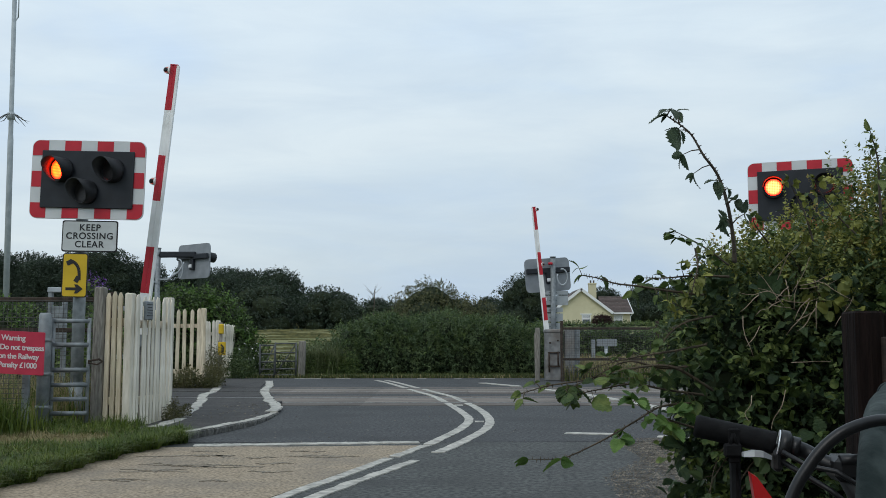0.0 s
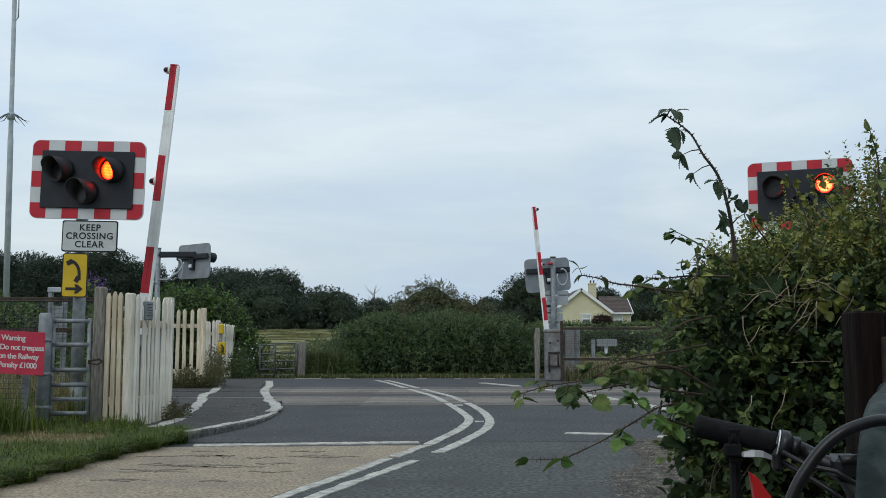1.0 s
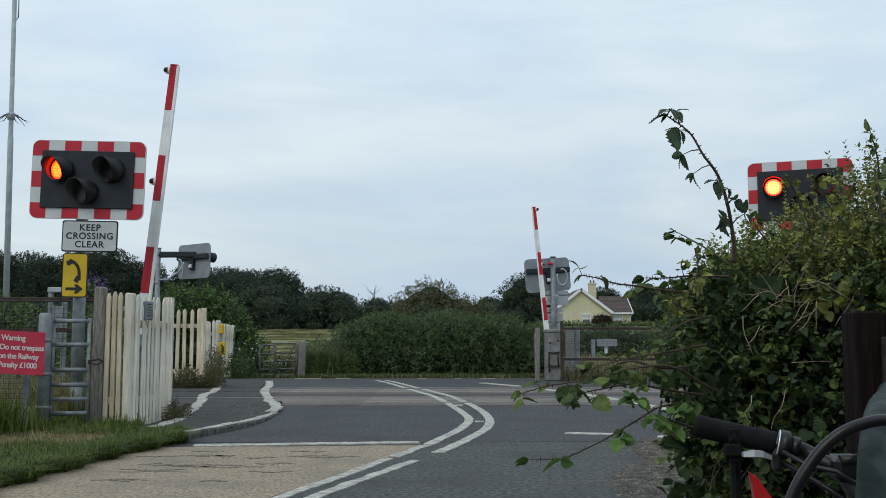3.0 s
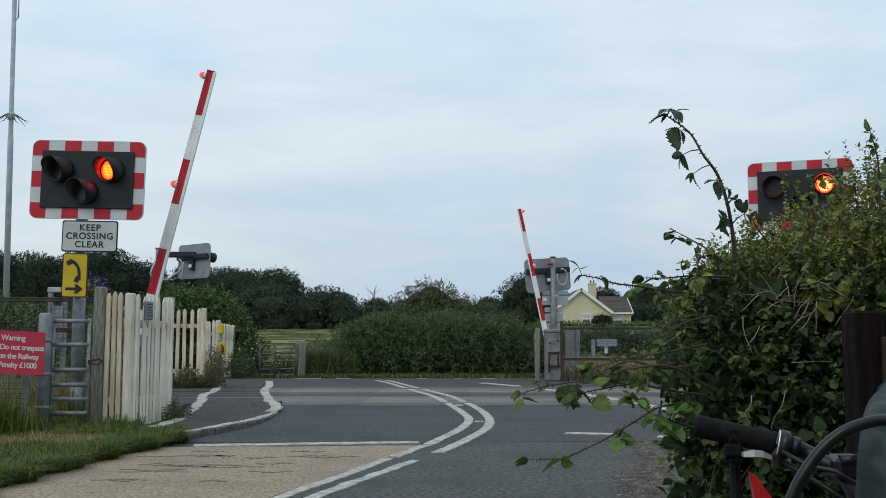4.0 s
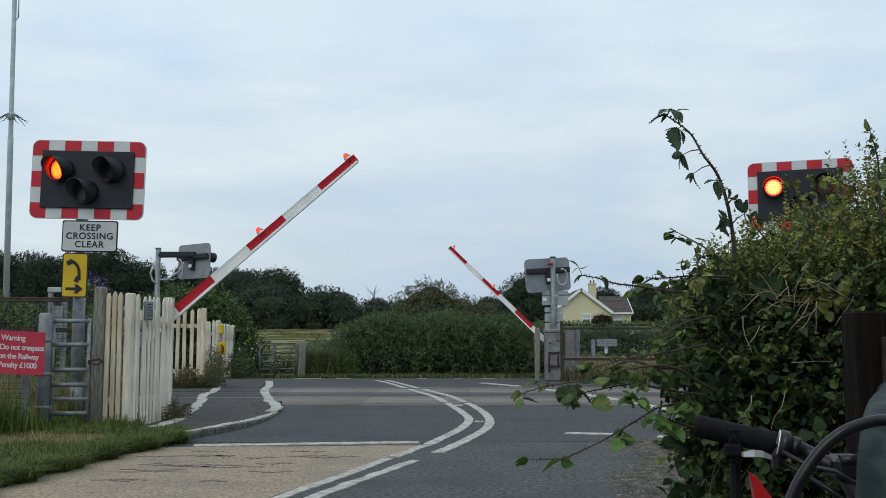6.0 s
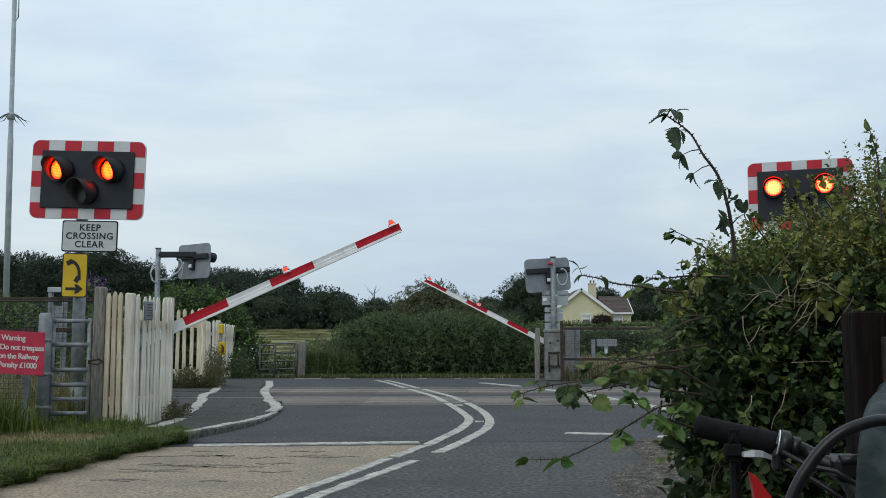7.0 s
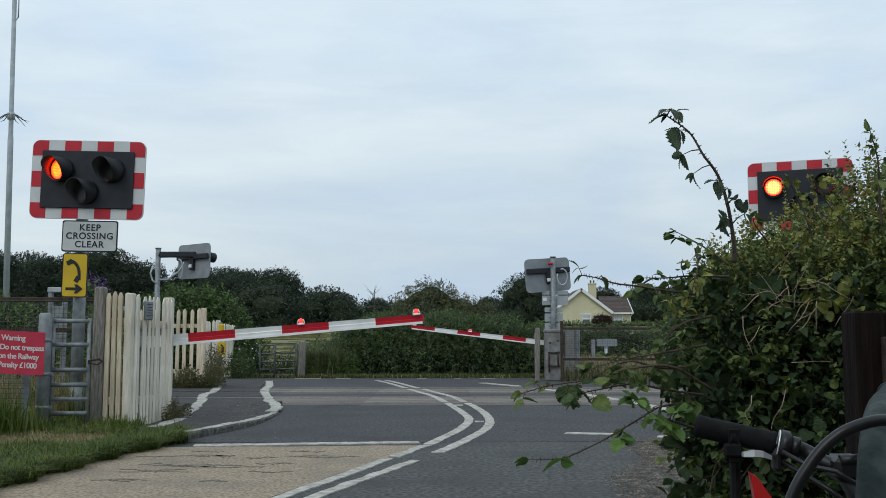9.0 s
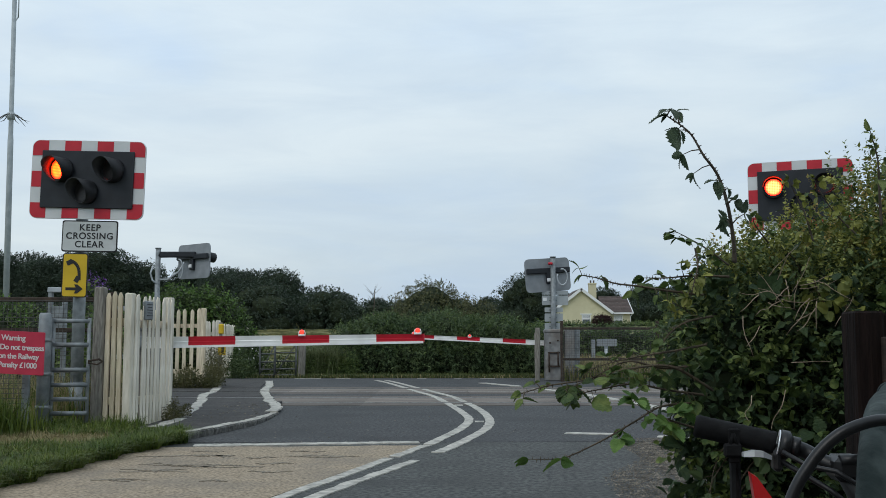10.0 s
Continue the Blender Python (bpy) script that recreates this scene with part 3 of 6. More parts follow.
    # footpath edges over the rails
    for pts, z in (([(-2.36, 13.7), (-2.42, 14.5), (-2.58, 15.3), (-2.75, 15.95), (-2.8, 16.15)], 0.05), ([(-2.86, 16.4), (-3.02, 17.3), (-3.3, 18.6), (-3.52, 19.6)], 0.028),
                   ([(-3.56, 19.9), (-3.72, 21.0), (-3.9, 22.4), (-4.35, 24.9)], 0.026)):
        line(pts, 0.16, z=z, rag=0.022, n=7, name="footpath_line")
    for pts, z in (([(-3.24, 11.2), (-3.23, 11.6), (-3.27, 12.5)], 0.05), ([(-3.3, 12.75), (-3.4, 13.2), (-3.62, 14.6), (-3.78, 15.4), (-3.9, 16.15)], 0.05), ([(-3.96, 16.4), (-4.22, 17.5), (-4.4, 18.4), (-4.5, 19.6)], 0.028),
                   ([(-4.56, 19.9), (-4.8, 21.2), (-5.45, 24.2), (-5.97, 26.6)], 0.026)):
        line(pts, 0.15, z=z, rag=0.022, n=7, name="footpath_line")
    for pts in ([(0.95, 24.0), (1.55, 22.6), (1.65, 22.2)], [(1.95, 21.0), (2.4, 19.9)], [(2.55, 19.3), (3.0, 17.0)], [(3.1, 16.4), (3.3, 14.4)]):
        line(pts, 0.22, z=0.014, rag=0.02, n=5, name="footpath_line")
    for x0, x1 in ((-4.0, -3.3), (-2.9, -2.5), (-0.7, -0.45), (0.3, 0.5), (1.0, 1.4)):
        line([(x0, 26.9), (x1, 26.9)], 0.12, n=2, name="edge_dash")
    # raised asphalt footpath behind a kerb
    path = thing("footpath", pose(0, 0, 0), "narrow dark asphalt footpath crossing the rails beside the road", "footpath", kind="structure")
    bm = bmesh.new()
    sheet(bm, [(-3.42, 11.2), (-3.2, 10.6), (-2.86, 9.98), (-2.72, 10.35), (-2.6, 10.82), (-2.49, 11.33), (-2.4, 11.9), (-2.37, 12.62), (-2.36, 13.6), (-2.61, 16.2), (-4.7, 16.2), (-4.3, 13.2), (-3.45, 12.8)], -0.1, 0.045)
    part("near_surface", bm, M["asphalt_dark"], path)
    bm = bmesh.new()
    for y0, y1, x0, x1 in ((16.42, 17.6, -2.75, -2.98), (17.84, 19.64, -3.02, -3.4), (19.87, 21.08, -3.5, -3.75), (21.3, 21.9, -3.8, -4.0)):
        sheet(bm, [(x0, y0), (x1, y1), (-6.5, y1), (-6.0, y0)], -0.02, 0.02)
    sheet(bm, [(-4.0, 21.9), (-4.5, 25.9), (-6.4, 27.0), (-6.5, 21.9)], -0.1, 0.02)
    part("far_surface", bm, M["asphalt_dark"], path)
    pts = smooth_line([(-2.95, 9.6, 0), (-2.78, 9.98, 0), (-2.65, 10.35, 0), (-2.53, 10.82, 0), (-2.42, 11.33, 0), (-2.33, 11.9, 0), (-2.3, 12.62, 0), (-2.31, 13.2, 0), (-2.36, 14.0, 0)], 3)
    for k, (a, b) in enumerate(zip(pts, pts[1:])):
        d = b - a
        h = 0.075 - 0.055 * max(0, (k - 12)) / 12
        bm = bmesh.new()
        m = Matrix.Translation((a + b) / 2) @ Matrix.Rotation(math.atan2(d.y, d.x), 4, "Z") @ pose(0, 0, 0, random.uniform(-2, 2), random.uniform(-1, 1), random.uniform(-2, 2))
        box(bm, (0, 0, h / 2 - 0.06), (d.length - 0.012, 0.14, h + 0.12), 0.015, m)
        k1 = part("kerb_stone", bm, M["kerb"], path)
        bm = bmesh.new()
        box(bm, (0, 0.012 * random.random(), h + 0.002), (d.length + 0.004, 0.085 + 0.04 * random.random(), 0.006), 0.002, m)
        part("kerb_paint", bm, M["line"], k1, "worn white paint on the kerb")


make_roads()


def make_track():
    for y0, n in ((16.3, 0), (19.75, 1)):
        tr = thing("railway_track", pose(0, y0, 0), "railway track set into grey crossing panels", "railway track", "tracks over the crossing", "structure")
        for s in (0.0, 1.435):
            bm = bmesh.new()
            for w, z0, z1 in ((0.15, -0.16, -0.13), (0.02, -0.13, -0.03), (0.07, -0.03, 0.014)):
                box(bm, (0, s, (z0 + z1) / 2), (130, w, z1 - z0))
            part("rail", bm, M["rail"], tr, "worn steel running rail")
        for s in (0.075, 1.36):
            bm = bmesh.new()
            box(bm, (-0.5, s, -0.06), (23, 0.07, 0.07))
            part("flangeway", bm, M["flange"], tr)
        w = 1.435 - 0.22
        for k in range(13):
            bm = bmesh.new()
            box(bm, (0, 0, 0), (1.797, w, 0.14))
            p = part("crossing_panel", bm, M["panel"], tr)
            p.location = (-11.2 + 1.8 * k, 0.7175, -0.062 + random.uniform(-0.003, 0.003))
        for s, ww in ((-0.36, 0.6), (1.435 + 0.36, 0.6)):
            for k in range(13):
                bm = bmesh.new()
                box(bm, (0, 0, 0), (1.797, ww, 0.14))
                p = part("edge_panel", bm, M["edge_panel"], tr)
                p.location = (-11.2 + 1.8 * k, s, -0.064 + random.uniform(-0.003, 0.003))
    bm = bmesh.new()
    sheet(bm, [(-12, 18.35), (11, 18.35), (11, 19.1), (-12, 19.1)], -0.15, 0.004)
    tagged(part("six_foot_asphalt", bm, M["asphalt_new"]), "dark asphalt infill between the two tracks", "asphalt", kind="structure")
    bm = bmesh.new()
    for x0, x1 in ((-70, -12), (11, 70)):
        sheet(bm, [(x0, 14.6), (x1, 14.6), (x1, 23), (x0, 23)], -0.3, -0.05)
    tagged(part("ballast", bm, M["gravel"]), "grey stone ballast under the tracks", "ballast", kind="structure")


make_track()


# ---- crossing signals ----
def striped_board(parent, w, h, rim, facing=True):
    """A rounded board with a red and white border and a black middle; it faces -y."""
    bm = bmesh.new()
    r = 0.095
    out = []
    for cx, cz, a0 in ((w / 2 - r, h / 2 - r, 0), (-w / 2 + r, h / 2 - r, 90), (-w / 2 + r, -h / 2 + r, 180), (w / 2 - r, -h / 2 + r, 270)):
        for k in range(6):
            a = radians(a0 + 18 * k)
            out.append((cx + r * math.cos(a), cz + r * math.sin(a)))
    f = [bm.verts.new((x, 0, z)) for x, z in out]
    b = [bm.verts.new((x, 0.03, z)) for x, z in out]
    bm.faces.new(f)
    bm.faces.new(b[::-1])
    for k in range(len(f)):
        bm.faces.new((f[k], b[k], b[(k + 1) % len(f)], f[(k + 1) % len(f)]))
    board = part("backboard", bm, M["white"], parent, "board with a white reflective face and rounded corners")
    parent = board
    # red blocks of the border
    def block(x0, x1, z0, z1, corner=None):
        bm = bmesh.new()
        if corner:
            sx, sz = corner
            e, q = 0.008, r - 0.008
            pts = [(sx * (w / 2 - r + q * math.cos(radians(9 * k))), sz * (h / 2 - r + q * math.sin(radians(9 * k)))) for k in range(11)]
            pts += [(sx * (w / 2 - w / 7), sz * (h / 2 - e)), (sx * (w / 2 - w / 7), sz * (h / 2 - rim)), (sx * (w / 2 - rim), sz * (h / 2 - rim)), (sx * (w / 2 - rim), sz * (h / 2 - h / 5)), (sx * (w / 2 - e), sz * (h / 2 - h / 5))]
        else:
            pts = [(x0, z0), (x1, z0), (x1, z1), (x0, z1)]
        q = [bm.verts.new((x, -0.004, z)) for x, z in pts]
        q2 = [bm.verts.new((x, 0.001, z)) for x, z in pts]
        bm.faces.new(q)
        for k in range(len(q)):
            bm.faces.new((q[k], q2[k], q2[(k + 1) % len(q)], q[(k + 1) % len(q)]))
        part("red_block", bm, M["red"], parent)
    for sx in (-1, 1):
        for sz in (-1, 1):
            block(0, 0, 0, 0, (sx, sz))
        x0, x1 = sorted((sx * (w / 2 - 0.008), sx * (w / 2 - rim)))
        block(x0, x1, -h / 10, h / 10)
    for sz in (-1, 1):
        z0, z1 = sorted((sz * (h / 2 - 0.008), sz * (h / 2 - rim)))
        for k in (2, 4):
            block(-w / 2 + k * w / 7, -w / 2 + (k + 1) * w / 7, z0, z1)
    bm = bmesh.new()
    box(bm, (0, -0.012, 0), (w - 2 * rim, 0.03, h - 2 * rim), 0.006)
    part("black_panel", bm, M["black"], parent)
    return board


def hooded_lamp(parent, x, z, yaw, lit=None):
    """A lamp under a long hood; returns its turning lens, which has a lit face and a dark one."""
    m = pose(x, -0.03, z, 0, 0, yaw)
    bm = bmesh.new()
    n, R = 24, 0.15
    rows = []
    for y, cut in ((0.02, 0), (-0.06, 0), (-0.24, 1)):
        ring = []
        for k in range(n):
            a = 2 * math.pi * k / n
            yy = y
            if cut:
                yy = -0.245 + 0.15 * max(0.0, 0.55 - math.sin(a)) / 1.55
            ring.append((R * math.cos(a), yy, R * math.sin(a)))
        rows.append(ring)
    o = [[bm.verts.new(p) for p in r] for r in rows]
    i = [[bm.verts.new((p[0] * 0.95, p[1], p[2] * 0.95)) for p in r] for r in rows]
    for A, B in zip(o, o[1:]):
        for k in range(n):
            bm.faces.new((A[k], A[(k + 1) % n], B[(k + 1) % n], B[k])).smooth = True
    for A, B in zip(i, i[1:]):
        for k in range(n):
            f = bm.faces.new((A[k], B[k], B[(k + 1) % n], A[(k + 1) % n]))
            f.smooth, f.material_index = True, 1
    for k in range(n):
        bm.faces.new((o[2][k], o[2][(k + 1) % n], i[2][(k + 1) % n], i[2][k]))
    tube(bm, [(0, -0.005, 0), (0, 0.02, 0)], R * 1.0, 24)
    ring = [[bm.verts.new((rr * math.cos(2 * math.pi * k / n), -0.07 + 0.0, rr * math.sin(2 * math.pi * k / n))) for k in range(n)] for rr in (0.121, R * 0.955)]
    for k in range(n):
        bm.faces.new((ring[0][k], ring[0][(k + 1) % n], ring[1][(k + 1) % n], ring[1][k]))
    hood = part("hood", bm, [M["hood"], M["hood_lining"]], parent, "matt black lamp hood")
    hood.matrix_basis = m
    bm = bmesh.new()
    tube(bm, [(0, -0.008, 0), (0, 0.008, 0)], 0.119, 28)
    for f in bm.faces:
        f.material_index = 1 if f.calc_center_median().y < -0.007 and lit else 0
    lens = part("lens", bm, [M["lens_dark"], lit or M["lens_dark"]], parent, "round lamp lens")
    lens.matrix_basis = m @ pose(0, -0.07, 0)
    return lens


def signal(m, post_h, lit, yaw, label, board_z, roll=0.0, tilt=0.0, spread=0.305, shift=0.07):
    """A two-lamp crossing signal on a steel post; the thing's base is the foot of the post."""
    s = thing("crossing_signal", m, label, "crossing signal", "signals facing the road")
    bm = bmesh.new()
    tube(bm, [(0, 0.1, -0.1), (0, 0.1, post_h)], 0.075, 16)
    tube(bm, [(0, 0.1, 0.0), (0, 0.1, 0.5)], 0.095, 16)
    part("post", bm, M["galv"], s)
    board = striped_board(s, 1.42, 0.99, 0.135)
    board.matrix_basis = pose(shift, -0.04, board_z, 0, roll, tilt)
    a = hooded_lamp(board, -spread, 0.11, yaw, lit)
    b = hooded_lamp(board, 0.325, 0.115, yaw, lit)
    hooded_lamp(board, 0.01, -0.16, yaw)
    return s, board, a, b


SIG_A, HEAD_A, LAMP_AL, LAMP_AR = signal(pose(-4.54, 12.25, 0), 2.9, M["lamp_red"], -25, "black crossing signal with red and white border on steel post", 3.012, 1.2, 0, 0.305, 0.106)
SIG_B, HEAD_B, LAMP_BL, LAMP_BR = signal(pose(5.016, 13.99, 0), 2.95, M["lamp_red_axis"], 2, "black crossing signal with striped border standing behind a hedge", 3.083, 0.0, -21, 0.355)


def plate(parent, name, w, h, r, material, z, y, x=0.0, t=0.012, label=""):
    bm = bmesh.new()
    out = []
    for cx, cz, a0 in ((w / 2 - r, h / 2 - r, 0), (-w / 2 + r, h / 2 - r, 90), (-w / 2 + r, -h / 2 + r, 180), (w / 2 - r, -h / 2 + r, 270)):
        for k in range(4):
            a = radians(a0 + 30 * k)
            out.append((cx + r * math.cos(a), cz + r * math.sin(a)))
    f = [bm.verts.new((px, 0, pz)) for px, pz in out]
    b = [bm.verts.new((px, t, pz)) for px, pz in out]
    bm.faces.new(f)
    bm.faces.new(b[::-1])
    for k in range(len(f)):
        bm.faces.new((f[k], b[k], b[(k + 1) % len(f)], f[(k + 1) % len(f)]))
    p = part(name, bm, material, parent, label)
    p.matrix_basis = pose(x, y, z)
    return p


def make_keep_clear():
    s = thing("keep_clear_sign", pose(-4.375, 12.19, 2.3, 0, 1.0, 0), "white sign with black words keep crossing clear", "road sign")
    plate(s, "border", 0.69, 0.39, 0.03, M["ink"], 0, -0.012)
    f = plate(s, "face", 0.66, 0.36, 0.025, M["sign_white"], 0, -0.016)
    for k, t in enumerate(("KEEP", "CROSSING", "CLEAR")):
        words(t, 0.112, M["ink"], f, pose(0, -0.003, 0.104 - 0.104 * k, 90, 0, 0), spacing=1.12, bold=0.0016)
    bm = bmesh.new()
    box(bm, (-0.12, 0.05, 0), (0.2, 0.1, 0.05))
    part("clamp", bm, M["galv"], s)


def make_phone_sign():
    s = thing("telephone_sign", pose(-4.54, 12.2, 1.815, 0, 0.8, 0), "yellow sign with black telephone handset and arrow", "road sign")
    plate(s, "border", 0.315, 0.545, 0.03, M["ink"], 0, -0.032)
    f = plate(s, "face", 0.29, 0.52, 0.025, M["yellow"], 0, -0.036)
    bm = bmesh.new()
    pts = smooth_line([(-0.07, 0, 0.185), (0.0, 0, 0.15), (0.048, 0, 0.07), (0.058, 0, -0.06)], 6)
    w = 0.019
    for a, b in zip(pts, pts[1:]):
        d = (b - a).normalized()
        n = Vector((-d.z, 0, d.x)) * w
        q = [bm.verts.new(v + Vector((0, -0.003, 0))) for v in (a + n, a - n, b - n, b + n)]
        bm.faces.new(q)
    for c, a in (((-0.068, 0.0, 0.158), 25), ((0.032, 0.0, -0.05), 60)):
        box(bm, (0, -0.0036, 0), (0.075, 0.001, 0.058), 0.0, Matrix.Translation(c) @ Matrix.Rotation(radians(-a), 4, "Y"))
    part("handset", bm, M["ink"], f, "black telephone handset")
    bm = bmesh.new()
    q = [(-0.105, -0.15), (0.02, -0.15), (0.0, -0.112), (0.04, -0.112), (0.108, -0.168), (0.04, -0.224), (0.0, -0.224), (0.02, -0.186), (-0.105, -0.186)]
    bm.faces.new([bm.verts.new((x, -0.003, z)) for x, z in q])
    part("arrow", bm, M["ink"], f, "black arrow")
    bm = bmesh.new()
    box(bm, (0, 0.03, 0), (0.12, 0.1, 0.05))
    part("clamp", bm, M["galv"], s)


make_keep_clear()
make_phone_sign()


# ---- barriers ----
def boom_mesh(length, h, t, sign, name, parent):
    """A boom along local x, in bands of 0.6 m from its tip."""
    bm = bmesh.new()
    prof = [(-t / 2, h / 2), (-t / 2 + 0.016, h * 0.02), (-t / 2, -h * 0.04), (-t / 2 + 0.01, -h / 2), (t / 2, -h / 2), (t / 2, h / 2)]
    thin = 0.24 / length
    def at(x):
        return [bm.verts.new((sign * x, y, z * (1.08 - thin * x))) for y, z in prof]
    b, k = length, 0
    while b > -0.04:
        a = b - 0.6 if b > 0.75 else -0.05
        A, B = at(a), at(b)
        for j in range(6):
            bm.faces.new((A[j], A[(j + 1) % 6], B[(j + 1) % 6], B[j])).material_index = k % 2
        if k == 0:
            bm.faces.new(B)
        b, k = a, k + 1
    bm.faces.new(A)
    bmesh.ops.remove_doubles(bm, verts=bm.verts[:], dist=0.0005)
    boom = part(name, bm, [M["boom_red"], M["boom_white"]], parent, "red and white banded barrier boom")
    bm = bmesh.new()
    box(bm, (sign * (length + 0.008), 0, 0), (0.016, t * 1.04, h * 0.88), 0.004)
    part("end_cap", bm, M["boom_red"], boom)
    bm = bmesh.new()
    box(bm, (sign * 0.02, 0, 0), (0.16, t * 1.3, h * 1.22), 0.01)
    part("socket", bm, M["galv"], boom, "grey steel boom socket")
    # white strip along the lower edge, following the taper
    bm = bmesh.new()
    ends = []
    for x in (0.1, length):
        z = -h / 2 * (1.08 - thin * x)
        ends.append([bm.verts.new((sign * x, y, z + dz)) for y, dz in ((-t * 0.66, 0.014), (-t * 0.66, -0.016), (t * 0.5, -0.016), (t * 0.5, -0.001), (-t * 0.4, 0.012))])
    for k in range(5):
        bm.faces.new((ends[0][k], ends[0][(k + 1) % 5], ends[1][(k + 1) % 5], ends[1][k]))
    bm.faces.new(ends[0])
    bm.faces.new(ends[1])
    part("edge_strip", bm, M["boom_white"], boom, "white strip along the lower edge")
    return boom


def boom_lamp(boom, x, z, sign):
    """A small round lamp on the boom: a bracket and case, and a lens that turns in it."""
    bm = bmesh.new()
    tube(bm, [(x, 0, z - 0.075), (x, 0, z - 0.04)], 0.014, 8)
    box(bm, (x, 0, z - 0.04), (0.08, 0.06, 0.012), 0.004)
    n = 16
    tube(bm, [(x, 0.05, z), (x, 0.045, z), (x, 0.0, z), (x, -0.012, z)], [0.016, 0.034, 0.04, 0.04], n)
    part("lamp_case", bm, M["hood"], boom, "small dark bell-shaped lamp case")
    bm = bmesh.new()
    tube(bm, [(x, -0.012, z - 0.052), (x, -0.012, z - 0.034), (x, -0.012, z - 0.024)], [0.05, 0.047, 0.036], n)
    for k in (-1, 1):
        tube(bm, [(x + k * 0.044, -0.02, z - 0.036), (x + k * 0.039, -0.02, z - 0.005), (x + k * 0.03, -0.02, z + 0.02)], [0.009, 0.008, 0.005], 6)
    part("lamp_base", bm, M["boom_white"], boom, "pale lamp base with two side guards")
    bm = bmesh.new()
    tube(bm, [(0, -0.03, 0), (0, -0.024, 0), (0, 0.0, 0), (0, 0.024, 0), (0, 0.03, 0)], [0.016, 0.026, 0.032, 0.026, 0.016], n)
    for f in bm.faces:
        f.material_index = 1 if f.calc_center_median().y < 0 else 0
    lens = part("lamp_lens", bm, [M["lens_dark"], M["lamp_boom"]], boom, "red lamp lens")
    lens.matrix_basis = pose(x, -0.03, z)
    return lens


def barrier(m, length, h, sign, label, y=0.28, x=-0.02, w=0.34, low=-0.97, top=0.23):
    b = thing("level_crossing_barrier", m, label, "barrier", "half barriers of the crossing")
    bm = bmesh.new()
    box(bm, (x, y, (low + top) / 2), (w, 0.36, top - low), 0.02)
    box(bm, (x, y, top - 0.05), (w + 0.04, 0.4, 0.1), 0.03)
    part("cabinet", bm, M["machine"], b, "grey steel barrier machine cabinet")
    bm = bmesh.new()
    tube(bm, [(x * 0.5, y, 0.0), (0, 0.0, 0)], 0.05, 12)
    part("axle", bm, M["galv"], b)
    bm = bmesh.new()
    box(bm, (x, y - 0.187, -0.3), (w * 0.76, 0.01, 0.55), 0.004)
    part("access_door", bm, M["machine"], b)
    boom = boom_mesh(length, h, 0.05, sign, "boom", b)
    return b, boom


BAR_A, BOOM_A = barrier(pose(-3.882, 12.7, 0.993), 3.63, 0.122, 1, "grey barrier machine with a red and white boom behind white pickets")
BAR_B, BOOM_B = barrier(pose(2.752, 26.0, 0.97), 3.59, 0.112, -1, "grey barrier machine with a red and white boom beside timber posts", -0.28, 0.1, 0.44, -0.97, 0.35)
LENS_A = [boom_lamp(BOOM_A, x, 0.098, 1) for x in (3.56, 2.08)]
LENS_B = [boom_lamp(BOOM_B, -x, 0.09, -1) for x in (3.53, 2.06)]


def far_details():
    """Rusty bracket on the far machine's front."""
    bm = bmesh.new()
    y = -0.5
    for x, z0, z1 in ((-0.03, -0.75, -0.25), (0.2, -0.62, -0.22)):
        tube(bm, [(x, y, z0), (x, y, z1)], 0.02, 8)
    for z in (-0.25, -0.6):
        tube(bm, [(-0.06, y, z), (0.25, y, z)], 0.02, 8)
    part("rusty_bracket", bm, M["brown_steel"], BAR_B, "rusty tube bracket")
    for x in (-0.1, 0.1):
        bm = bmesh.new()
        box(bm, (x + 0.1, -0.475, 0.0 if x < 0 else 0.06), (0.05, 0.03, 0.04), 0.006)
        part("latch", bm, M["brown_steel"], BAR_B)


far_details()


# ---- far signals, seen from behind ----
def signal_back(m, yaw, label, arm=0.0, head=(0, 0), w=1.42, h=0.965, post_h=3.35):
    s = thing("crossing_signal", m, label, "crossing signal", "signals facing away")
    bm = bmesh.new()
    tube(bm, [(0, 0, -0.1), (0, 0, post_h)], 0.07, 14)
    tube(bm, [(0, 0, post_h), (0, 0, post_h + 0.03)], 0.085, 14)
    part("post", bm, M["galv"], s)
    head_ob = plate(s, "backboard", w, h, 0.12, M["grey_plate"], 0, 0, t=0.03, label="plain grey back of the board")
    head_ob.matrix_basis = pose(arm, 0.1, head[1], 0, head[0], yaw)
    bm = bmesh.new()
    box(bm, (0, -0.05, 0.12), (w * 0.96, 0.1, 0.15), 0.02)
    part("cable_trunking", bm, M["black"], head_ob, "black lamp wiring case")
    bm = bmesh.new()
    box(bm, (0.0, -0.05, -0.08), (0.16, 0.1, 0.34), 0.02)
    part("junction_box", bm, M["black"], head_ob)
    bm = bmesh.new()
    box(bm, (-0.02, -0.11, -0.14), (0.13, 0.03, 0.09), 0.008)
    part("label_plate", bm, M["bargeboard"], head_ob)
    for x in (-0.4, 0.4):
        bm = bmesh.new()
        tube(bm, [(x, 0.05, 0.13), (x, 0.38, 0.1)], 0.14, 16)
        part("hood", bm, M["hood"], head_ob)
    return s, head_ob


SIG_C, HEAD_C = signal_back(pose(3.02, 27.1, 0), 20, "grey back of a crossing signal on a galvanised post", -0.13, (-4.5, 2.83), w=1.36, h=0.92, post_h=3.3)
SIG_D, HEAD_D = signal_back(pose(-7.95, 27.5, 0), -39, "grey back of a crossing signal on a side arm", 0.97, (0, 3.24), post_h=3.58)


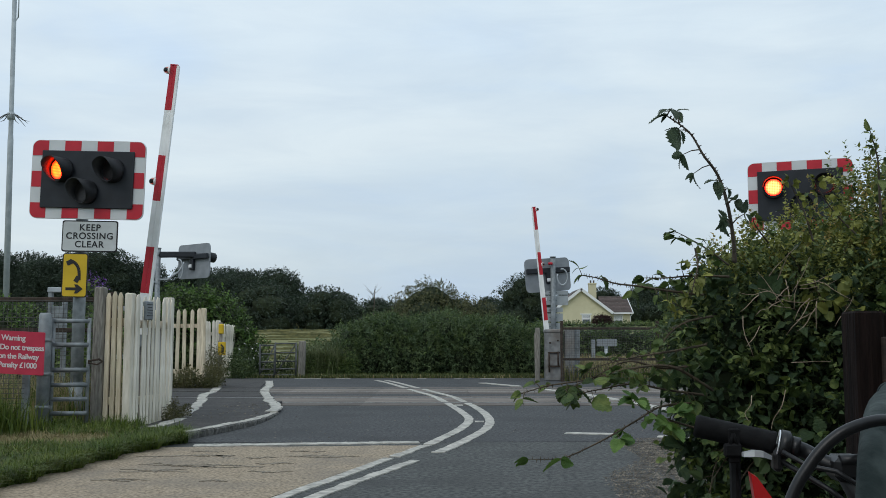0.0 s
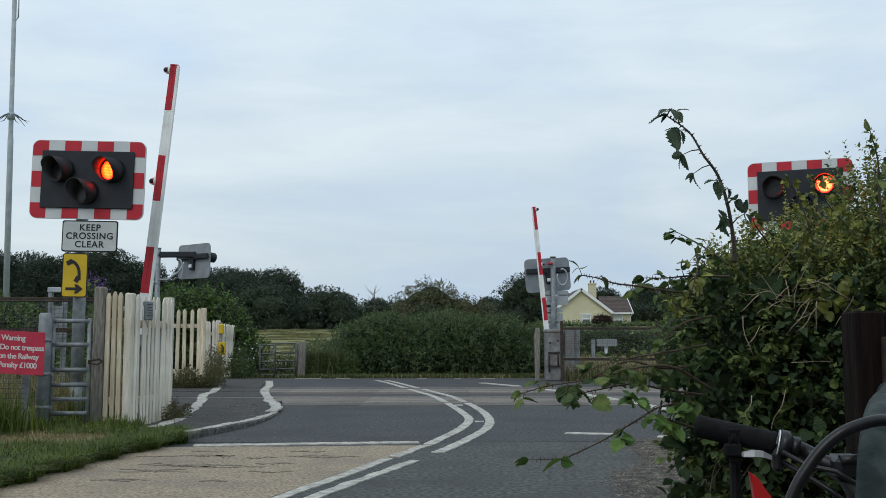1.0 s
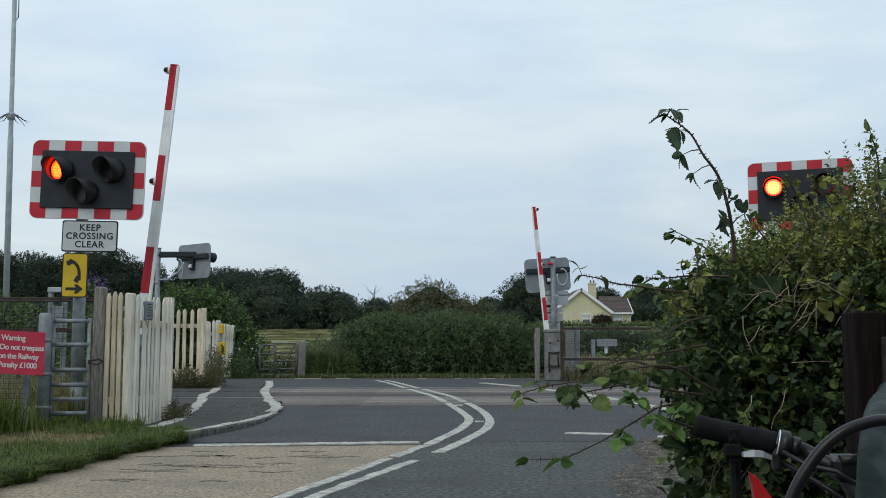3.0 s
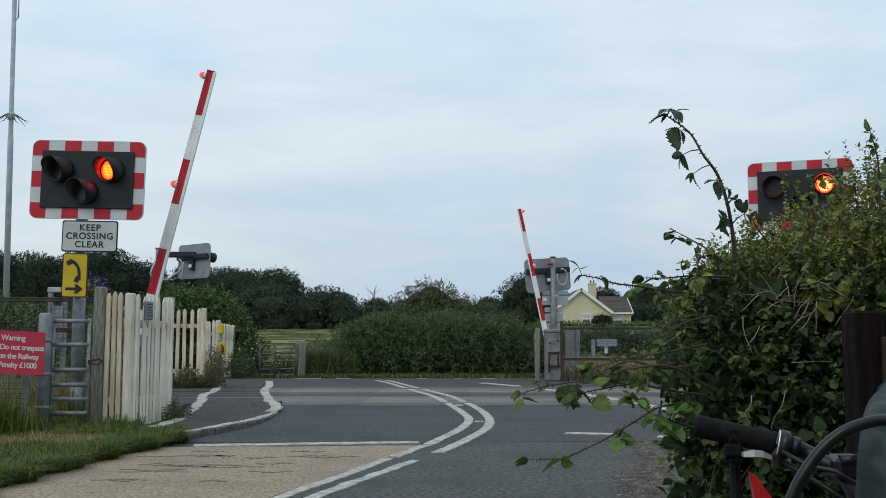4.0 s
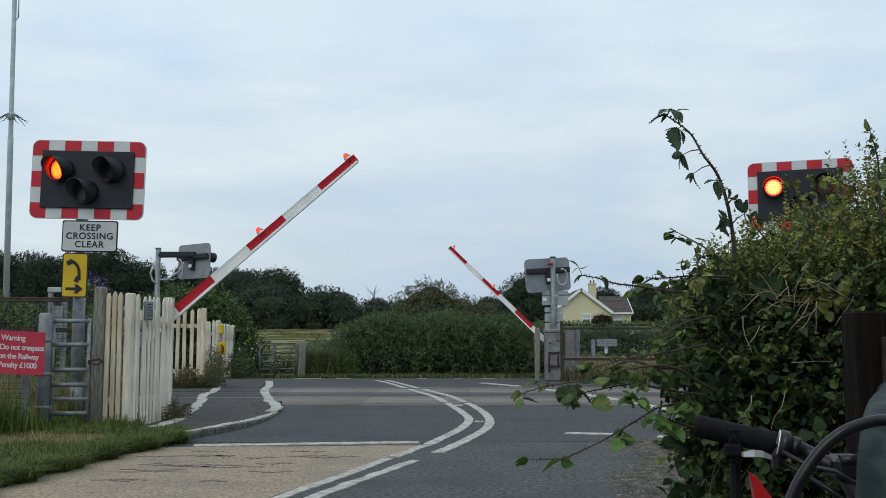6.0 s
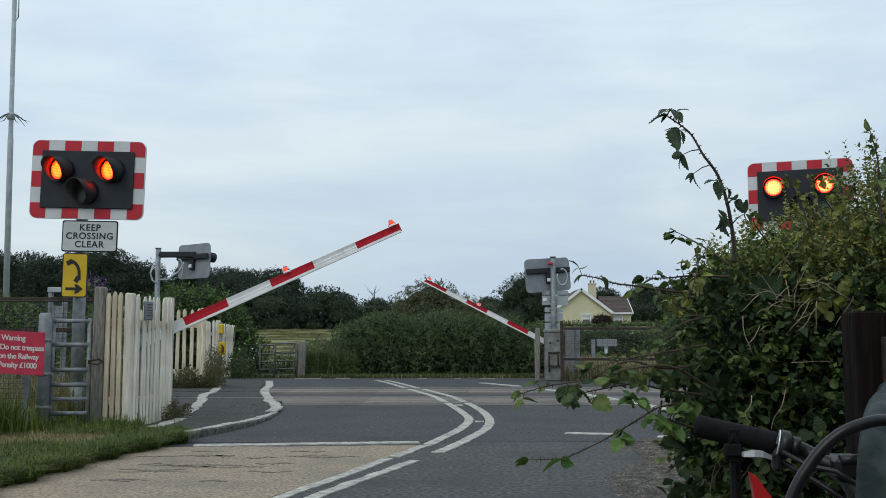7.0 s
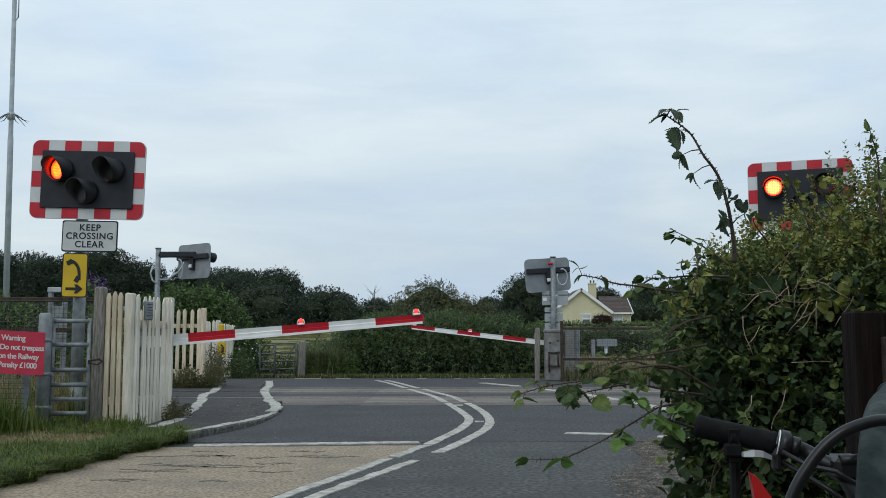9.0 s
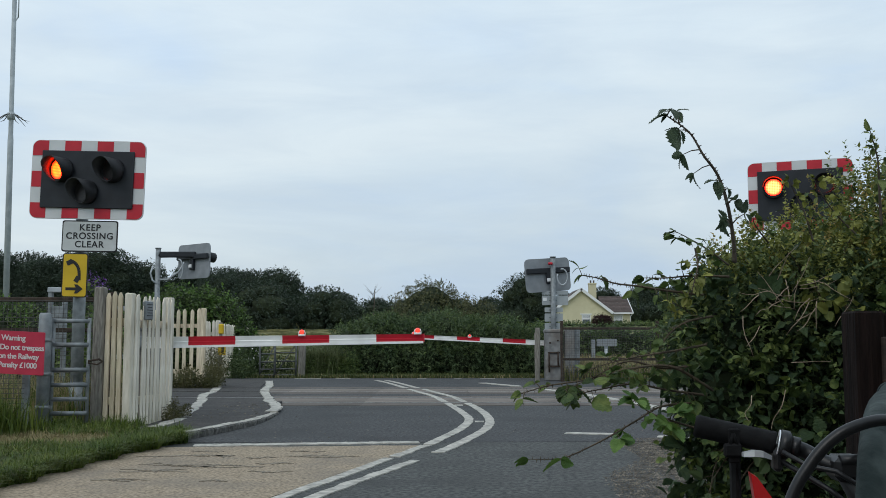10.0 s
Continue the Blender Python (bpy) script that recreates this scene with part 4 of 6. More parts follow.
def far_signal_parts():
    bm = bmesh.new()
    tube(bm, [(0, 0, 3.4), (1.0, 0.05, 3.42)], 0.07, 8)
    box(bm, (0.55, 0, 3.42), (1.0, 0.14, 0.16), 0.02)
    part("side_arm", bm, M["black"], SIG_D, "black side arm")
    bm = bmesh.new()
    loop = [(0.6 + 0.12 * math.cos(a), -0.1, 3.0 + 0.28 * math.sin(a)) for a in (0.2 * k for k in range(-6, 9))]
    tube(bm, loop, 0.022, 8)
    tube(bm, [(-0.12, -0.05, 3.1), (-0.19, -0.05, 2.9), (-0.13, -0.05, 2.7), (0, -0.06, 2.6)], 0.025, 8)
    tube(bm, [(0.05, -0.05, 2.72), (0.3, -0.08, 2.72), (0.62, -0.08, 2.95), (0.75, -0.08, 3.2)], 0.025, 8)
    part("cable_loop", bm, M["galv_pale"], SIG_D, "grey looped cable")
    bm = bmesh.new()
    ring = [(0.24 + 0.14 * math.sin(a), -0.12, 2.76 + 0.22 * math.cos(a)) for a in (0.3 * k for k in range(-1, 18))]
    tube(bm, ring, 0.022, 8)
    part("cable_loop", bm, M["galv_pale"], SIG_C, "grey looped cable")
    for z, w, h, x in ((2.34, 0.72, 0.1, 0.06), (2.13, 0.72, 0.26, 0.06), (1.87, 0.5, 0.13, 0.02), (1.66, 0.5, 0.22, 0.02), (1.42, 0.46, 0.18, 0.0)):
        sb = plate(SIG_C, "sign_back", w, h, 0.02, M["sign_grey"], z, 0.085, x, label="plain pale back of a small sign")
        bm = bmesh.new()
        box(bm, (-x, -0.008, 0), (0.22, 0.02, 0.03), 0.004)
        part("bracket", bm, M["galv"], sb)
    bm = bmesh.new()
    box(bm, (-0.22, 0.07, 2.16), (0.1, 0.006, 0.09), 0.002)
    part("sticker", bm, M["bargeboard"], SIG_C, "small white maker's sticker")
    bm = bmesh.new()
    box(bm, (-0.08, -0.1, 3.13), (0.13, 0.08, 0.07), 0.02)
    part("red_fitting", bm, M["boom_red"], SIG_C, "small red fitting")


far_signal_parts()


# ---- fences beside the crossing ----
def picket_mesh(w, h, t, tip=0.05):
    bm = bmesh.new()
    pts = [(-w / 2, 0), (w / 2, 0), (w / 2, h - tip), (w * 0.12, h), (-w * 0.12, h), (-w / 2, h - tip)]
    f = [bm.verts.new((x, -t / 2, z)) for x, z in pts]
    b = [bm.verts.new((x, t / 2, z)) for x, z in pts]
    bm.faces.new(f)
    bm.faces.new(b[::-1])
    for k in range(6):
        bm.faces.new((f[k], b[k], b[(k + 1) % 6], f[(k + 1) % 6]))
    bmesh.ops.recalc_face_normals(bm, faces=bm.faces[:])
    me = bpy.data.meshes.new("picket")
    bm.to_mesh(me)
    bm.free()
    return me


def picket_fence(a, b, n, h, w, material, label, ends=(True, True), base=0.0, group="picket fences", end_w=0.1, thick=0.022):
    """Pickets from a to b (x, y), nailed to two rails between posts."""
    ax, ay = a
    dx, dy = b[0] - ax, b[1] - ay
    L = math.hypot(dx, dy)
    f = thing("picket_fence", pose(ax, ay, base, 0, 0, math.degrees(math.atan2(dy, dx))), label, "fence", group)
    me = picket_mesh(w, h, thick)
    me.materials.append(material)
    rng = random.Random(int(ax * 100 + ay))
    for k in range(n):
        p = new("picket", me)
        p.parent = f
        p.matrix_basis = pose((k + 0.5) * L / n, rng.uniform(-0.004, 0.004), rng.uniform(-0.02, 0.012), rng.uniform(-0.6, 0.6), rng.uniform(-0.9, 0.9), 0)
    for z in (h * 0.2, h * 0.78):
        bm = bmesh.new()
        box(bm, (L / 2, 0.045, z), (L, 0.045, 0.09), 0.006)
        part("rail", bm, material, f)
    for x, on in ((0.0, ends[0]), (L, ends[1])):
        if on:
            bm = bmesh.new()
            box(bm, (x, 0.05, h * 0.5), (end_w, 0.1, h + 0.02), 0.012)
            part("post", bm, material, f)
    return f


picket_fence((-3.96, 11.6), (-3.63, 11.52), 4, 1.575, 0.055, M["cream_wood"], "cream weathered picket fence beside a timber gate post", (False, False))
picket_fence((-3.585, 11.5), (-3.44, 12.62), 12, 1.55, 0.062, M["white_wood"], "white painted picket fence along the footpath edge", (True, True), thick=0.012)
picket_fence((-7.4, 22.0), (-5.33, 22.0), 13, 1.73, 0.078, M["cream_wood"], "cream weathered picket fence beyond the railway", (True, True), end_w=0.12)
picket_fence((-6.25, 26.0), (-5.92, 26.2), 4, 1.55, 0.075, M["white_wood"], "white picket fence beside the far footpath", (True, True))
picket_fence((-6.08, 27.0), (-6.75, 34.5), 44, 1.5, 0.075, M["white_wood"], "white picket fence running up beside dense bushes", (True, True))


def timber_post(x, y, h, w, d, material, label, lean=0.0, cap=0.02):
    bm = bmesh.new()
    box(bm, (0, 0, h / 2 - 0.1), (w, d, h + 0.2), cap)
    p = part("timber_post", bm, material)
    p.matrix_basis = pose(x, y, 0, 0, lean, random.uniform(-4, 4))
    return tagged(p, label, "post", "timber posts")


timber_post(-4.02, 11.6, 1.64, 0.125, 0.13, M["grey_wood"], "weathered grey square timber gate post", 0.3)
timber_post(2.43, 25.6, 1.36, 0.13, 0.13, M["grey_wood"], "weathered timber post beside the barrier machine", 0.5)
timber_post(2.55, 26.9, 1.25, 0.13, 0.13, M["grey_wood"], "weathered timber post beside the barrier machine", -0.5)

timber_post(-3.98, 28.0, 1.02, 0.19, 0.15, M["grey_wood"], "short weathered timber field gate post", 1.0)


def make_notice_box():
    b = thing("notice_box", pose(-3.57, 11.82, 1.37, 0, 0, 82), "small grey notice box fixed to white pickets", "notice box")
    bm = bmesh.new()
    box(bm, (0, -0.05, 0), (0.2, 0.05, 0.22), 0.01)
    part("case", bm, M["galv"], b)
    for k in range(5):
        bm = bmesh.new()
        box(bm, (0, -0.077, 0.07 - 0.033 * k), (0.15 - 0.03 * (k % 2), 0.004, 0.008))
        part("print_bar", bm, M["ink"], b)


make_notice_box()


def make_wicket_gate():
    g = thing("tubular_gate", pose(-4.45, 11.3, 0, 0, 0, 14), "galvanised tubular steel wicket gate between posts", "gate")
    for x in (0.015, 0.40):
        bm = bmesh.new()
        tube(bm, [(x, 0, 0.02), (x, 0, 1.27)], 0.021, 10)
        part("stile", bm, M["galv"], g)
    for z in (1.235, 0.965, 0.68, 0.51, 0.35, 0.19, 0.04):
        bm = bmesh.new()
        tube(bm, [(0.015, -0.005, z), (0.40, -0.005, z)], 0.026, 12)
        part("bar", bm, M["galv"], g)
    bm = bmesh.new()
    tube(bm, [(0.4, -0.03, 0.78), (0.52, -0.05, 0.8), (0.56, -0.05, 0.77)], 0.012, 8)
    tube(bm, [(0.4, -0.03, 0.76), (0.5, -0.06, 0.74), (0.55, -0.05, 0.77)], 0.01, 8)
    part("latch_chain", bm, M["brown_steel"], g, "rusty latch chain")
    p = thing("steel_gate_post", pose(-4.5, 11.22, 0), "fat galvanised round steel gate post", "post")
    bm = bmesh.new()
    tube(bm, [(0, 0, -0.1), (0, 0, 1.3), (0, 0, 1.325)], [0.07, 0.07, 0.05], 16)
    part("tube", bm, M["galv"], p)
    for z in (0.25, 0.62, 1.0):
        bm = bmesh.new()
        tube(bm, [(0, 0, z), (0, 0, z + 0.035)], 0.078, 16)
        box(bm, (0.075, 0, z + 0.017), (0.06, 0.03, 0.03))
        part("hinge_band", bm, M["galv"], p)


make_wicket_gate()


def mesh_fence(a, b, h, step, posts, label, bars, wire=0.0028, top_r=0.028, base=0.0, material="brown_steel", mid=None):
    ax, ay = a
    dx, dy = b[0] - ax, b[1] - ay
    L = math.hypot(dx, dy)
    f = thing("mesh_fence", pose(ax, ay, base, 0, 0, math.degrees(math.atan2(dy, dx))), label, "fence", "wire mesh fences")
    for k in range(posts):
        x = L * k / (posts - 1)
        bm = bmesh.new()
        box(bm, (x, 0, (h + 0.1) / 2 - 0.05), (0.075, 0.06, h + 0.2), 0.008)
        part("post", bm, M[material], f)
    for z in bars:
        bm = bmesh.new()
        box(bm, (L / 2, -0.01, z), (L, 0.035, 0.06), 0.006)
        part("bar", bm, M[material], f)
    V, F = [], []
    def strand(p, q):
        i = len(V)
        for c in (p, q):
            V.extend(((c[0] - wire, -0.045, c[2] - wire), (c[0] + wire, -0.045, c[2] + wire), (c[0], -0.045 + 2 * wire, c[2])))
        for k in range(3):
            F.append((i + k, i + (k + 1) % 3, i + 3 + (k + 1) % 3, i + 3 + k))
    for k in range(int(L / step)):
        strand((k * step, 0, 0.05), (k * step, 0, h - 0.02))
    for k in range(int(h / step)):
        strand((0, 0, 0.05 + k * step), (L, 0, 0.05 + k * step))
    me = bpy.data.meshes.new("wire_mesh")
    me.from_pydata(V, [], F)
    me.materials.append(M["mesh"])
    w = new("wire_mesh", me)
    w.parent = f
    tagged(w, "fine rusty square wire mesh", kind="stuff")
    return f


mesh_fence((-7.6, 12.9), (-4.35, 13.0), 1.55, 0.055, 3, "dark steel framed wire mesh fence behind a gate", (1.55, 1.15))
mesh_fence((-7.4, 10.75), (-4.6, 11.0), 0.95, 0.055, 3, "low wire mesh fence in long grass", (), material="galv")
mesh_fence((2.99, 25.0), (5.4, 25.0), 1.42, 0.06, 2, "brown steel framed wire mesh fence in rough grass", (1.33, 0.56), wire=0.0026)
mesh_fence((5.4, 25.0), (9.5, 24.6), 1.42, 0.06, 3, "brown steel framed wire mesh fence in rough grass", (1.33, 0.56), wire=0.0026)
mesh_fence((-4.42, 13.15), (-4.1, 13.2), 1.45, 0.05, 2, "pale galvanised mesh panel behind the gate", (1.44, 0.8), material="galv_pale")


def make_steel_frame():
    f = thing("equipment_stand", pose(-5.55, 14.0, 0), "grey galvanised equipment stand behind mesh fence", "equipment stand")
    for x in (0.0, 0.2):
        bm = bmesh.new()
        box(bm, (x, 0, 0.85), (0.06, 0.06, 1.75), 0.006)
        part("upright", bm, M["galv"], f)
    bm = bmesh.new()
    box(bm, (0.1, 0, 1.73), (0.28, 0.08, 0.07), 0.008)
    part("cap", bm, M["galv_pale"], f)
    bm = bmesh.new()
    box(bm, (0.12, -0.04, 1.2), (0.16, 0.02, 0.6), 0.006)
    part("cover", bm, M["galv"], f)


make_steel_frame()


def make_warning_sign():
    s = thing("warning_sign", pose(-4.545, 10.56, 0.885, 4, 2.6, -6), "red trespass warning sign with pale words on a fence", "sign")
    p = plate(s, "face", 0.66, 0.455, 0.012, M["warning_red"], 0, -0.012)
    for k, t in enumerate(("Warning", "Do not trespass", "on the Railway", "Penalty £1000")):
        words(t, 0.082, M["lettering"], p, pose(-0.165 - 0.012 * (k > 1) + (0.012 if k == 0 else 0), -0.003, 0.155 - 0.025 * (k > 0) - 0.094 * k + 0.02 * (k > 0), 90, 0, 0), align="LEFT", spacing=0.93, bold=0.0014)
    for x in (-0.2, 0.2):
        bm = bmesh.new()
        box(bm, (x, 0.1, 0.0), (0.03, 0.22, 0.04))
        part("clip", bm, M["galv"], s)


make_warning_sign()


def make_mast():
    m = thing("radio_mast", pose(-14.11, 32, 0, 0, -0.7, 0), "tall slim galvanised mast with a ring of spikes", "mast")
    bm = bmesh.new()
    tube(bm, [(0, 0, -0.2), (0, 0, 1.3)], 0.17, 14)
    part("base_sleeve", bm, M["mast"], m)
    bm = bmesh.new()
    tube(bm, [(0, 0, 1.3), (0, 0, 7.6), (0, 0, 7.8), (0, 0, 26)], [0.1, 0.09, 0.075, 0.06], 14)
    part("pole", bm, M["mast"], m)
    bm = bmesh.new()
    tube(bm, [(0, 0, 8.28), (0, 0, 8.5)], 0.12, 14)
    part("collar", bm, M["mast"], m)
    for k in range(12):
        a = 2 * math.pi * k / 12
        c, s = math.cos(a), math.sin(a)
        bm = bmesh.new()
        tube(bm, [(0.08 * c, 0.08 * s, 8.46), (0.2 * c, 0.2 * s, 8.42), (0.36 * c, 0.36 * s, 8.3), (0.56 * c, 0.56 * s, 8.14 + 0.13 * (k % 2))], [0.016, 0.015, 0.013, 0.005], 5)
        part("spike", bm, M["galv_dull"], m)
    bm = bmesh.new()
    tube(bm, [(0.02, 0, 11.55), (0.14, 0, 11.75)], 0.02, 6)
    tube(bm, [(0.14, 0, 11.72), (0.14, 0, 12.5)], 0.025, 6)
    part("bracket", bm, M["mast"], m)


make_mast()


def yellow_phones():
    b = thing("telephone_cabinet", pose(-5.8, 25.9, 0), "yellow crossing telephone cabinet on a short post", "telephone cabinet")
    bm = bmesh.new()
    tube(bm, [(0, 0, -0.1), (0, 0, 1.5)], 0.045, 10)
    part("post", bm, M["grey_wood"], b)
    bm = bmesh.new()
    box(bm, (0.03, -0.08, 1.33), (0.13, 0.12, 0.26), 0.02)
    part("case", bm, M["yellow"], b)
    bm = bmesh.new()
    box(bm, (0.05, -0.06, 0.82), (0.2, 0.03, 0.34), 0.01)
    p = part("plate", bm, M["yellow"], b)
    bm = bmesh.new()
    tube(bm, [(0.03, -0.085, 0.92), (0.09, -0.085, 0.86), (0.09, -0.085, 0.76), (0.03, -0.085, 0.72)], 0.022, 6)
    part("handset_mark", bm, M["ink"], p)


yellow_phones()


def field_gate(m, w, h, label):
    g = thing("field_gate", m, label, "gate", "field gates")
    for x in (0, w):
        bm = bmesh.new()
        tube(bm, [(x, 0, 0.02), (x, 0, h + 0.03)], 0.025, 8)
        part("stile", bm, M["galv_dull"], g)
    for k in range(5):
        bm = bmesh.new()
        z = 0.1 + (h - 0.1) * (k / 4) ** 1.2
        tube(bm, [(0, 0, z), (w, 0, z)], 0.018, 8)
        part("bar", bm, M["galv_dull"], g)
    bm = bmesh.new()
    tube(bm, [(0, 0.02, 0.1), (w, 0.02, h)], 0.016, 8)
    part("brace", bm, M["galv_dull"], g)


field_gate(pose(-4.68, 27.75, -0.02, 0, 0, 0), 0.58, 0.97, "grey steel field gate by a timber post")
field_gate(pose(-5.08, 27.6, -0.02, 0, 0, 8), 0.4, 0.92, "narrow grey steel field gate beside a wider one")


def lineside_cabinet():
    c = thing("equipment_cabinet", pose(3.34, 25.75, 0), "weathered grey equipment cabinet behind a wire fence", "cabinet")
    bm = bmesh.new()
    box(bm, (-0.07, 0, 0.65), (0.25, 0.3, 1.36), 0.015)
    part("body", bm, M["machine"], c)
    bm = bmesh.new()
    box(bm, (0.13, 0.05, 0.65), (0.14, 0.24, 1.36), 0.012)
    part("side_cover", bm, M["galv"], c, "blue-grey galvanised side cover")
    bm = bmesh.new()
    box(bm, (-0.07, 0, 1.345), (0.29, 0.34, 0.03), 0.008)
    part("lid", bm, M["galv"], c)
    p = thing("concrete_post", pose(4.93, 32.6, land(4.9, 32.6)), "short pale concrete post in rough grass", "post")
    bm = bmesh.new()
    box(bm, (0, 0, 0.48), (0.11, 0.11, 1.16), 0.015)
    part("shaft", bm, M["grey_plate"], p)


lineside_cabinet()


def far_sign():
    s = thing("road_sign", pose(5.42, 33, land(5.4, 33)), "plain grey back of a low road sign", "road sign")
    bm = bmesh.new()
    tube(bm, [(0, 0, -0.1), (0, 0, 0.95)], 0.06, 8)
    part("post", bm, M["galv_pale"], s)
    plate(s, "panel", 0.66, 0.24, 0.02, M["grey_plate"], 0.95, -0.12)


far_sign()


# ---- the bungalow beyond the hedge ----
def make_house():
    y = 125.0
    h = thing("bungalow", pose(0, y, 2.4), "cream rendered bungalow with white bargeboards and a brown tiled roof", "house")
    z0, ze, za = 0.0, 2.3, 5.2
    def wall(name, pts, thick=0.3, at=0.0):
        bm = bmesh.new()
        f = [bm.verts.new((x, at, z)) for x, z in pts]
        b = [bm.verts.new((x, at + thick, z)) for x, z in pts]
        bm.faces.new(f)
        bm.faces.new(b[::-1])
        for k in range(len(f)):
            bm.faces.new((f[k], b[k], b[(k + 1) % len(f)], f[(k + 1) % len(f)]))
        return part(name, bm, M["render_wall"], h)
    wall("gable_wall", [(13.7, -0.5), (21.15, -0.5), (21.15, ze), (17.44, za), (13.7, ze)])
    wall("wing_wall", [(21.2, -0.5), (23.7, -0.5), (23.7, ze), (21.2, ze)], at=0.6)
    bm = bmesh.new()
    box(bm, (23.6, 4.6, 0.9), (0.3, 7.6, 2.8))
    box(bm, (13.85, 4.6, 0.9), (0.3, 8.2, 2.8))
    box(bm, (18.7, 8.4, 0.9), (9.8, 0.3, 2.8))
    part("rear_walls", bm, M["render_wall"], h)
    for sx, label in ((-1, ""), (1, "")):
        bm = bmesh.new()
        a, b = Vector((17.44, 0, za + 0.12)), Vector((17.44 + sx * 4.05, 0, ze - 0.05))
        q = [a + Vector((0, -0.35, 0)), b + Vector((0, -0.35, 0)), b + Vector((0, 8.5, 0)), a + Vector((0, 8.5, 0))]
        lo = [v + Vector((0, 0, -0.12)) for v in q]
        A, B = [bm.verts.new(v) for v in q], [bm.verts.new(v) for v in lo]
        bm.faces.new(A)
        bm.faces.new(B[::-1])
        for k in range(4):
            bm.faces.new((A[k], B[k], B[(k + 1) % 4], A[(k + 1) % 4]))
        part("main_roof", bm, M["roof"], h)
        bm = bmesh.new()
        d = (b - a).normalized()
        n = Vector((-d.z, 0, d.x))
        if n.z < 0:
            n = -n
        q = [a - n * 0.28 + Vector((0, -0.42, 0)), b - n * 0.28 + Vector((0, -0.42, 0)), b + n * 0.06 + Vector((0, -0.42, 0)), a + n * 0.06 + Vector((0, -0.42, 0))]
        A, B = [bm.verts.new(v) for v in q], [bm.verts.new(v + Vector((0, 0.08, 0))) for v in q]
        bm.faces.new(A)
        bm.faces.new(B[::-1])
        for k in range(4):
            bm.faces.new((A[k], B[k], B[(k + 1) % 4], A[(k + 1) % 4]))
        part("bargeboard", bm, M["bargeboard"], h, "white bargeboard")
    # the wing's front roof slope, in courses of tiles
    bm = bmesh.new()
    q = [(20.3, 0.2, 2.25), (24.0, 0.2, 2.25), (24.0, 4.6, 4.45), (20.3, 4.6, 4.45)]
    A, B = [bm.verts.new(v) for v in q], [bm.verts.new((v[0], v[1], v[2] - 0.12)) for v in q]
    bm.faces.new(A)
    bm.faces.new(B[::-1])
    for k in range(4):
        bm.faces.new((A[k], B[k], B[(k + 1) % 4], A[(k + 1) % 4]))
    wing = part("wing_roof", bm, M["roof"], h, "brown tiled roof slope")
    bm = bmesh.new()
    box(bm, (0, 0, 0), (0.33, 0.42, 0.05), 0.0)
    bmesh.ops.recalc_face_normals(bm, faces=bm.faces[:])
    me = bpy.data.meshes.new("tile")
    bm.to_mesh(me)
    bm.free()
    me.materials.append(M["roof"])
    for r in range(12):
        for c in range(11):
            t = new("tile", me)
            t.parent = wing
            t.matrix_basis = pose(20.48 + 0.335 * c, 0.36 + r * 0.372, 2.36 + r * 0.186, 22, 0, 0)
    bm = bmesh.new()
    q = [(20.3, 4.6, 4.45), (24.0, 4.6, 4.45), (24.0, 9.0, 2.25), (20.3, 9.0, 2.25)]
    A, B = [bm.verts.new(v) for v in q], [bm.verts.new((v[0], v[1], v[2] - 0.12)) for v in q]
    bm.faces.new(A)
    bm.faces.new(B[::-1])
    part("rear_roof", bm, M["roof"], h)
    bm = bmesh.new()
    box(bm, (22.2, 0.12, 2.18), (3.7, 0.12, 0.2))
    part("fascia", bm, M["bargeboard"], h, "white gutter board")
    bm = bmesh.new()
    a, b = Vector((24.03, 0.15, 2.2)), Vector((24.03, 4.6, 4.42))
    tube(bm, [a, b], 0.1, 4)
    tube(bm, [(24.03, 0.2, 2.2), (23.75, 0.5, 1.8), (23.75, 0.5, -0.4)], 0.06, 6)
    part("verge_board", bm, M["bargeboard"], h)
    bm = bmesh.new()
    box(bm, (19.55, 4.5, 4.9), (0.95, 0.8, 2.6))
    box(bm, (19.55, 4.5, 6.15), (1.05, 0.9, 0.2), 0.03)
    c = part("chimney", bm, M["render_wall"], h, "cream chimney")
    for k in range(2):
        bm = bmesh.new()
        tube(bm, [(19.35 + 0.4 * k, 4.5, 6.2), (19.35 + 0.4 * k, 4.5, 6.6)], 0.11, 8)
        part("pot", bm, M["roof"], c)
    for x, w, zc, yy in ((18.05, 1.0, 1.45, 0.0), (22.2, 1.0, 1.35, 0.6)):
        bm = bmesh.new()
        for s in (-1, 1):
            box(bm, (x + s * w / 2, yy - 0.03, zc), (0.1, 0.1, 1.2))
            box(bm, (x, yy - 0.03, zc + s * 0.56), (w, 0.1, 0.1))
        box(bm, (x, yy - 0.03, zc + 0.1), (w, 0.08, 0.07))
        box(bm, (x, yy - 0.05, zc + 0.62), (w + 0.5, 0.12, 0.12))
        wf = part("window", bm, M["bargeboard"], h, "white framed window")
        bm = bmesh.new()
        box(bm, (x, yy - 0.01, zc), (w - 0.1, 0.04, 1.05))
        part("pane", bm, M["glass"], wf)
        for k in range(5):
            bm = bmesh.new()
            box(bm, (x, yy - 0.036, zc + 0.42 - 0.13 * k), (w - 0.16, 0.006, 0.06))
            part("blind_slat", bm, M["bargeboard"], wf)


make_house()


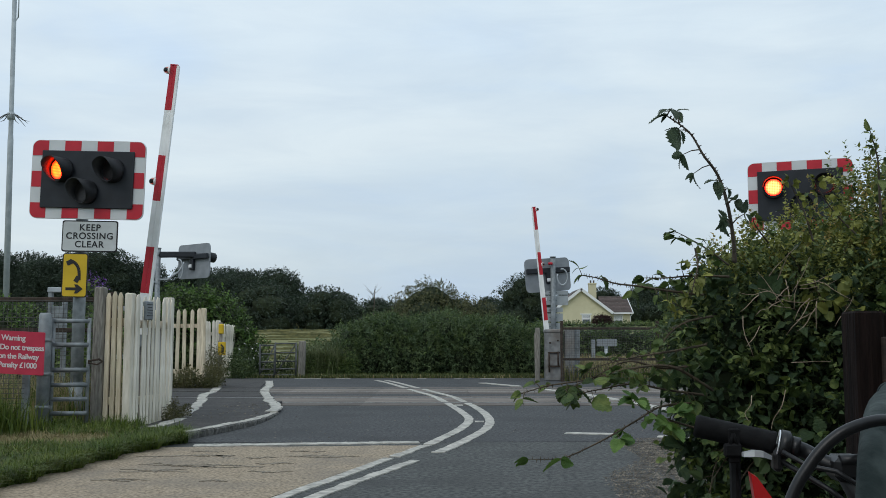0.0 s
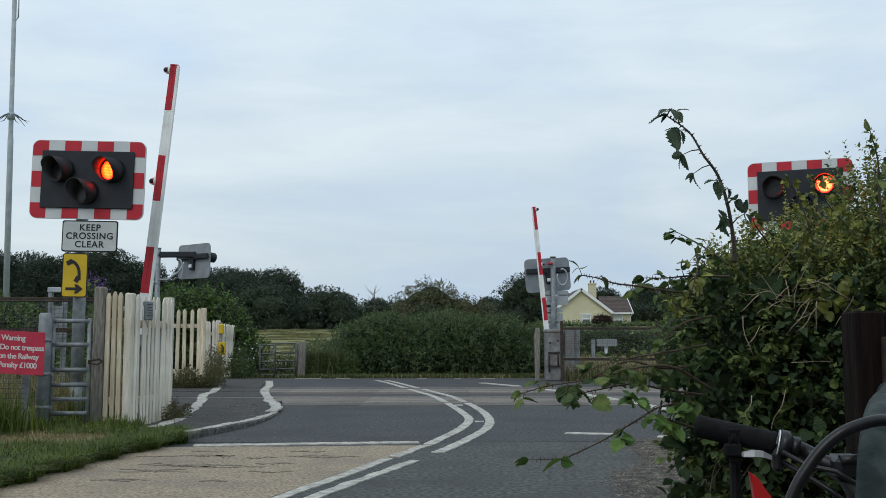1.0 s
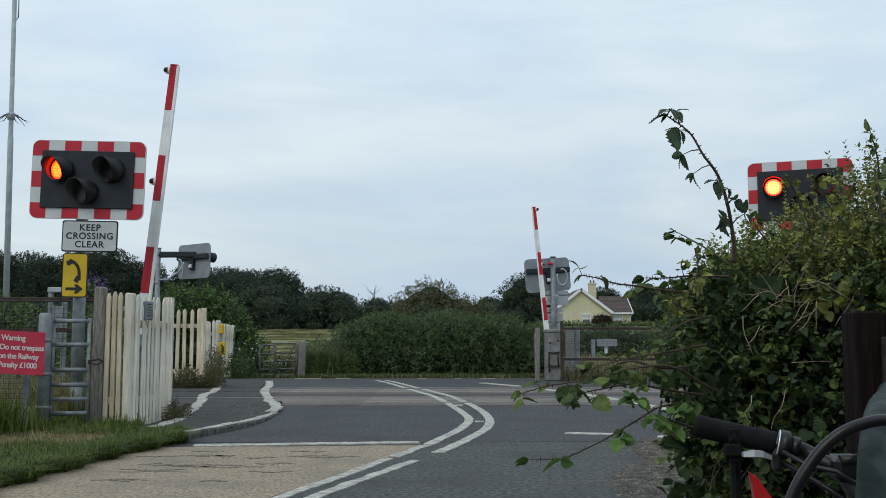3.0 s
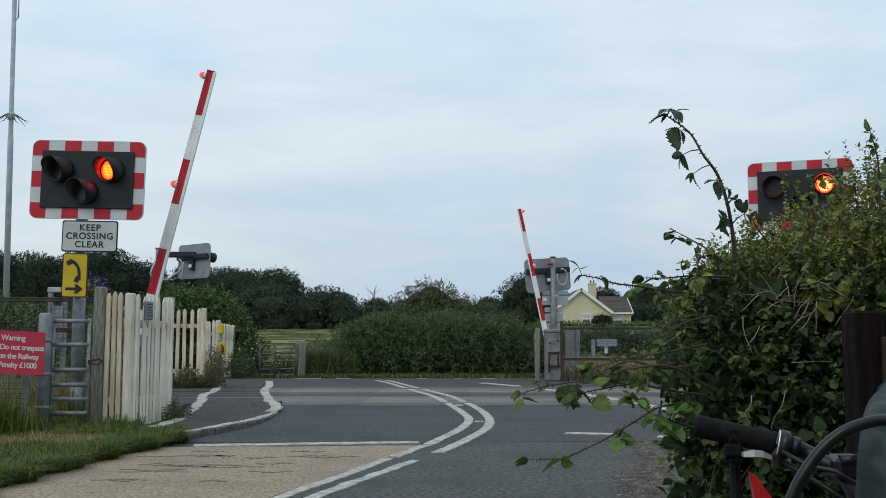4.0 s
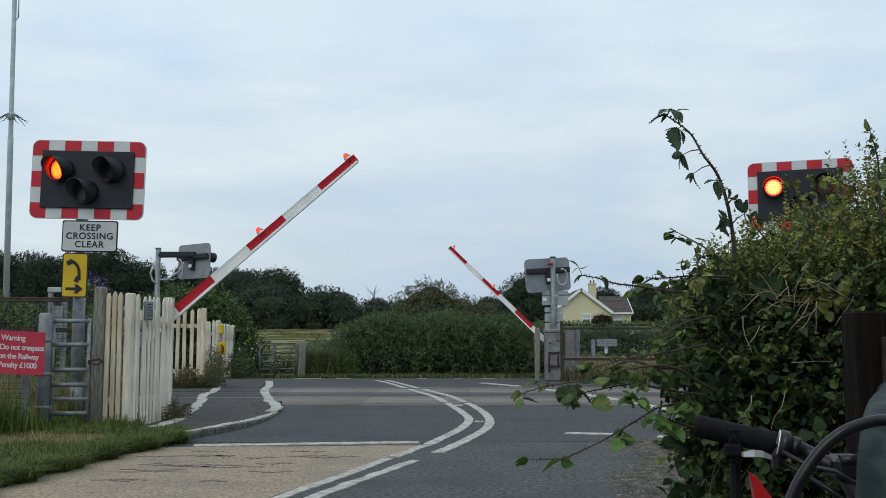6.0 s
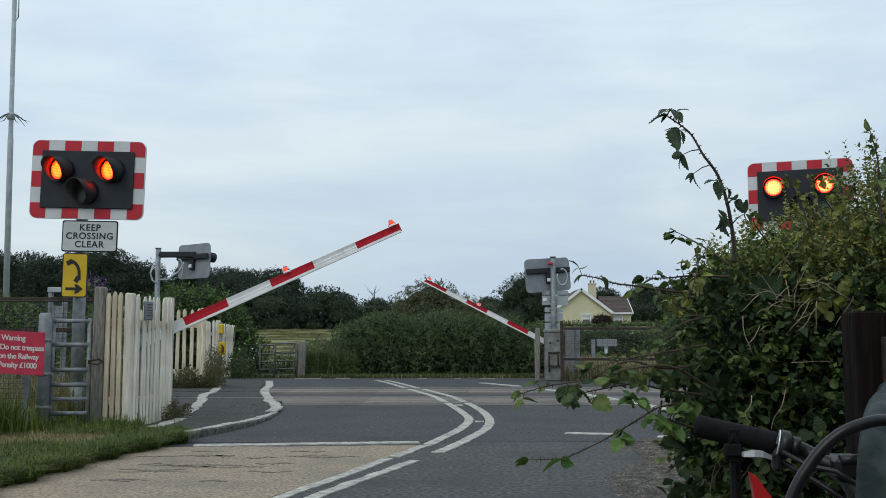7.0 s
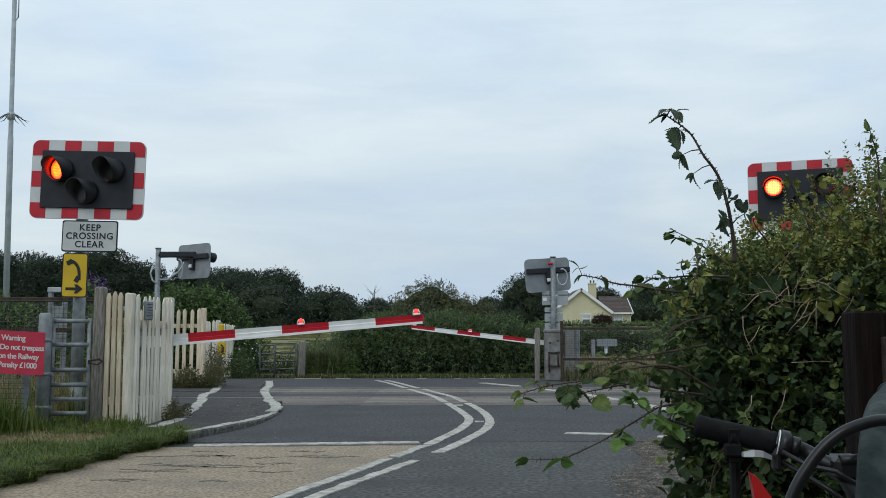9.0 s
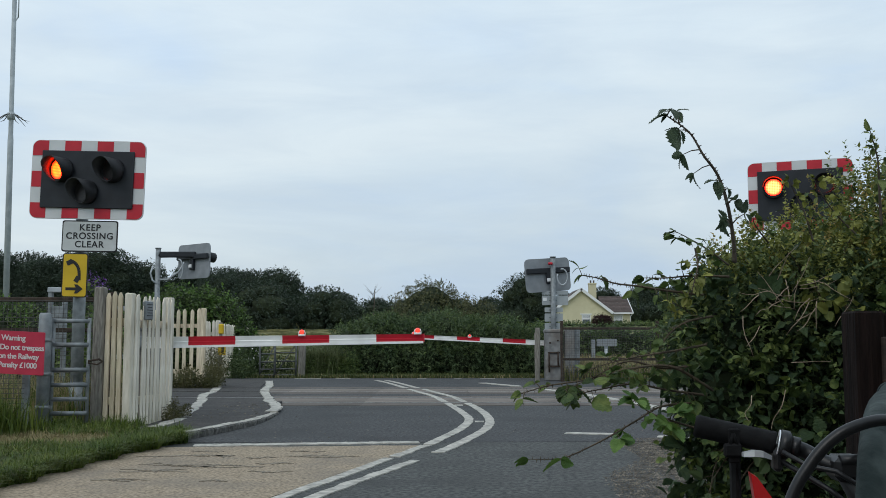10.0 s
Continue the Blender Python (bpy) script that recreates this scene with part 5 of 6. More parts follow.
# ---- hedges, trees and woods ----
def hedge(name, line, n, size, material, label, seed, rough=0.16, core=0.8, kind="", category="hedge", step=0.6, low=0.0, tops=None):
    """A hedge along line: points (x, y, height, half depth)."""
    rng = random.Random(seed)
    blobs = []
    for (x0, y0, h0, d0), (x1, y1, h1, d1) in zip(line, line[1:]):
        L = math.hypot(x1 - x0, y1 - y0)
        k = max(1, round(L / step))
        for i in range(k):
            t = (i + 0.5) / k
            x, y, h, d = x0 + (x1 - x0) * t, y0 + (y1 - y0) * t, h0 + (h1 - h0) * t, d0 + (d1 - d0) * t
            h *= rng.uniform(0.9, 1.06)
            g = land(x, y)
            blobs.append(((x + rng.uniform(-0.1, 0.1) * step, y + rng.uniform(-0.2, 0.2), g + h * 0.32), (step * rng.uniform(0.8, 1.1), d, h * 0.52)))
            blobs.append(((x + rng.uniform(-0.3, 0.3) * step, y + rng.uniform(-0.2, 0.2) + 0.1, g + h * 0.68), (step * rng.uniform(0.7, 1.1), d * 0.9, h * 0.33)))
    t = thing(name, pose(0, 0, 0), label, category, kind=kind)
    r = np.random.default_rng(seed)
    P, N = shell(blobs, n // 6, r, depth=0.22, lumps=rough * 1.3)
    sprigs("foliage", P, N, size * 2.6, size, 6, material, r, 0, t)
    inner_mass("shade_core", blobs, 0.8, M["inner"], t, seed)
    bm = bmesh.new()
    for c, rad in blobs[::2]:
        tube(bm, [(c[0], c[1], land(c[0], c[1]) - 0.1), (c[0] + 0.1, c[1], c[2]), (c[0], c[1] + 0.1, c[2] + rad[2] * 0.9)], [0.05, 0.035, 0.01], 5)
    tagged(part("stem_tangle", bm, M["bark"], t), kind="stuff")
    # paler sprigs on upward faces put the hedge's lit top into the leaf colour
    if tops:
        P, N = shell(blobs, tops[0] * 4, r, depth=0.1, lumps=rough)
        keep = N[:, 2] > 0.3 * r.random(len(N)) - 0.05
        sprigs("young_growth", P[keep][:tops[0] // 6], N[keep][:tops[0] // 6], size * 2.6, size * 0.95, 6, tops[1], r, 0, t, lift=0.6)
    return t


hedge("roadside_hedge", [(-4.0, 30.2, 0.8, 0.5), (-3.2, 30.2, 1.3, 0.8), (-2.4, 30.2, 1.68, 1.0), (-1.4, 30.3, 1.8, 1.1), (0.4, 30.3, 1.75, 1.1), (1.9, 30.2, 1.55, 1.0), (3.1, 30.3, 1.4, 0.8)],
      110000, 0.05, M["leaf_hedge"], "dense dark green roadside hedge with brighter tips", 21, rough=0.3, tops=(16000, M["leaf_mid"]))
hedge("far_roadside_hedge", [(3.6, 38, 1.34, 0.7), (6, 38, 1.36, 0.8), (9, 38, 1.4, 0.8), (14, 38, 1.6, 0.9)], 22000, 0.085, M["leaf_hedge"], "clipped green hedge behind rough grass", 22, tops=(6000, M["leaf_mid"]))
hedge("path_bush", [(-9.6, 31.2, 2.0, 1.2), (-8.4, 31, 2.5, 1.3), (-7.2, 31, 2.5, 1.3), (-6.6, 31.0, 2.1, 0.9), (-6.2, 30.8, 1.4, 0.6), (-5.85, 30.5, 0.8, 0.5)], 16000, 0.1, M["leaf_dark"], "tall dark bushes beside a picket fence", 23, category="bush", tops=(4500, M["leaf_bright"]))
hedge("lineside_bush", [(-14, 27, 2.0, 1.0), (-11.5, 27, 1.9, 1.0), (-9.5, 27, 1.5, 0.8)], 9000, 0.1, M["leaf_mid"], "scrubby green bushes behind the mesh fence", 24, category="bush", tops=(2500, M["leaf_bright"]))
hedge("lineside_scrub", [(-15, 18, 1.3, 0.7), (-11, 17.5, 1.25, 0.7), (-8.3, 17.0, 1.1, 0.6)], 7000, 0.08, M["leaf_olive"], "low scrub and dry weeds behind the mesh fence", 25, category="bush")
hedge("field_hedge", [(-90, 150, 3.6, 2.5), (-45, 152, 3.2, 2.5), (-10, 150, 2.6, 2.5), (30, 152, 2.8, 2.5), (80, 150, 3.6, 2.5)], 60000, 0.32, M["leaf_far"], "dark hedge along the top of the field", 26, step=2.2)
hedge("garden_hedge", [(10, 112, 0.3, 0.9), (20, 112, 0.3, 0.9), (28, 112, 0.4, 0.9)], 9000, 0.14, M["leaf_mid"], "low green garden hedge before the bungalow", 27, step=1.2)
hedge("copper_shrub", [(16.7, 107, 1.15, 0.8), (18.1, 107, 1.15, 0.8)], 5000, 0.12, M["leaf_copper"], "rounded dark copper shrub before the bungalow", 28, step=1.0, category="shrub")


def tree(name, x, y, h, w, material, seed, label, n=3500, size=0.4, clear=0.2, lobes=9, group=""):
    rng = random.Random(seed)
    g = land(x, y)
    blobs = []
    for k in range(lobes):
        a = 2.4 * k + rng.uniform(-0.4, 0.4)
        t = (k + 0.5) / lobes
        rr = w * 0.5 * (0.85 * math.sin(math.pi * min(1, 0.25 + 0.72 * t)) ** 0.8)
        z = h * (clear + (0.98 - clear) * t)
        s = w * rng.uniform(0.19, 0.28)
        blobs.append(((rr * 0.72 * math.cos(a), rr * 0.72 * math.sin(a), z - s * 0.55), (s * 1.15, s * 1.15, s * 0.85)))
    t = thing(name, pose(x, y, g, 0, 0, rng.uniform(0, 360)), label, "tree", group)
    limbs("trunk", (0, 0, 0), blobs, w * 0.03, M["bark"], t, seed)
    r = np.random.default_rng(seed)
    P, N = shell(blobs, n // 5, r, depth=0.16, lumps=0.26, freq=2.6)
    sprigs("crown", P, N, size * 2.0, size, 5, material, r, 0, t)
    inner_mass("shade_core", blobs, 0.72, M["inner"], t, seed)
    return t


WOOD = "trees along the skyline"
proto = [tree("broadleaf_tree", -62, 168, 10.5, 11, M["leaf_far"], 31, "dense dark green broadleaf tree on the skyline", 52000, 0.24, 0.05, 15, WOOD),
         tree("broadleaf_tree", -52, 170, 10.0, 12, M["leaf_far"], 32, "dense dark green broadleaf tree on the skyline", 52000, 0.24, 0.05, 16, WOOD),
         tree("broadleaf_tree", -42, 166, 9.5, 9, M["leaf_far"], 33, "dense dark green broadleaf tree on the skyline", 46000, 0.24, 0.05, 14, WOOD)]
rw = random.Random(77)
for x, y, s in ((-84, 172, 1.0), (-77, 168, 1.02), (-71, 172, 0.98), (-66, 165, 1.0), (-57, 164, 1.04), (-48, 172, 0.8), (-37, 167, 0.9), (-33.5, 162, 0.82), (-25.4, 150, 0.86), (-30.5, 156, 0.8), (-34, 150, 0.78), (-31.5, 158, 0.7),
                (-25, 165, 0.55), (-20.5, 170, 0.52), (-17, 168, 0.55), (-11.5, 172, 0.47), (-7, 172, 0.5), (-3, 168, 0.42), (3, 170, 0.5), (8, 172, 0.55), (12, 168, 0.5),
                (27, 165, 0.62), (33, 160, 0.7), (39, 165, 0.75), (46, 160, 0.8), (54, 165, 0.8), (64, 165, 0.85), (76, 168, 0.9), (16, 170, 0.62), (21, 168, 0.6)):
    s *= 1.12 if x < -54 else 0.93 if x < -22 else 0.84
    copy_thing(rw.choice(proto), Matrix.Translation((x, y, land(x, y) - 0.2)) @ Matrix.Rotation(rw.uniform(0, 6.28), 4, "Z") @ Matrix.Diagonal((s * 1.1, s * 1.1, s, 1)))
tree("dark_tree", 6.0, 72, 4.5, 4.2, M["leaf_far"], 41, "dark bushy evergreen tree behind the hedge", 22000, 0.11, 0.02, 13)
tree("olive_tree", -0.5, 46, 3.25, 4.3, M["leaf_olive"], 42, "olive green small tree behind the hedge", 34000, 0.075, 0.0, 14)
tree("olive_tree", 1.4, 47, 2.5, 3.2, M["leaf_olive"], 43, "olive green small tree behind the hedge", 18000, 0.075, 0.0, 10)
tree("olive_tree", -3.0, 44, 1.7, 2.0, M["leaf_olive"], 45, "olive green small tree behind the hedge", 5000, 0.085, 0.0, 8)
tree("field_tree", -12.0, 100, 3.9, 6.0, M["leaf_far"], 44, "dark rounded tree beside the mown field", 8000, 0.22, 0.0, 11)
tree("field_tree", -18.5, 100, 4.6, 7.5, M["leaf_far"], 46, "dark rounded tree beside the mown field", 9000, 0.22, 0.0, 12)


def bare_sapling():
    t = thing("bare_sapling", pose(-2.25, 32, 0), "thin leafless twiggy sapling behind the hedge", "sapling")
    rng = random.Random(4)
    bm = bmesh.new()
    tube(bm, [(0, 0, 0), (0, 0, 1.6), (0.05, 0, 2.75)], [0.03, 0.025, 0.008], 5)
    for k in range(16):
        z = rng.uniform(1.8, 2.6)
        a = rng.uniform(0, 6.28)
        L = rng.uniform(0.12, 0.36)
        tube(bm, [(0, 0, z), (L * 0.5 * math.cos(a), L * 0.5 * math.sin(a), z + L * 0.45), (L * math.cos(a) * 1.1, L * math.sin(a), z + L * 1.0)], [0.007, 0.005, 0.002], 4)
    part("twigs", bm, M["bark"], t)


bare_sapling()


# ---- grass ----
def blades(name, P, h, material, seed, lean=0.45, width=0.006, label="", parent=None):
    rng = np.random.default_rng(seed)
    n = len(P)
    hh = h * rng.uniform(0.45, 1.3, n)
    a = rng.uniform(0, 2 * np.pi, n)
    d = np.stack([np.cos(a), np.sin(a), np.zeros(n)], 1)
    s = np.stack([-np.sin(a), np.cos(a), np.zeros(n)], 1)
    ln = lean * rng.uniform(0.1, 1.3, n)
    up = np.array((0, 0, 1.0))
    w = width * rng.uniform(0.7, 1.4, n)
    mid = P + d * (ln * hh * 0.3)[:, None] + up * (hh * 0.6)[:, None]
    tip = P + d * (ln * hh)[:, None] + up * (hh * (1 - 0.25 * ln))[:, None]
    V = np.stack([P - s * w[:, None], P + s * w[:, None], mid + s * w[:, None] * 0.8, mid - s * w[:, None] * 0.8, tip], 1)
    i = (np.arange(n) * 5)[:, None]
    F = np.concatenate([i + np.array([[0, 1, 2]]), i + np.array([[0, 2, 3]]), i + np.array([[3, 2, 4]])])
    me = bpy.data.meshes.new(name)
    me.from_pydata(V.reshape(-1, 3), [], F.tolist())
    me.materials.append(material)
    ob = new(name, me)
    return tagged(ob, label, "grass", kind="stuff")


def verge_edge(y):
    for (x0, y0), (x1, y1) in zip(LEFT_EDGE, LEFT_EDGE[1:]):
        if y0 <= y < y1:
            return x0 + (x1 - x0) * (y - y0) / (y1 - y0)
    return -2.9


def verge_points(n, seed, x0, y0, y1, near=0.0, clump=0.5):
    rng = np.random.default_rng(seed)
    x = rng.uniform(x0, -2.5, n * 2)
    y = rng.uniform(y0, y1, n * 2)
    e = np.array([verge_edge(v) for v in y]) + 0.05 * np.sin(y * 9) + 0.03 * np.sin(y * 23)
    k = (x < e) & (np.sin(x * 7 + 2 * np.sin(y * 5)) * np.sin(y * 6.1) > -clump + rng.normal(0, 0.5, len(x)))
    k &= ~((y > 10.75) & (x > -3.45))
    P = np.stack([x, y, np.full(len(x), 0.0)], 1)[k][:n]
    return P


VP = verge_points(105000, 1, -6.8, 5.2, 11.6, clump=0.9)
bare = ((VP[:, 0] + 4.0) / 0.75) ** 2 + ((VP[:, 1] - 9.75) / 0.65) ** 2 < 0.75 + 0.4 * np.sin(VP[:, 0] * 7)
blades("verge_grass", VP[~bare], 0.12, M["blade"], 1, 1.5, width=0.0036, label="short green grass verge at the roadside")
blades("verge_dry_grass", np.concatenate([verge_points(17000, 2, -6.8, 5.2, 11.6, clump=0.1), VP[bare][::2]]), 0.1, M["blade_dry"], 2, 1.3, width=0.004, label="dry straw patches in the verge")
blades("tall_grass", verge_points(2600, 3, -6.8, 10.5, 11.7, clump=-0.1), 0.2, M["blade"], 3, 0.8, width=0.0045, label="longer grass at the foot of the fences")
te = np.random.default_rng(31)
ey = te.uniform(5.2, 10.6, 16000)
ex = np.array([verge_edge(v) for v in ey]) + 0.05 * np.sin(ey * 9) + 0.03 * np.sin(ey * 23) + 0.02 - np.abs(te.normal(0, 0.14, 16000))
blades("verge_edge_grass", np.stack([ex, ey, np.zeros(16000)], 1), 0.14, M["blade"], 32, 1.5, width=0.0036, label="longer lush grass hanging over the road edge")
tg = np.random.default_rng(12)
blades("grass_tuft", np.stack([tg.normal(-4.95, 0.28, 2600), tg.normal(10.35, 0.16, 2600), np.zeros(2600)], 1), 0.42, M["blade"], 13, 0.8, width=0.005, label="tall green tuft of grass below the warning sign")
rg = np.random.default_rng(9)
blades("fence_dry_grass", np.stack([rg.uniform(-8, -4.4, 5000), rg.uniform(11.6, 15.5, 5000), np.zeros(5000)], 1), 0.55, M["blade_dry"], 4, 0.5, width=0.006, label="tall dry grass behind the mesh fence")
blades("fence_grass", np.stack([rg.uniform(-8, -4.4, 4000), rg.uniform(11.8, 15.5, 4000), np.zeros(4000)], 1), 0.5, M["blade"], 5, 0.5, width=0.006, label="tall green grass behind the mesh fence")
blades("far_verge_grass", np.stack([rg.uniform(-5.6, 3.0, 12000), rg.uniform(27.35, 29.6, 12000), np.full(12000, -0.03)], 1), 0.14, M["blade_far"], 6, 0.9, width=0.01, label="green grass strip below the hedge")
blades("far_verge_straw", np.stack([rg.uniform(-5.6, 3.0, 350), rg.uniform(27.3, 27.7, 350), np.full(350, -0.03)], 1), 0.14, M["blade_dry"], 7, 0.8, width=0.012, label="straw edge of the far verge")
blades("rough_grass", np.stack([rg.uniform(3.1, 12, 16000), rg.uniform(25.1, 37, 16000), np.full(16000, -0.03)], 1), 0.55, M["blade_dry"], 8, 0.5, width=0.011, label="tall seeding grass behind the wire fence")
blades("rough_green_grass", np.stack([rg.uniform(3.1, 12, 14000), rg.uniform(25.1, 37, 14000), np.full(14000, -0.03)], 1), 0.42, M["blade"], 10, 0.6, width=0.012, label="rough green grass behind the wire fence")
blades("reed_clump", np.stack([rg.normal(-3.55, 0.3, 1500), rg.normal(29.2, 0.22, 1500), np.full(1500, -0.03)], 1), 0.95, M["reed"], 11, 0.9, width=0.009, label="tall pale reed clump beside the field gate")


def mown_swaths():
    """Low windrows of cut hay across the field, broken and slightly bent."""
    rng = random.Random(8)
    bm = bmesh.new()
    y = 42.0
    while y < 148:
        x = -46 + rng.uniform(0, 3)
        while x < 4:
            L = rng.uniform(2.5, 9.0)
            pts = []
            for k in range(5):
                xx = x + L * k / 4
                yy = y + 0.9 * math.sin(xx * 0.09 + y * 0.05) + rng.uniform(-0.12, 0.12) + 0.05 * xx
                pts.append((xx, yy, land(xx, yy) + 0.01))
            w = rng.uniform(0.07, 0.16)
            tube(bm, pts, [0.02, w, w * 0.8, w, 0.02], 5, False)
            x += L + rng.uniform(0.1, 2.0)
        y += rng.uniform(2.2, 3.4) * (1 + (y - 42) / 90)
    tagged(part("mown_swath", bm, M["swath"]), "low windrows of cut hay lying across the field", "hay", kind="stuff")


mown_swaths()


def weeds(name, spots, material, seed, size, n, label, shape=0):
    """Low leafy weeds: one stuff object of small leaf heaps."""
    blobs = [((x, y, z + h * 0.4), (r, r, h * 0.6)) for x, y, z, r, h in spots]
    ob = crown(name, blobs, n, size, material, None, seed, shape, depth=0.7, lumps=0.25)
    return tagged(ob, label, "weeds", kind="stuff")


weeds("path_weeds", [(-6.2 + 0.16 * k, 21.4 + 0.25 * math.sin(k * 2.1), 0, 0.2, 0.36 + 0.14 * math.sin(k * 1.7)) for k in range(9)] + [(-4.95, 21.6, 0, 0.2, 0.7), (-5.1, 22.3, 0, 0.25, 0.9)], M["weed"], 51, 0.034, 15000, "brownish weeds along the path fence")
weeds("fence_weeds", [(-5.6 - 0.05 * k, 27.2 + 0.5 * k, 0, 0.3, 0.55 + 0.3 * math.sin(k * 1.3)) for k in range(8)], M["leaf_dark"], 52, 0.055, 8000, "dark weeds below the far pickets")
weeds("fence_foot_weeds", [(-3.36 + 0.02 * k, 12.2 + 0.22 * k, 0.03, 0.06, 0.2 + 0.08 * math.sin(k * 2)) for k in range(4)], M["weed"], 53, 0.02, 2600, "weeds at the foot of the white pickets")
weeds("gate_weeds", [(-5.6 + 0.2 * k, 29.75 + 0.1 * math.sin(k * 2), 0, 0.2, 0.55 + 0.12 * math.sin(k * 1.9)) for k in range(8)], M["leaf_dark"], 57, 0.06, 3600, "dark weeds behind the field gate")
weeds("hedge_foot_weeds", [(-4.0 + 0.17 * k, 28.9 + 0.15 * math.sin(k * 2.3), 0, 0.24, 0.5 + 0.25 * math.sin(k * 1.4) ** 2) for k in range(9)], M["leaf_mid"], 58, 0.05, 7000, "tangled green weeds at the hedge foot")
weeds("bindweed_flowers", [(-5.35, 28.0, 0.35, 0.3, 0.4), (-5.6, 28.5, 0.5, 0.3, 0.5)], M["petal_white"], 54, 0.06, 40, "small white bindweed flowers")
weeds("buddleia_flowers", [(-6.2, 17.4, 1.95, 0.12, 0.3), (-6.0, 17.4, 1.85, 0.1, 0.26), (-6.35, 17.5, 1.8, 0.1, 0.2)], M["petal_purple"], 55, 0.035, 200, "drooping purple buddleia flower heads")
weeds("buddleia_leaves", [(-6.2, 17.6, 0.4, 0.45, 1.5), (-6.6, 17.6, 0.3, 0.4, 1.3), (-5.8, 17.6, 0.2, 0.4, 1.2)], M["leaf_mid"], 56, 0.11, 1600, "grey green buddleia leaves")


def stones(name, spots, label):
    """Loose chippings and grit: small four-sided stones, joined."""
    V, F = [], []
    rng = np.random.default_rng(len(spots))
    for x, y, z, s in spots:
        i = len(V)
        for k in range(4):
            a = 1.57 * k + rng.uniform(-0.4, 0.4)
            V.append((x + s * math.cos(a), y + s * math.sin(a), z))
        V.append((x + rng.uniform(-0.3, 0.3) * s, y, z + s * rng.uniform(0.4, 0.9)))
        F += [(i + k, i + (k + 1) % 4, i + 4) for k in range(4)]
    me = bpy.data.meshes.new(name)
    me.from_pydata(V, [], F)
    me.materials.append(M["stone"])
    tagged(new(name, me), label, "gravel", kind="stuff")


rs = np.random.default_rng(14)
stones("roadside_grit", [(x, y, 0.006, s) for x, y, s in zip(1.7 + np.abs(rs.normal(0, 0.6, 9000)), rs.uniform(3.5, 9.9, 9000), rs.uniform(0.004, 0.013, 9000))], "loose grey grit along the hedge foot")
gy = rs.uniform(5.2, 10.4, 15000)
gx = 0.35 + 0.27 * (gy - 4.0) + 0.25 * np.sin(gy * 2.3) * 0.4 + np.abs(rs.normal(0, 0.75, 15000)) + 0.15 * rs.random(15000)
stones("verge_chippings", [(x, y, 0.004, c) for x, y, c in zip(gx, gy, rs.uniform(0.003, 0.011, 15000))], "brown chippings and dirt washed along the road edge")
stones("path_grit", [(x, y, 0.045, s) for x, y, s in zip(rs.uniform(-3.3, -2.4, 160), rs.uniform(12.2, 15.8, 160), rs.uniform(0.006, 0.02, 160))], "pale specks of grit on the footpath")
stones("road_grit", [(x, y, 0.003, s) for x, y, s in zip(rs.uniform(-2.3, 4.5, 420), rs.uniform(9.9, 15.4, 420), rs.uniform(0.004, 0.012, 420))], "scattered pale grit on the road")


# ---- the hedge beside the camera ----
def bramble_shoot(points, r, seed, size, every, name, parent, leaf="leaf_mid", stem="stem", thorns=True, first=0.15, spread=1.0, shape=1):
    """An arching stem with thorns and leaves in threes on short stalks."""
    rng = random.Random(seed)
    ln = smooth_line(points, 8)
    bm = bmesh.new()
    n = len(ln)
    tube(bm, ln, [r * (1 - 0.75 * i / n) for i in range(n)], 6)
    P, D = [], []
    run, nxt = 0.0, every * 0.6
    total = sum((b - a).length for a, b in zip(ln, ln[1:]))
    for a, b in zip(ln, ln[1:]):
        run += (b - a).length
        d = (b - a).normalized()
        if thorns:
            for k in range(2):
                w = Vector((rng.gauss(0, 1), rng.gauss(0, 1), rng.gauss(0, 1))).cross(d).normalized()
                tube(bm, [a, a + w * (r + 0.006)], [r * 0.45, 0.0004], 4)
        if run > nxt and run > total * first:
            nxt += every * rng.uniform(0.75, 1.25)
            side = Vector((rng.gauss(0, 1), rng.gauss(0, 0.6), rng.gauss(0.1, 1))).cross(d)
            side.normalize()
            s = size * (1.05 - 0.4 * run / total)
            q = b + (side + d * 0.35) * s * 1.1 * spread + Vector((0, 0, -0.1 * s))
            tube(bm, [b, (b + q) / 2 + Vector((0, 0, 0.12 * s)), q], [r * 0.35, r * 0.3, r * 0.2], 4)
            w = side.cross(d)
            for o in (side, side * 0.35 + d, side * 0.35 - d * 0.9):
                P.append(q)
                D.append(o.normalized())
    for k in range(4):
        P.append(ln[-1])
        D.append((ln[-1] - ln[-3]).normalized())
    part(name, bm, M[stem], parent)
    r2 = np.random.default_rng(seed)
    me = leaf_mesh("spray", np.array([tuple(p) for p in P]), np.array([tuple(p) for p in D]), size, M[leaf], r2, shape, droop=0.25 if shape == 1 else 0.6, jitter=0.25)
    o = tagged(new("leaf_spray", me), kind="stuff")
    o.parent = parent


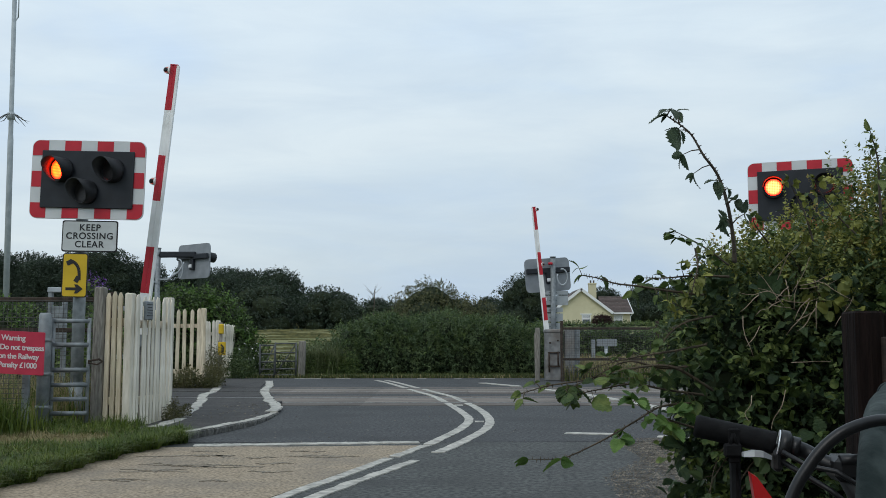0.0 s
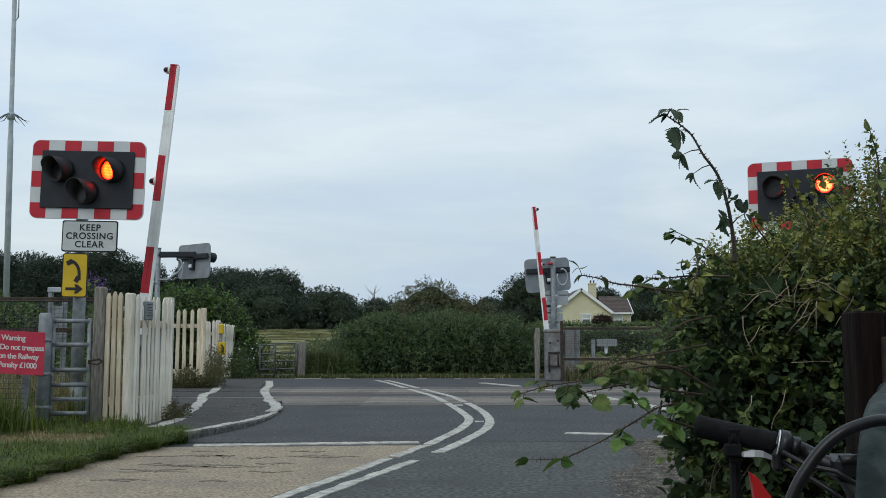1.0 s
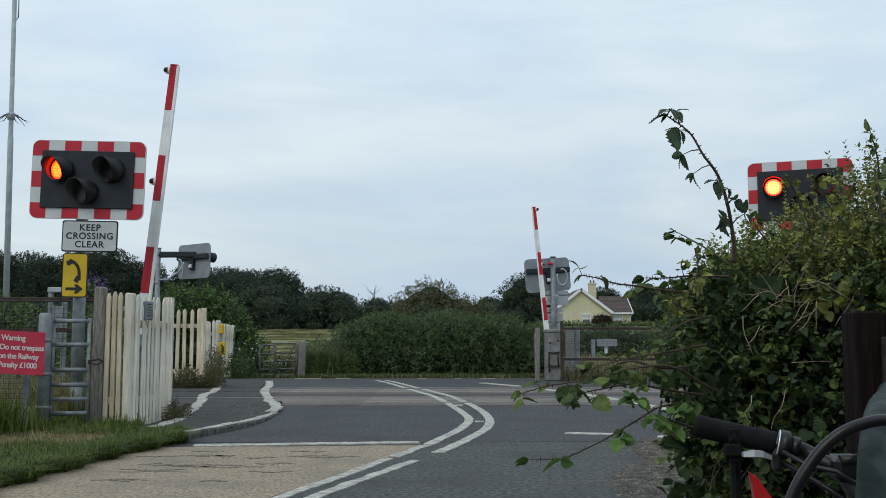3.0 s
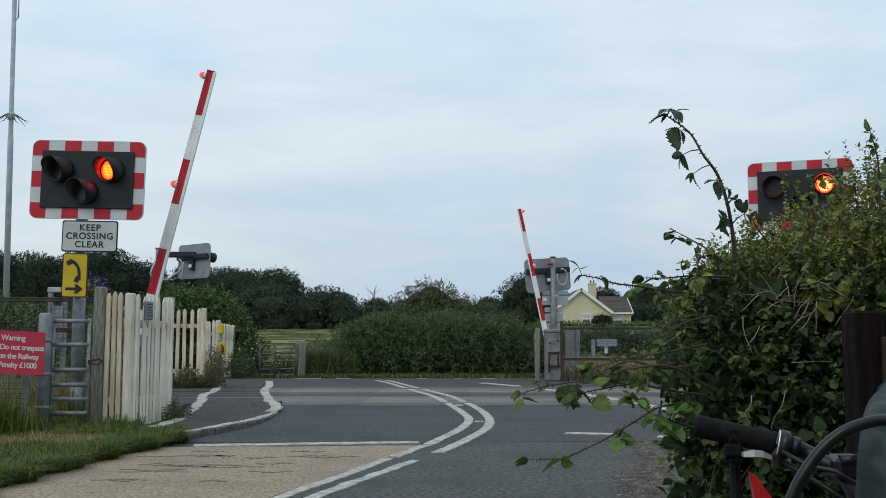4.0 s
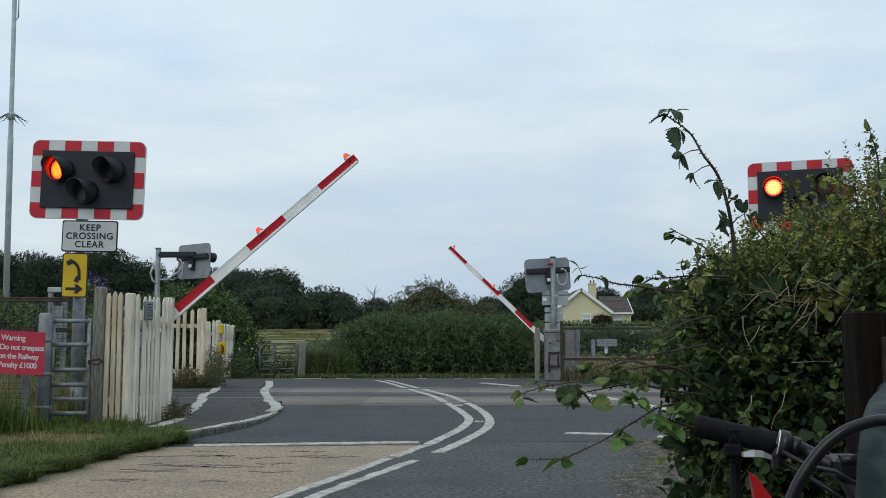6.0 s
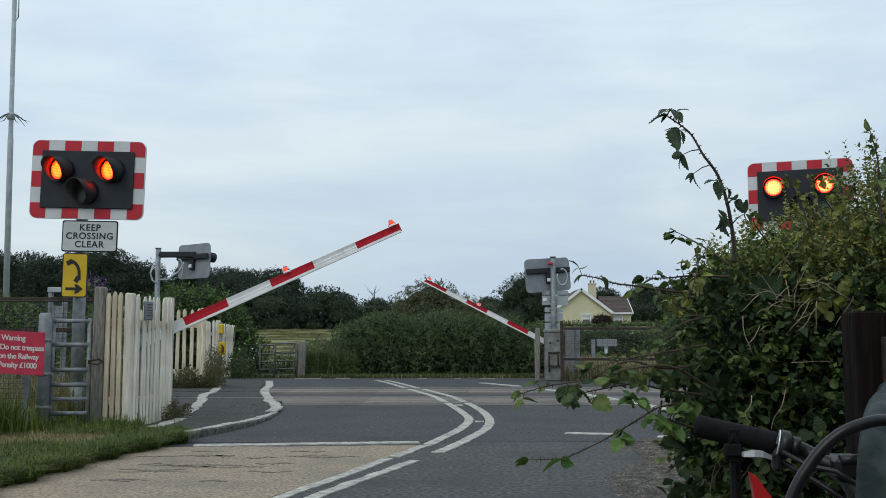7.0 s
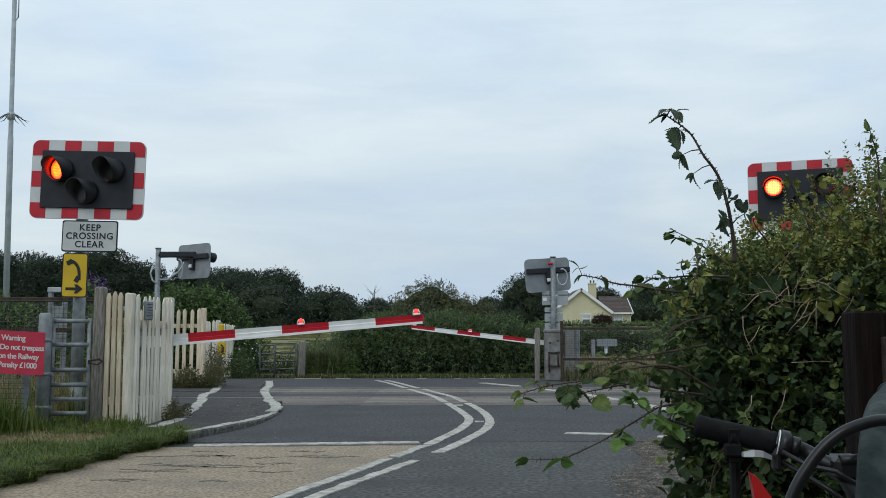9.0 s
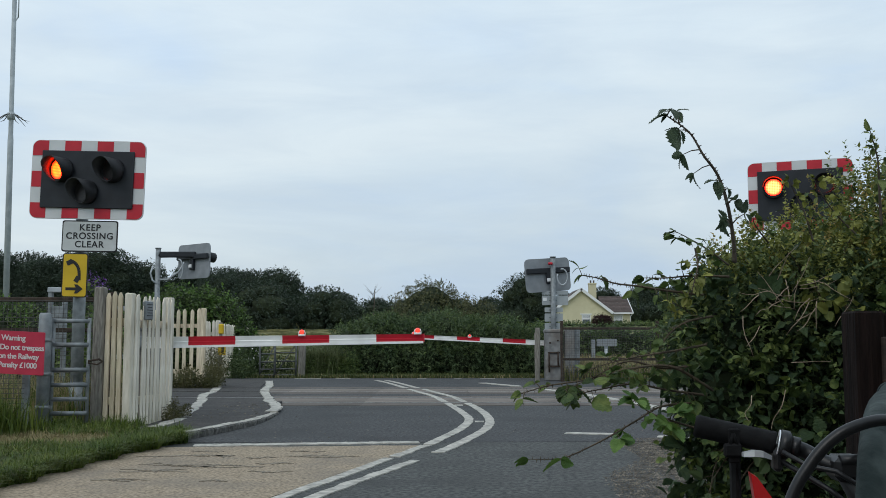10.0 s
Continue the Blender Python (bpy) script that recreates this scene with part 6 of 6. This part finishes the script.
def make_near_hedge():
    h = thing("bramble_hedge", pose(0, 0, 0), "tangled hedge of brambles and small yellowing leaves", "hedge")
    core = [((1.68, 4.25, 0.75), (0.6, 0.55, 0.62)), ((1.5, 4.2, 0.35), (0.43, 0.45, 0.5)), ((1.95, 4.35, 0.95), (0.65, 0.6, 0.5)), ((2.3, 4.4, 0.8), (0.7, 0.7, 0.9)),
            ((1.52, 4.2, 1.1), (0.38, 0.4, 0.31)), ((1.75, 4.3, 0.2), (0.6, 0.5, 0.4)), ((2.1, 4.4, 1.13), (0.48, 0.45, 0.32)), ((2.5, 4.5, 1.3), (0.55, 0.45, 0.38)), ((1.87, 4.35, 1.0), (0.34, 0.4, 0.24)), ((1.22, 4.1, 0.12), (0.2, 0.3, 0.28)), ((1.3, 4.15, 0.98), (0.3, 0.36, 0.33)), ((1.3, 4.2, 0.66), (0.22, 0.3, 0.3)), ((1.13, 4.05, 0.74), (0.19, 0.26, 0.24))]
    r = np.random.default_rng(61)
    inner_mass("shade_core", core, 0.74, M["inner"], h, 61)
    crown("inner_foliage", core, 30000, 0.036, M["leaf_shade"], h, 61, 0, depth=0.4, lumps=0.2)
    # small-leaved growth above, turning yellow towards the top
    P, N = shell(core, 13000, r, depth=0.18, lumps=0.24, freq=3.0)
    up = P[:, 2] > 0.78 + 0.35 * r.random(len(P))
    sprigs("small_foliage", P[up], N[up], 0.075, 0.021, 9, M["leaf_top"], r, 0, h, lift=0.6)
    P, N = shell(core, 12000, r, depth=0.1, lumps=0.24, freq=3.0)
    up = (P[:, 2] > 1.08 + 0.25 * r.random(len(P))) & (N[:, 2] > -0.2)
    o = sprigs("yellowing_foliage", P[up], N[up], 0.085, 0.018, 11, M["leaf_yellow"], r, 0, h, lift=0.8)
    o["label"] = "small yellowing leaves"
    P, N = shell(core, 5000, r, depth=0.05, lumps=0.24, freq=3.0)
    up = (P[:, 2] > 1.2 + 0.2 * r.random(len(P))) & (N[:, 2] > 0.0)
    o = sprigs("rusty_foliage", P[up], N[up], 0.07, 0.016, 8, M["leaf_rust"], r, 0, h, lift=0.9)
    o["label"] = "small rust-tinged leaf tips"
    # brambles lower down, leaves in threes
    P, N = shell(core, 3000, r, depth=0.2, lumps=0.22, freq=3.0)
    k = (P[:, 2] < 1.2) & (N[:, 1] < 0.35)
    sprigs("bramble_foliage", P[k], N[k], 0.06, 0.034, 4, M["leaf_bramble"], r, 1, h, lift=0.2, loose=0.9)
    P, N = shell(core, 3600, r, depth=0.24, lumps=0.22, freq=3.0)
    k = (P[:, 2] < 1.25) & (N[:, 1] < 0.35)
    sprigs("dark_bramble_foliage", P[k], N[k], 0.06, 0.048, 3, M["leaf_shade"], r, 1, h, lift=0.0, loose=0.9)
    # clusters of yellowish leaves, with the hedge's lit patches put into their colour
    P, N = shell(core, 3600, r, depth=0.05, lumps=0.22, freq=3.0)
    k = (P[:, 2] < 1.0) & (N[:, 1] < 0.0) & (np.sin(P[:, 0] * 9 + 1.5 * np.sin(P[:, 2] * 7)) * np.sin(P[:, 2] * 11 + 1) > 0.25)
    o = sprigs("young_foliage", P[k] + N[k] * 0.03, N[k], 0.06, 0.033, 5, M["leaf_lit"], r, 1, h, lift=0.3)
    o["label"] = "bright yellowish bramble leaf clusters, coloured as lit"
    # young sprays standing out of the outline
    rs2 = random.Random(44)
    for k in range(26):
        x = rs2.uniform(1.0, 2.4)
        z = 1.24 + 0.17 * (x - 1.0) + rs2.uniform(-0.1, 0.04)
        if 1.15 < x < 1.55:
            z -= 0.09
        if x < 1.15:
            z = rs2.uniform(0.85, 1.3)
        dx, dz = rs2.uniform(-0.16, 0.06) - (0.1 if x < 1.15 else 0), rs2.uniform(0.08, 0.2) * (0.5 if x < 1.15 else 1)
        y = rs2.uniform(3.85, 4.1)
        bramble_shoot([(x, y, z - 0.06), (x + dx * 0.35, y - 0.03, z + dz * 0.45), (x + dx * 0.75, y - 0.06, z + dz * 0.85), (x + dx, y - 0.08, z + dz)], 0.003, 200 + k, 0.026, 0.028, "shoot", h,
                      rs2.choice(("leaf_top", "leaf_yellow", "leaf_mid")), "stem", False, 0.1, 0.8, 2)
    rng = random.Random(12)
    bm = bmesh.new()
    for k in range(26):
        x, y = rng.uniform(1.2, 2.5), rng.uniform(3.8, 4.7)
        tube(bm, [(x, y, -0.05), (x + rng.uniform(-0.2, 0.2), y + rng.uniform(-0.2, 0.1), 0.6), (x + rng.uniform(-0.35, 0.3), y + rng.uniform(-0.3, 0.2), rng.uniform(1.0, 1.5))], [0.012, 0.009, 0.003], 5)
    tagged(part("stem_tangle", bm, M["bark"], h), kind="stuff")
    bm = bmesh.new()
    for k in range(24):
        x, z, y = rng.gauss(1.25, 0.08), rng.gauss(1.17, 0.05), rng.uniform(3.5, 3.62)
        a = rng.uniform(0, 6.28)
        L = rng.uniform(0.06, 0.16)
        pts = [(x, y, z)]
        for j in range(4):
            a += rng.gauss(0, 0.2)
            pts.append((pts[-1][0] + L / 4 * math.cos(a), y - 0.01 * j, pts[-1][2] + L / 4 * math.sin(a)))
        tube(bm, pts, [0.0018, 0.0016, 0.0014, 0.0011, 0.0006], 4)
    for a, b in (((1.236, 3.6, 0.827), (1.164, 3.55, 0.691)), ((1.259, 3.6, 0.925), (1.363, 3.5, 0.931)), ((1.113, 3.6, 0.807), (1.069, 3.5, 0.724))):
        ln = smooth_line([a, (a[0] * 0.6 + b[0] * 0.4 + 0.004, a[1] - 0.03, a[2] * 0.6 + b[2] * 0.4), (a[0] * 0.25 + b[0] * 0.75 - 0.002, a[1] - 0.03, a[2] * 0.25 + b[2] * 0.75), b], 5)
        tube(bm, ln, [0.0016 - 0.0009 * k / len(ln) for k in range(len(ln))], 5)
    tagged(part("dead_twig", bm, M["dry_stem"], h, "pale dead twigs"), kind="stuff")
    bramble_shoot([(1.11, 3.75, 1.3), (1.097, 3.72, 1.394), (1.067, 3.68, 1.517), (1.025, 3.65, 1.62), (0.966, 3.62, 1.689), (0.911, 3.6, 1.77), (0.822, 3.57, 1.826)], 0.0085, 71, 0.058, 0.06, "shoot", h, "leaf_shoot", "bark", True, 0.2, 1.3, 2)
    bramble_shoot([(1.0, 3.8, 1.18), (0.838, 3.7, 1.19), (0.722, 3.65, 1.204), (0.63, 3.6, 1.211), (0.554, 3.57, 1.23), (0.5, 3.55, 1.237)], 0.005, 72, 0.036, 0.11, "shoot", h, "leaf_bramble", "stem", True, 0.3, 1.2, 2)
    bramble_shoot([(1.101, 3.8, 1.249), (0.957, 3.75, 1.25), (0.839, 3.7, 1.238), (0.754, 3.7, 1.238)], 0.005, 73, 0.034, 0.035, "shoot", h, "leaf_mid", "stem", True, 0.3)
    bramble_shoot([(0.998, 3.7, 0.823), (0.83, 3.6, 0.908), (0.667, 3.5, 0.907), (0.501, 3.45, 0.87), (0.358, 3.4, 0.85), (0.266, 3.4, 0.824)], 0.006, 74, 0.04, 0.062, "shoot", h, "leaf_bramble", "stem", True, 0.1)
    bramble_shoot([(1.0, 3.7, 0.927), (0.809, 3.6, 0.904), (0.648, 3.5, 0.931), (0.52, 3.45, 0.877), (0.416, 3.4, 0.837)], 0.005, 75, 0.042, 0.062, "shoot", h, "leaf_bramble", "stem", True, 0.1)
    bramble_shoot([(0.93, 3.65, 0.78), (0.786, 3.6, 0.767), (0.655, 3.4, 0.732), (0.541, 3.3, 0.685), (0.441, 3.25, 0.645), (0.371, 3.2, 0.629), (0.272, 3.2, 0.627)], 0.0045, 76, 0.046, 0.2, "shoot", h, "leaf_bright", "stem", True, 0.45, 0.9)
    bramble_shoot([(0.926, 3.6, 0.686), (0.802, 3.5, 0.724), (0.703, 3.4, 0.761), (0.637, 3.35, 0.811)], 0.0045, 77, 0.05, 0.045, "shoot", h, "leaf_bright", "stem", True, 0.3)
    bramble_shoot([(1.741, 3.9, 1.458), (1.738, 3.9, 1.617), (1.727, 3.88, 1.727), (1.689, 3.85, 1.83)], 0.006, 78, 0.03, 0.03, "shoot", h, "leaf_top", "bark", False, 0.1, 1.0, 2)
    bramble_shoot([(1.649, 3.9, 1.413), (1.563, 3.9, 1.503), (1.502, 3.88, 1.579), (1.459, 3.85, 1.642)], 0.004, 79, 0.026, 0.03, "shoot", h, "leaf_yellow", "bark", False, 0.1)
    bramble_shoot([(1.469, 3.9, 1.39), (1.439, 3.9, 1.503), (1.397, 3.88, 1.579), (1.361, 3.85, 1.636)], 0.004, 80, 0.026, 0.03, "shoot", h, "leaf_yellow", "bark", False, 0.1)
    bramble_shoot([(1.102, 3.8, 1.293), (1.016, 3.8, 1.358), (0.936, 3.78, 1.4), (0.886, 3.75, 1.419)], 0.004, 81, 0.032, 0.035, "shoot", h, "leaf_mid", "bark", False, 0.1)
    bramble_shoot([(1.29, 3.9, 1.39), (1.24, 3.85, 1.43), (1.21, 3.82, 1.46), (1.2, 3.8, 1.48)], 0.004, 82, 0.03, 0.04, "shoot", h, "leaf_mid", "bark", False, 0.1)
    bramble_shoot([(0.994, 3.75, 0.989), (0.863, 3.65, 0.969), (0.738, 3.55, 0.954), (0.608, 3.5, 0.931), (0.501, 3.45, 0.903)], 0.005, 83, 0.04, 0.062, "shoot", h, "leaf_bramble", "stem", True, 0.1)
    bramble_shoot([(0.976, 3.7, 0.802), (0.807, 3.6, 0.827), (0.666, 3.5, 0.852), (0.539, 3.45, 0.835), (0.435, 3.4, 0.818)], 0.005, 84, 0.04, 0.062, "shoot", h, "leaf_bramble", "stem", True, 0.1)
    bramble_shoot([(1.032, 3.8, 1.097), (0.921, 3.75, 1.074), (0.845, 3.7, 1.031), (0.791, 3.65, 0.969)], 0.005, 85, 0.04, 0.05, "shoot", h, "leaf_bramble", "stem", True, 0.1)
    bramble_shoot([(1.487, 3.8, 1.097), (1.418, 3.7, 1.158), (1.38, 3.65, 1.197), (1.351, 3.6, 1.226)], 0.004, 86, 0.045, 0.02, "shoot", h, "leaf_yellow", "stem", True, 0.05)
    bramble_shoot([(1.552, 3.8, 1.097), (1.516, 3.72, 1.127), (1.484, 3.66, 1.146)], 0.004, 87, 0.045, 0.025, "shoot", h, "leaf_yellow", "stem", True, 0.05)
    bramble_shoot([(0.973, 3.8, 1.358), (0.956, 3.7, 1.285), (0.92, 3.62, 1.217), (0.901, 3.6, 1.154)], 0.004, 88, 0.034, 0.025, "shoot", h, "leaf_yellow", "stem", True, 0.05)
    for k, (x0, z0) in enumerate(((1.02, 0.5), (1.0, 0.42), (1.08, 0.38), (1.15, 0.33), (1.05, 0.3), (1.2, 0.45))):
        bramble_shoot([(x0 + 0.35, 4.0, z0 + 0.25), (x0 + 0.15, 3.85, z0 + 0.2), (x0, 3.75, z0 + 0.05), (x0 - 0.05, 3.7, z0 - 0.15)], 0.004, 90 + k, 0.048, 0.06, "shoot", h, "leaf_dark", "stem", True, 0.15)


make_near_hedge()


# ---- fence, rail and bicycle beside the camera ----
def make_near_fence():
    f = thing("timber_fence", pose(0, 0, 0), "dark brown stained timber fence post with boards", "fence")
    bm = bmesh.new()
    box(bm, (1.108, 2.62, 0.53), (0.075, 0.1, 1.1), 0.006)
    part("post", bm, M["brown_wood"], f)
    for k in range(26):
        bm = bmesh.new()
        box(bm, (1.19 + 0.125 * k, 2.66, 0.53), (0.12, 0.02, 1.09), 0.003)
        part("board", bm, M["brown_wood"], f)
    bm = bmesh.new()
    box(bm, (1.235, 2.55, 0.93), (0.215, 0.02, 0.165), 0.003)
    q = part("plaque", bm, M["plaque"], f, "lighter brown plaque board")
    bm = bmesh.new()
    box(bm, (1.236, 2.534, 0.87), (0.19, 0.008, 0.09), 0.002)
    part("pale_panel", bm, M["pale_panel"], q, "pale grey panel")
    bm = bmesh.new()
    box(bm, (2.75, 2.63, 0.93), (3.25, 0.04, 0.09), 0.004)
    part("rail", bm, M["brown_wood"], f)


def make_handrail():
    r = thing("handrail", pose(0, 0, 0), "worn galvanised steel tube handrail", "handrail")
    bm = bmesh.new()
    pts = [(1.1, 2.45, 0.872), (0.893, 1.98, 0.886), (0.662, 1.48, 0.902), (0.522, 1.17, 0.906), (0.457, 1.03, 0.885), (0.425, 0.965, 0.835), (0.412, 0.945, 0.76), (0.41, 0.945, 0.4), (0.41, 0.945, -0.1)]
    tube(bm, smooth_line(pts, 6), 0.029, 24)
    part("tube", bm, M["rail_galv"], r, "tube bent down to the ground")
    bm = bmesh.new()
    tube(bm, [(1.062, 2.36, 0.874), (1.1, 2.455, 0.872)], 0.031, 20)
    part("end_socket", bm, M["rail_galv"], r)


def make_bicycle():
    b = thing("bicycle", pose(0, 0, 0), "bicycle with black handlebar grip and a red frame", "bicycle")
    g0, g1 = Vector((0.377, 1.5, 0.875)), Vector((0.487, 1.47, 0.852))
    bm = bmesh.new()
    n = 22
    pts = [g0.lerp(g1, k / n) for k in range(n + 1)]
    tube(bm, pts, [0.0145 if k in (0,) else 0.0175 if k < 2 else 0.0163 + 0.0006 * (k % 2) for k in range(n + 1)], 18)
    part("grip", bm, M["rubber"], b, "ribbed black rubber grip")
    d = (g1 - g0).normalized()
    bm = bmesh.new()
    tube(bm, [g1 + d * 0.003, g1 + d * 0.0052], 0.0207, 18)
    part("clamp_ring", bm, M["chrome"], b, "thin silver clamp ring")
    bm = bmesh.new()
    tube(bm, [g1 + d * 0.006, g1 + d * 0.018, g1 + d * 0.022], [0.0215, 0.0215, 0.016], 18)
    tube(bm, [g1 + d * 0.022, g1 + d * 0.034], 0.0155, 18)
    part("shifter", bm, M["black_tube"], b)
    bm = bmesh.new()
    bar = smooth_line([tuple(g1 + d * 0.03), (0.531, 1.46, 0.839), (0.56, 1.44, 0.822), (0.6, 1.43, 0.817), (0.667, 1.42, 0.812)], 6)
    tube(bm, bar, 0.0115, 14)
    part("handlebar", bm, M["black_tube"], b)
    bm = bmesh.new()
    c = Vector((0.575, 1.435, 0.821))
    box(bm, c, (0.045, 0.05, 0.036), 0.008)
    tube(bm, [c + Vector((-0.016, -0.02, 0.012)), c + Vector((0.016, -0.02, 0.014))], 0.008, 10)
    part("stem", bm, M["black_tube"], b)
    bm = bmesh.new()
    lv = [Vector(p) for p in ((0.435, 1.45, 0.837), (0.447, 1.44, 0.84), (0.46, 1.44, 0.839), (0.475, 1.45, 0.833))]
    for a, e, w0, w1 in zip(lv, lv[1:], (0.003, 0.0045, 0.0045), (0.0045, 0.0045, 0.003)):
        q = [a + Vector((0, 0, w0)), a - Vector((0, 0, w0)), e - Vector((0, 0, w1)), e + Vector((0, 0, w1))]
        A, B = [bm.verts.new(v) for v in q], [bm.verts.new(v + Vector((0, 0.012, 0))) for v in q]
        bm.faces.new(A)
        bm.faces.new(B[::-1])
        for k in range(4):
            bm.faces.new((A[k], B[k], B[(k + 1) % 4], A[(k + 1) % 4]))
    part("brake_lever", bm, M["chrome"], b, "polished alloy lever")
    bm = bmesh.new()
    box(bm, (0.487, 1.465, 0.832), (0.014, 0.022, 0.04), 0.005)
    tube(bm, [(0.49, 1.46, 0.828), (0.515, 1.44, 0.812), (0.547, 1.42, 0.791), (0.569, 1.4, 0.77)], 0.004, 8)
    tube(bm, [(0.487, 1.44, 0.843), (0.516, 1.42, 0.825), (0.548, 1.4, 0.82), (0.585, 1.38, 0.794)], 0.0035, 8)
    part("brake_clamp", bm, M["black_tube"], b)
    # strap and case hung from the grip
    bm = bmesh.new()
    box(bm, (0.427, 1.47, 0.848), (0.017, 0.006, 0.05), 0.002)
    box(bm, (0.424, 1.468, 0.842), (0.026, 0.012, 0.02), 0.003)
    for o in (-4, 4):
        tube(bm, [(0.425, 1.468, 0.866)[:1] + (1.468, 0.866), ((0.425, 1.468, 0.866)[0] + o * 0.0012, 1.466, 0.85)], 0.003, 6)
    part("strap", bm, M["rubber"], b, "black buckle strap")
    bm = bmesh.new()
    box(bm, (0.436, 1.5, 0.79), (0.014, 0.02, 0.09), 0.005)
    part("lamp_mount", bm, M["rubber"], b)
    bm = bmesh.new()
    q = [Vector(p) for p in ((0.435, 1.42, 0.814), (0.444, 1.42, 0.809), (0.465, 1.42, 0.779), (0.485, 1.42, 0.727), (0.449, 1.42, 0.727), (0.44, 1.42, 0.774))]
    A, B = [bm.verts.new(v) for v in q], [bm.verts.new(v + Vector((0.005, 0.03, 0))) for v in q]
    bm.faces.new(A)
    bm.faces.new(B[::-1])
    for k in range(len(A)):
        bm.faces.new((A[k], B[k], B[(k + 1) % len(A)], A[(k + 1) % len(A)]))
    part("frame_head", bm, M["bike_red"], b, "glossy red frame head")
    bm = bmesh.new()
    tube(bm, smooth_line([(0.284, 0.86, 0.83), (0.297, 0.86, 0.866), (0.309, 0.86, 0.888), (0.329, 0.86, 0.912), (0.353, 0.86, 0.927), (0.389, 0.87, 0.932), (0.435, 0.9, 0.917), (0.492, 1.0, 0.863)], 8), 0.0052, 16)
    part("cable_loop", bm, M["black_tube"], b, "thick black sheathed cable loop")
    # fork and wheel under the bar, down to the ground
    bm = bmesh.new()
    tube(bm, [tuple(c), (0.64, 1.45, 0.7), (0.66, 1.47, 0.5)], 0.018, 10)
    for s in (-0.05, 0.05):
        tube(bm, [(0.66, 1.47, 0.5), (0.68, 1.47 + s, 0.45), (0.74, 1.47 + s, 0.34)], 0.013, 8)
    part("fork", bm, M["black_tube"], b)
    bm = bmesh.new()
    tube(bm, [(0.74 + 0.325 * math.cos(a), 1.47, 0.34 + 0.325 * math.sin(a)) for a in (2 * math.pi * k / 40 for k in range(41))], 0.02, 8, False)
    part("tyre", bm, M["rubber"], b)


make_near_fence()
make_handrail()
make_bicycle()


# ---- an unseen plain wall, added behind the camera to block sky light ----
bm = bmesh.new()
box(bm, (3.6, -1.0, 1.2), (8.4, 0.22, 2.6), 0.01)
tagged(part("sky_block_wall", bm, M["grey_wood"]), "unseen plain weathered timber wall added behind the viewpoint to block sky light", "wall", kind="structure")


# ---- what moves ----
TO_RIGHT = (0.05, 0.83, 1.6, 2.37, 3.15, 3.92, 4.68, 5.43, 6.22, 7.0, 7.78, 8.56, 9.33)
TO_LEFT = (0.42, 1.2, 2.0, 2.75, 3.53, 4.29, 5.1, 5.81, 6.6, 7.34, 8.15, 8.92, 9.71)


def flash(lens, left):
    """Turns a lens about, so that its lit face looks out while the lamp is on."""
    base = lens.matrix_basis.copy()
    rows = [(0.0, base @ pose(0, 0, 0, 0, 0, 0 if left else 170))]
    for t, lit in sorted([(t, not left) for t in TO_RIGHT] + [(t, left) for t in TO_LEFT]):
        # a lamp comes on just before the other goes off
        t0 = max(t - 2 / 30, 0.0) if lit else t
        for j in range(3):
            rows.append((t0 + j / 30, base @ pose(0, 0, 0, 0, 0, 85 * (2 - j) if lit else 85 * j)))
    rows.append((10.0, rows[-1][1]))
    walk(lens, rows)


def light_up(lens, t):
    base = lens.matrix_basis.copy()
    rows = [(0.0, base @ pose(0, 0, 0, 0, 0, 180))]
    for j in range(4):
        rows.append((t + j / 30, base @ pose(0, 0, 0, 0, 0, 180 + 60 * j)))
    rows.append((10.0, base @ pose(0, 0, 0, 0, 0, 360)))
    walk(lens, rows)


def motions():
    near = [(0.0, 84.3), (3.15, 84.3), (3.5, 83.0), (3.8, 79.6), (4.0, 76.6), (4.5, 67.6), (5.0, 58.3), (5.5, 49.5), (6.25, 36.5), (7.0, 24.0), (7.5, 15.4),
            (7.85, 9.8), (8.0, 8.6), (8.5, 6.8), (9.0, 4.8), (9.5, 2.9), (10.0, 0.85)]
    far = [(0.0, 84.5), (3.15, 84.5), (3.5, 83.6), (3.8, 81.0), (4.0, 78.3), (4.5, 69.7), (5.0, 60.9), (5.5, 52.9), (6.25, 39.5), (7.0, 26.9), (7.5, 18.0),
           (7.85, 11.8), (8.0, 10.6), (8.5, 8.6), (9.0, 6.7), (9.5, 4.6), (10.0, 2.7)]
    walk(BOOM_A, [(t, pose(0, 0, 0, 0, -a, 0)) for t, a in near])
    walk(BOOM_B, [(t, pose(0, 0, 0, 0, a, 0)) for t, a in far])
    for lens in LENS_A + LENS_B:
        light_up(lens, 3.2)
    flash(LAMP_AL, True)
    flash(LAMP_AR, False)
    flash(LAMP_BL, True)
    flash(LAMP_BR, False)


motions()
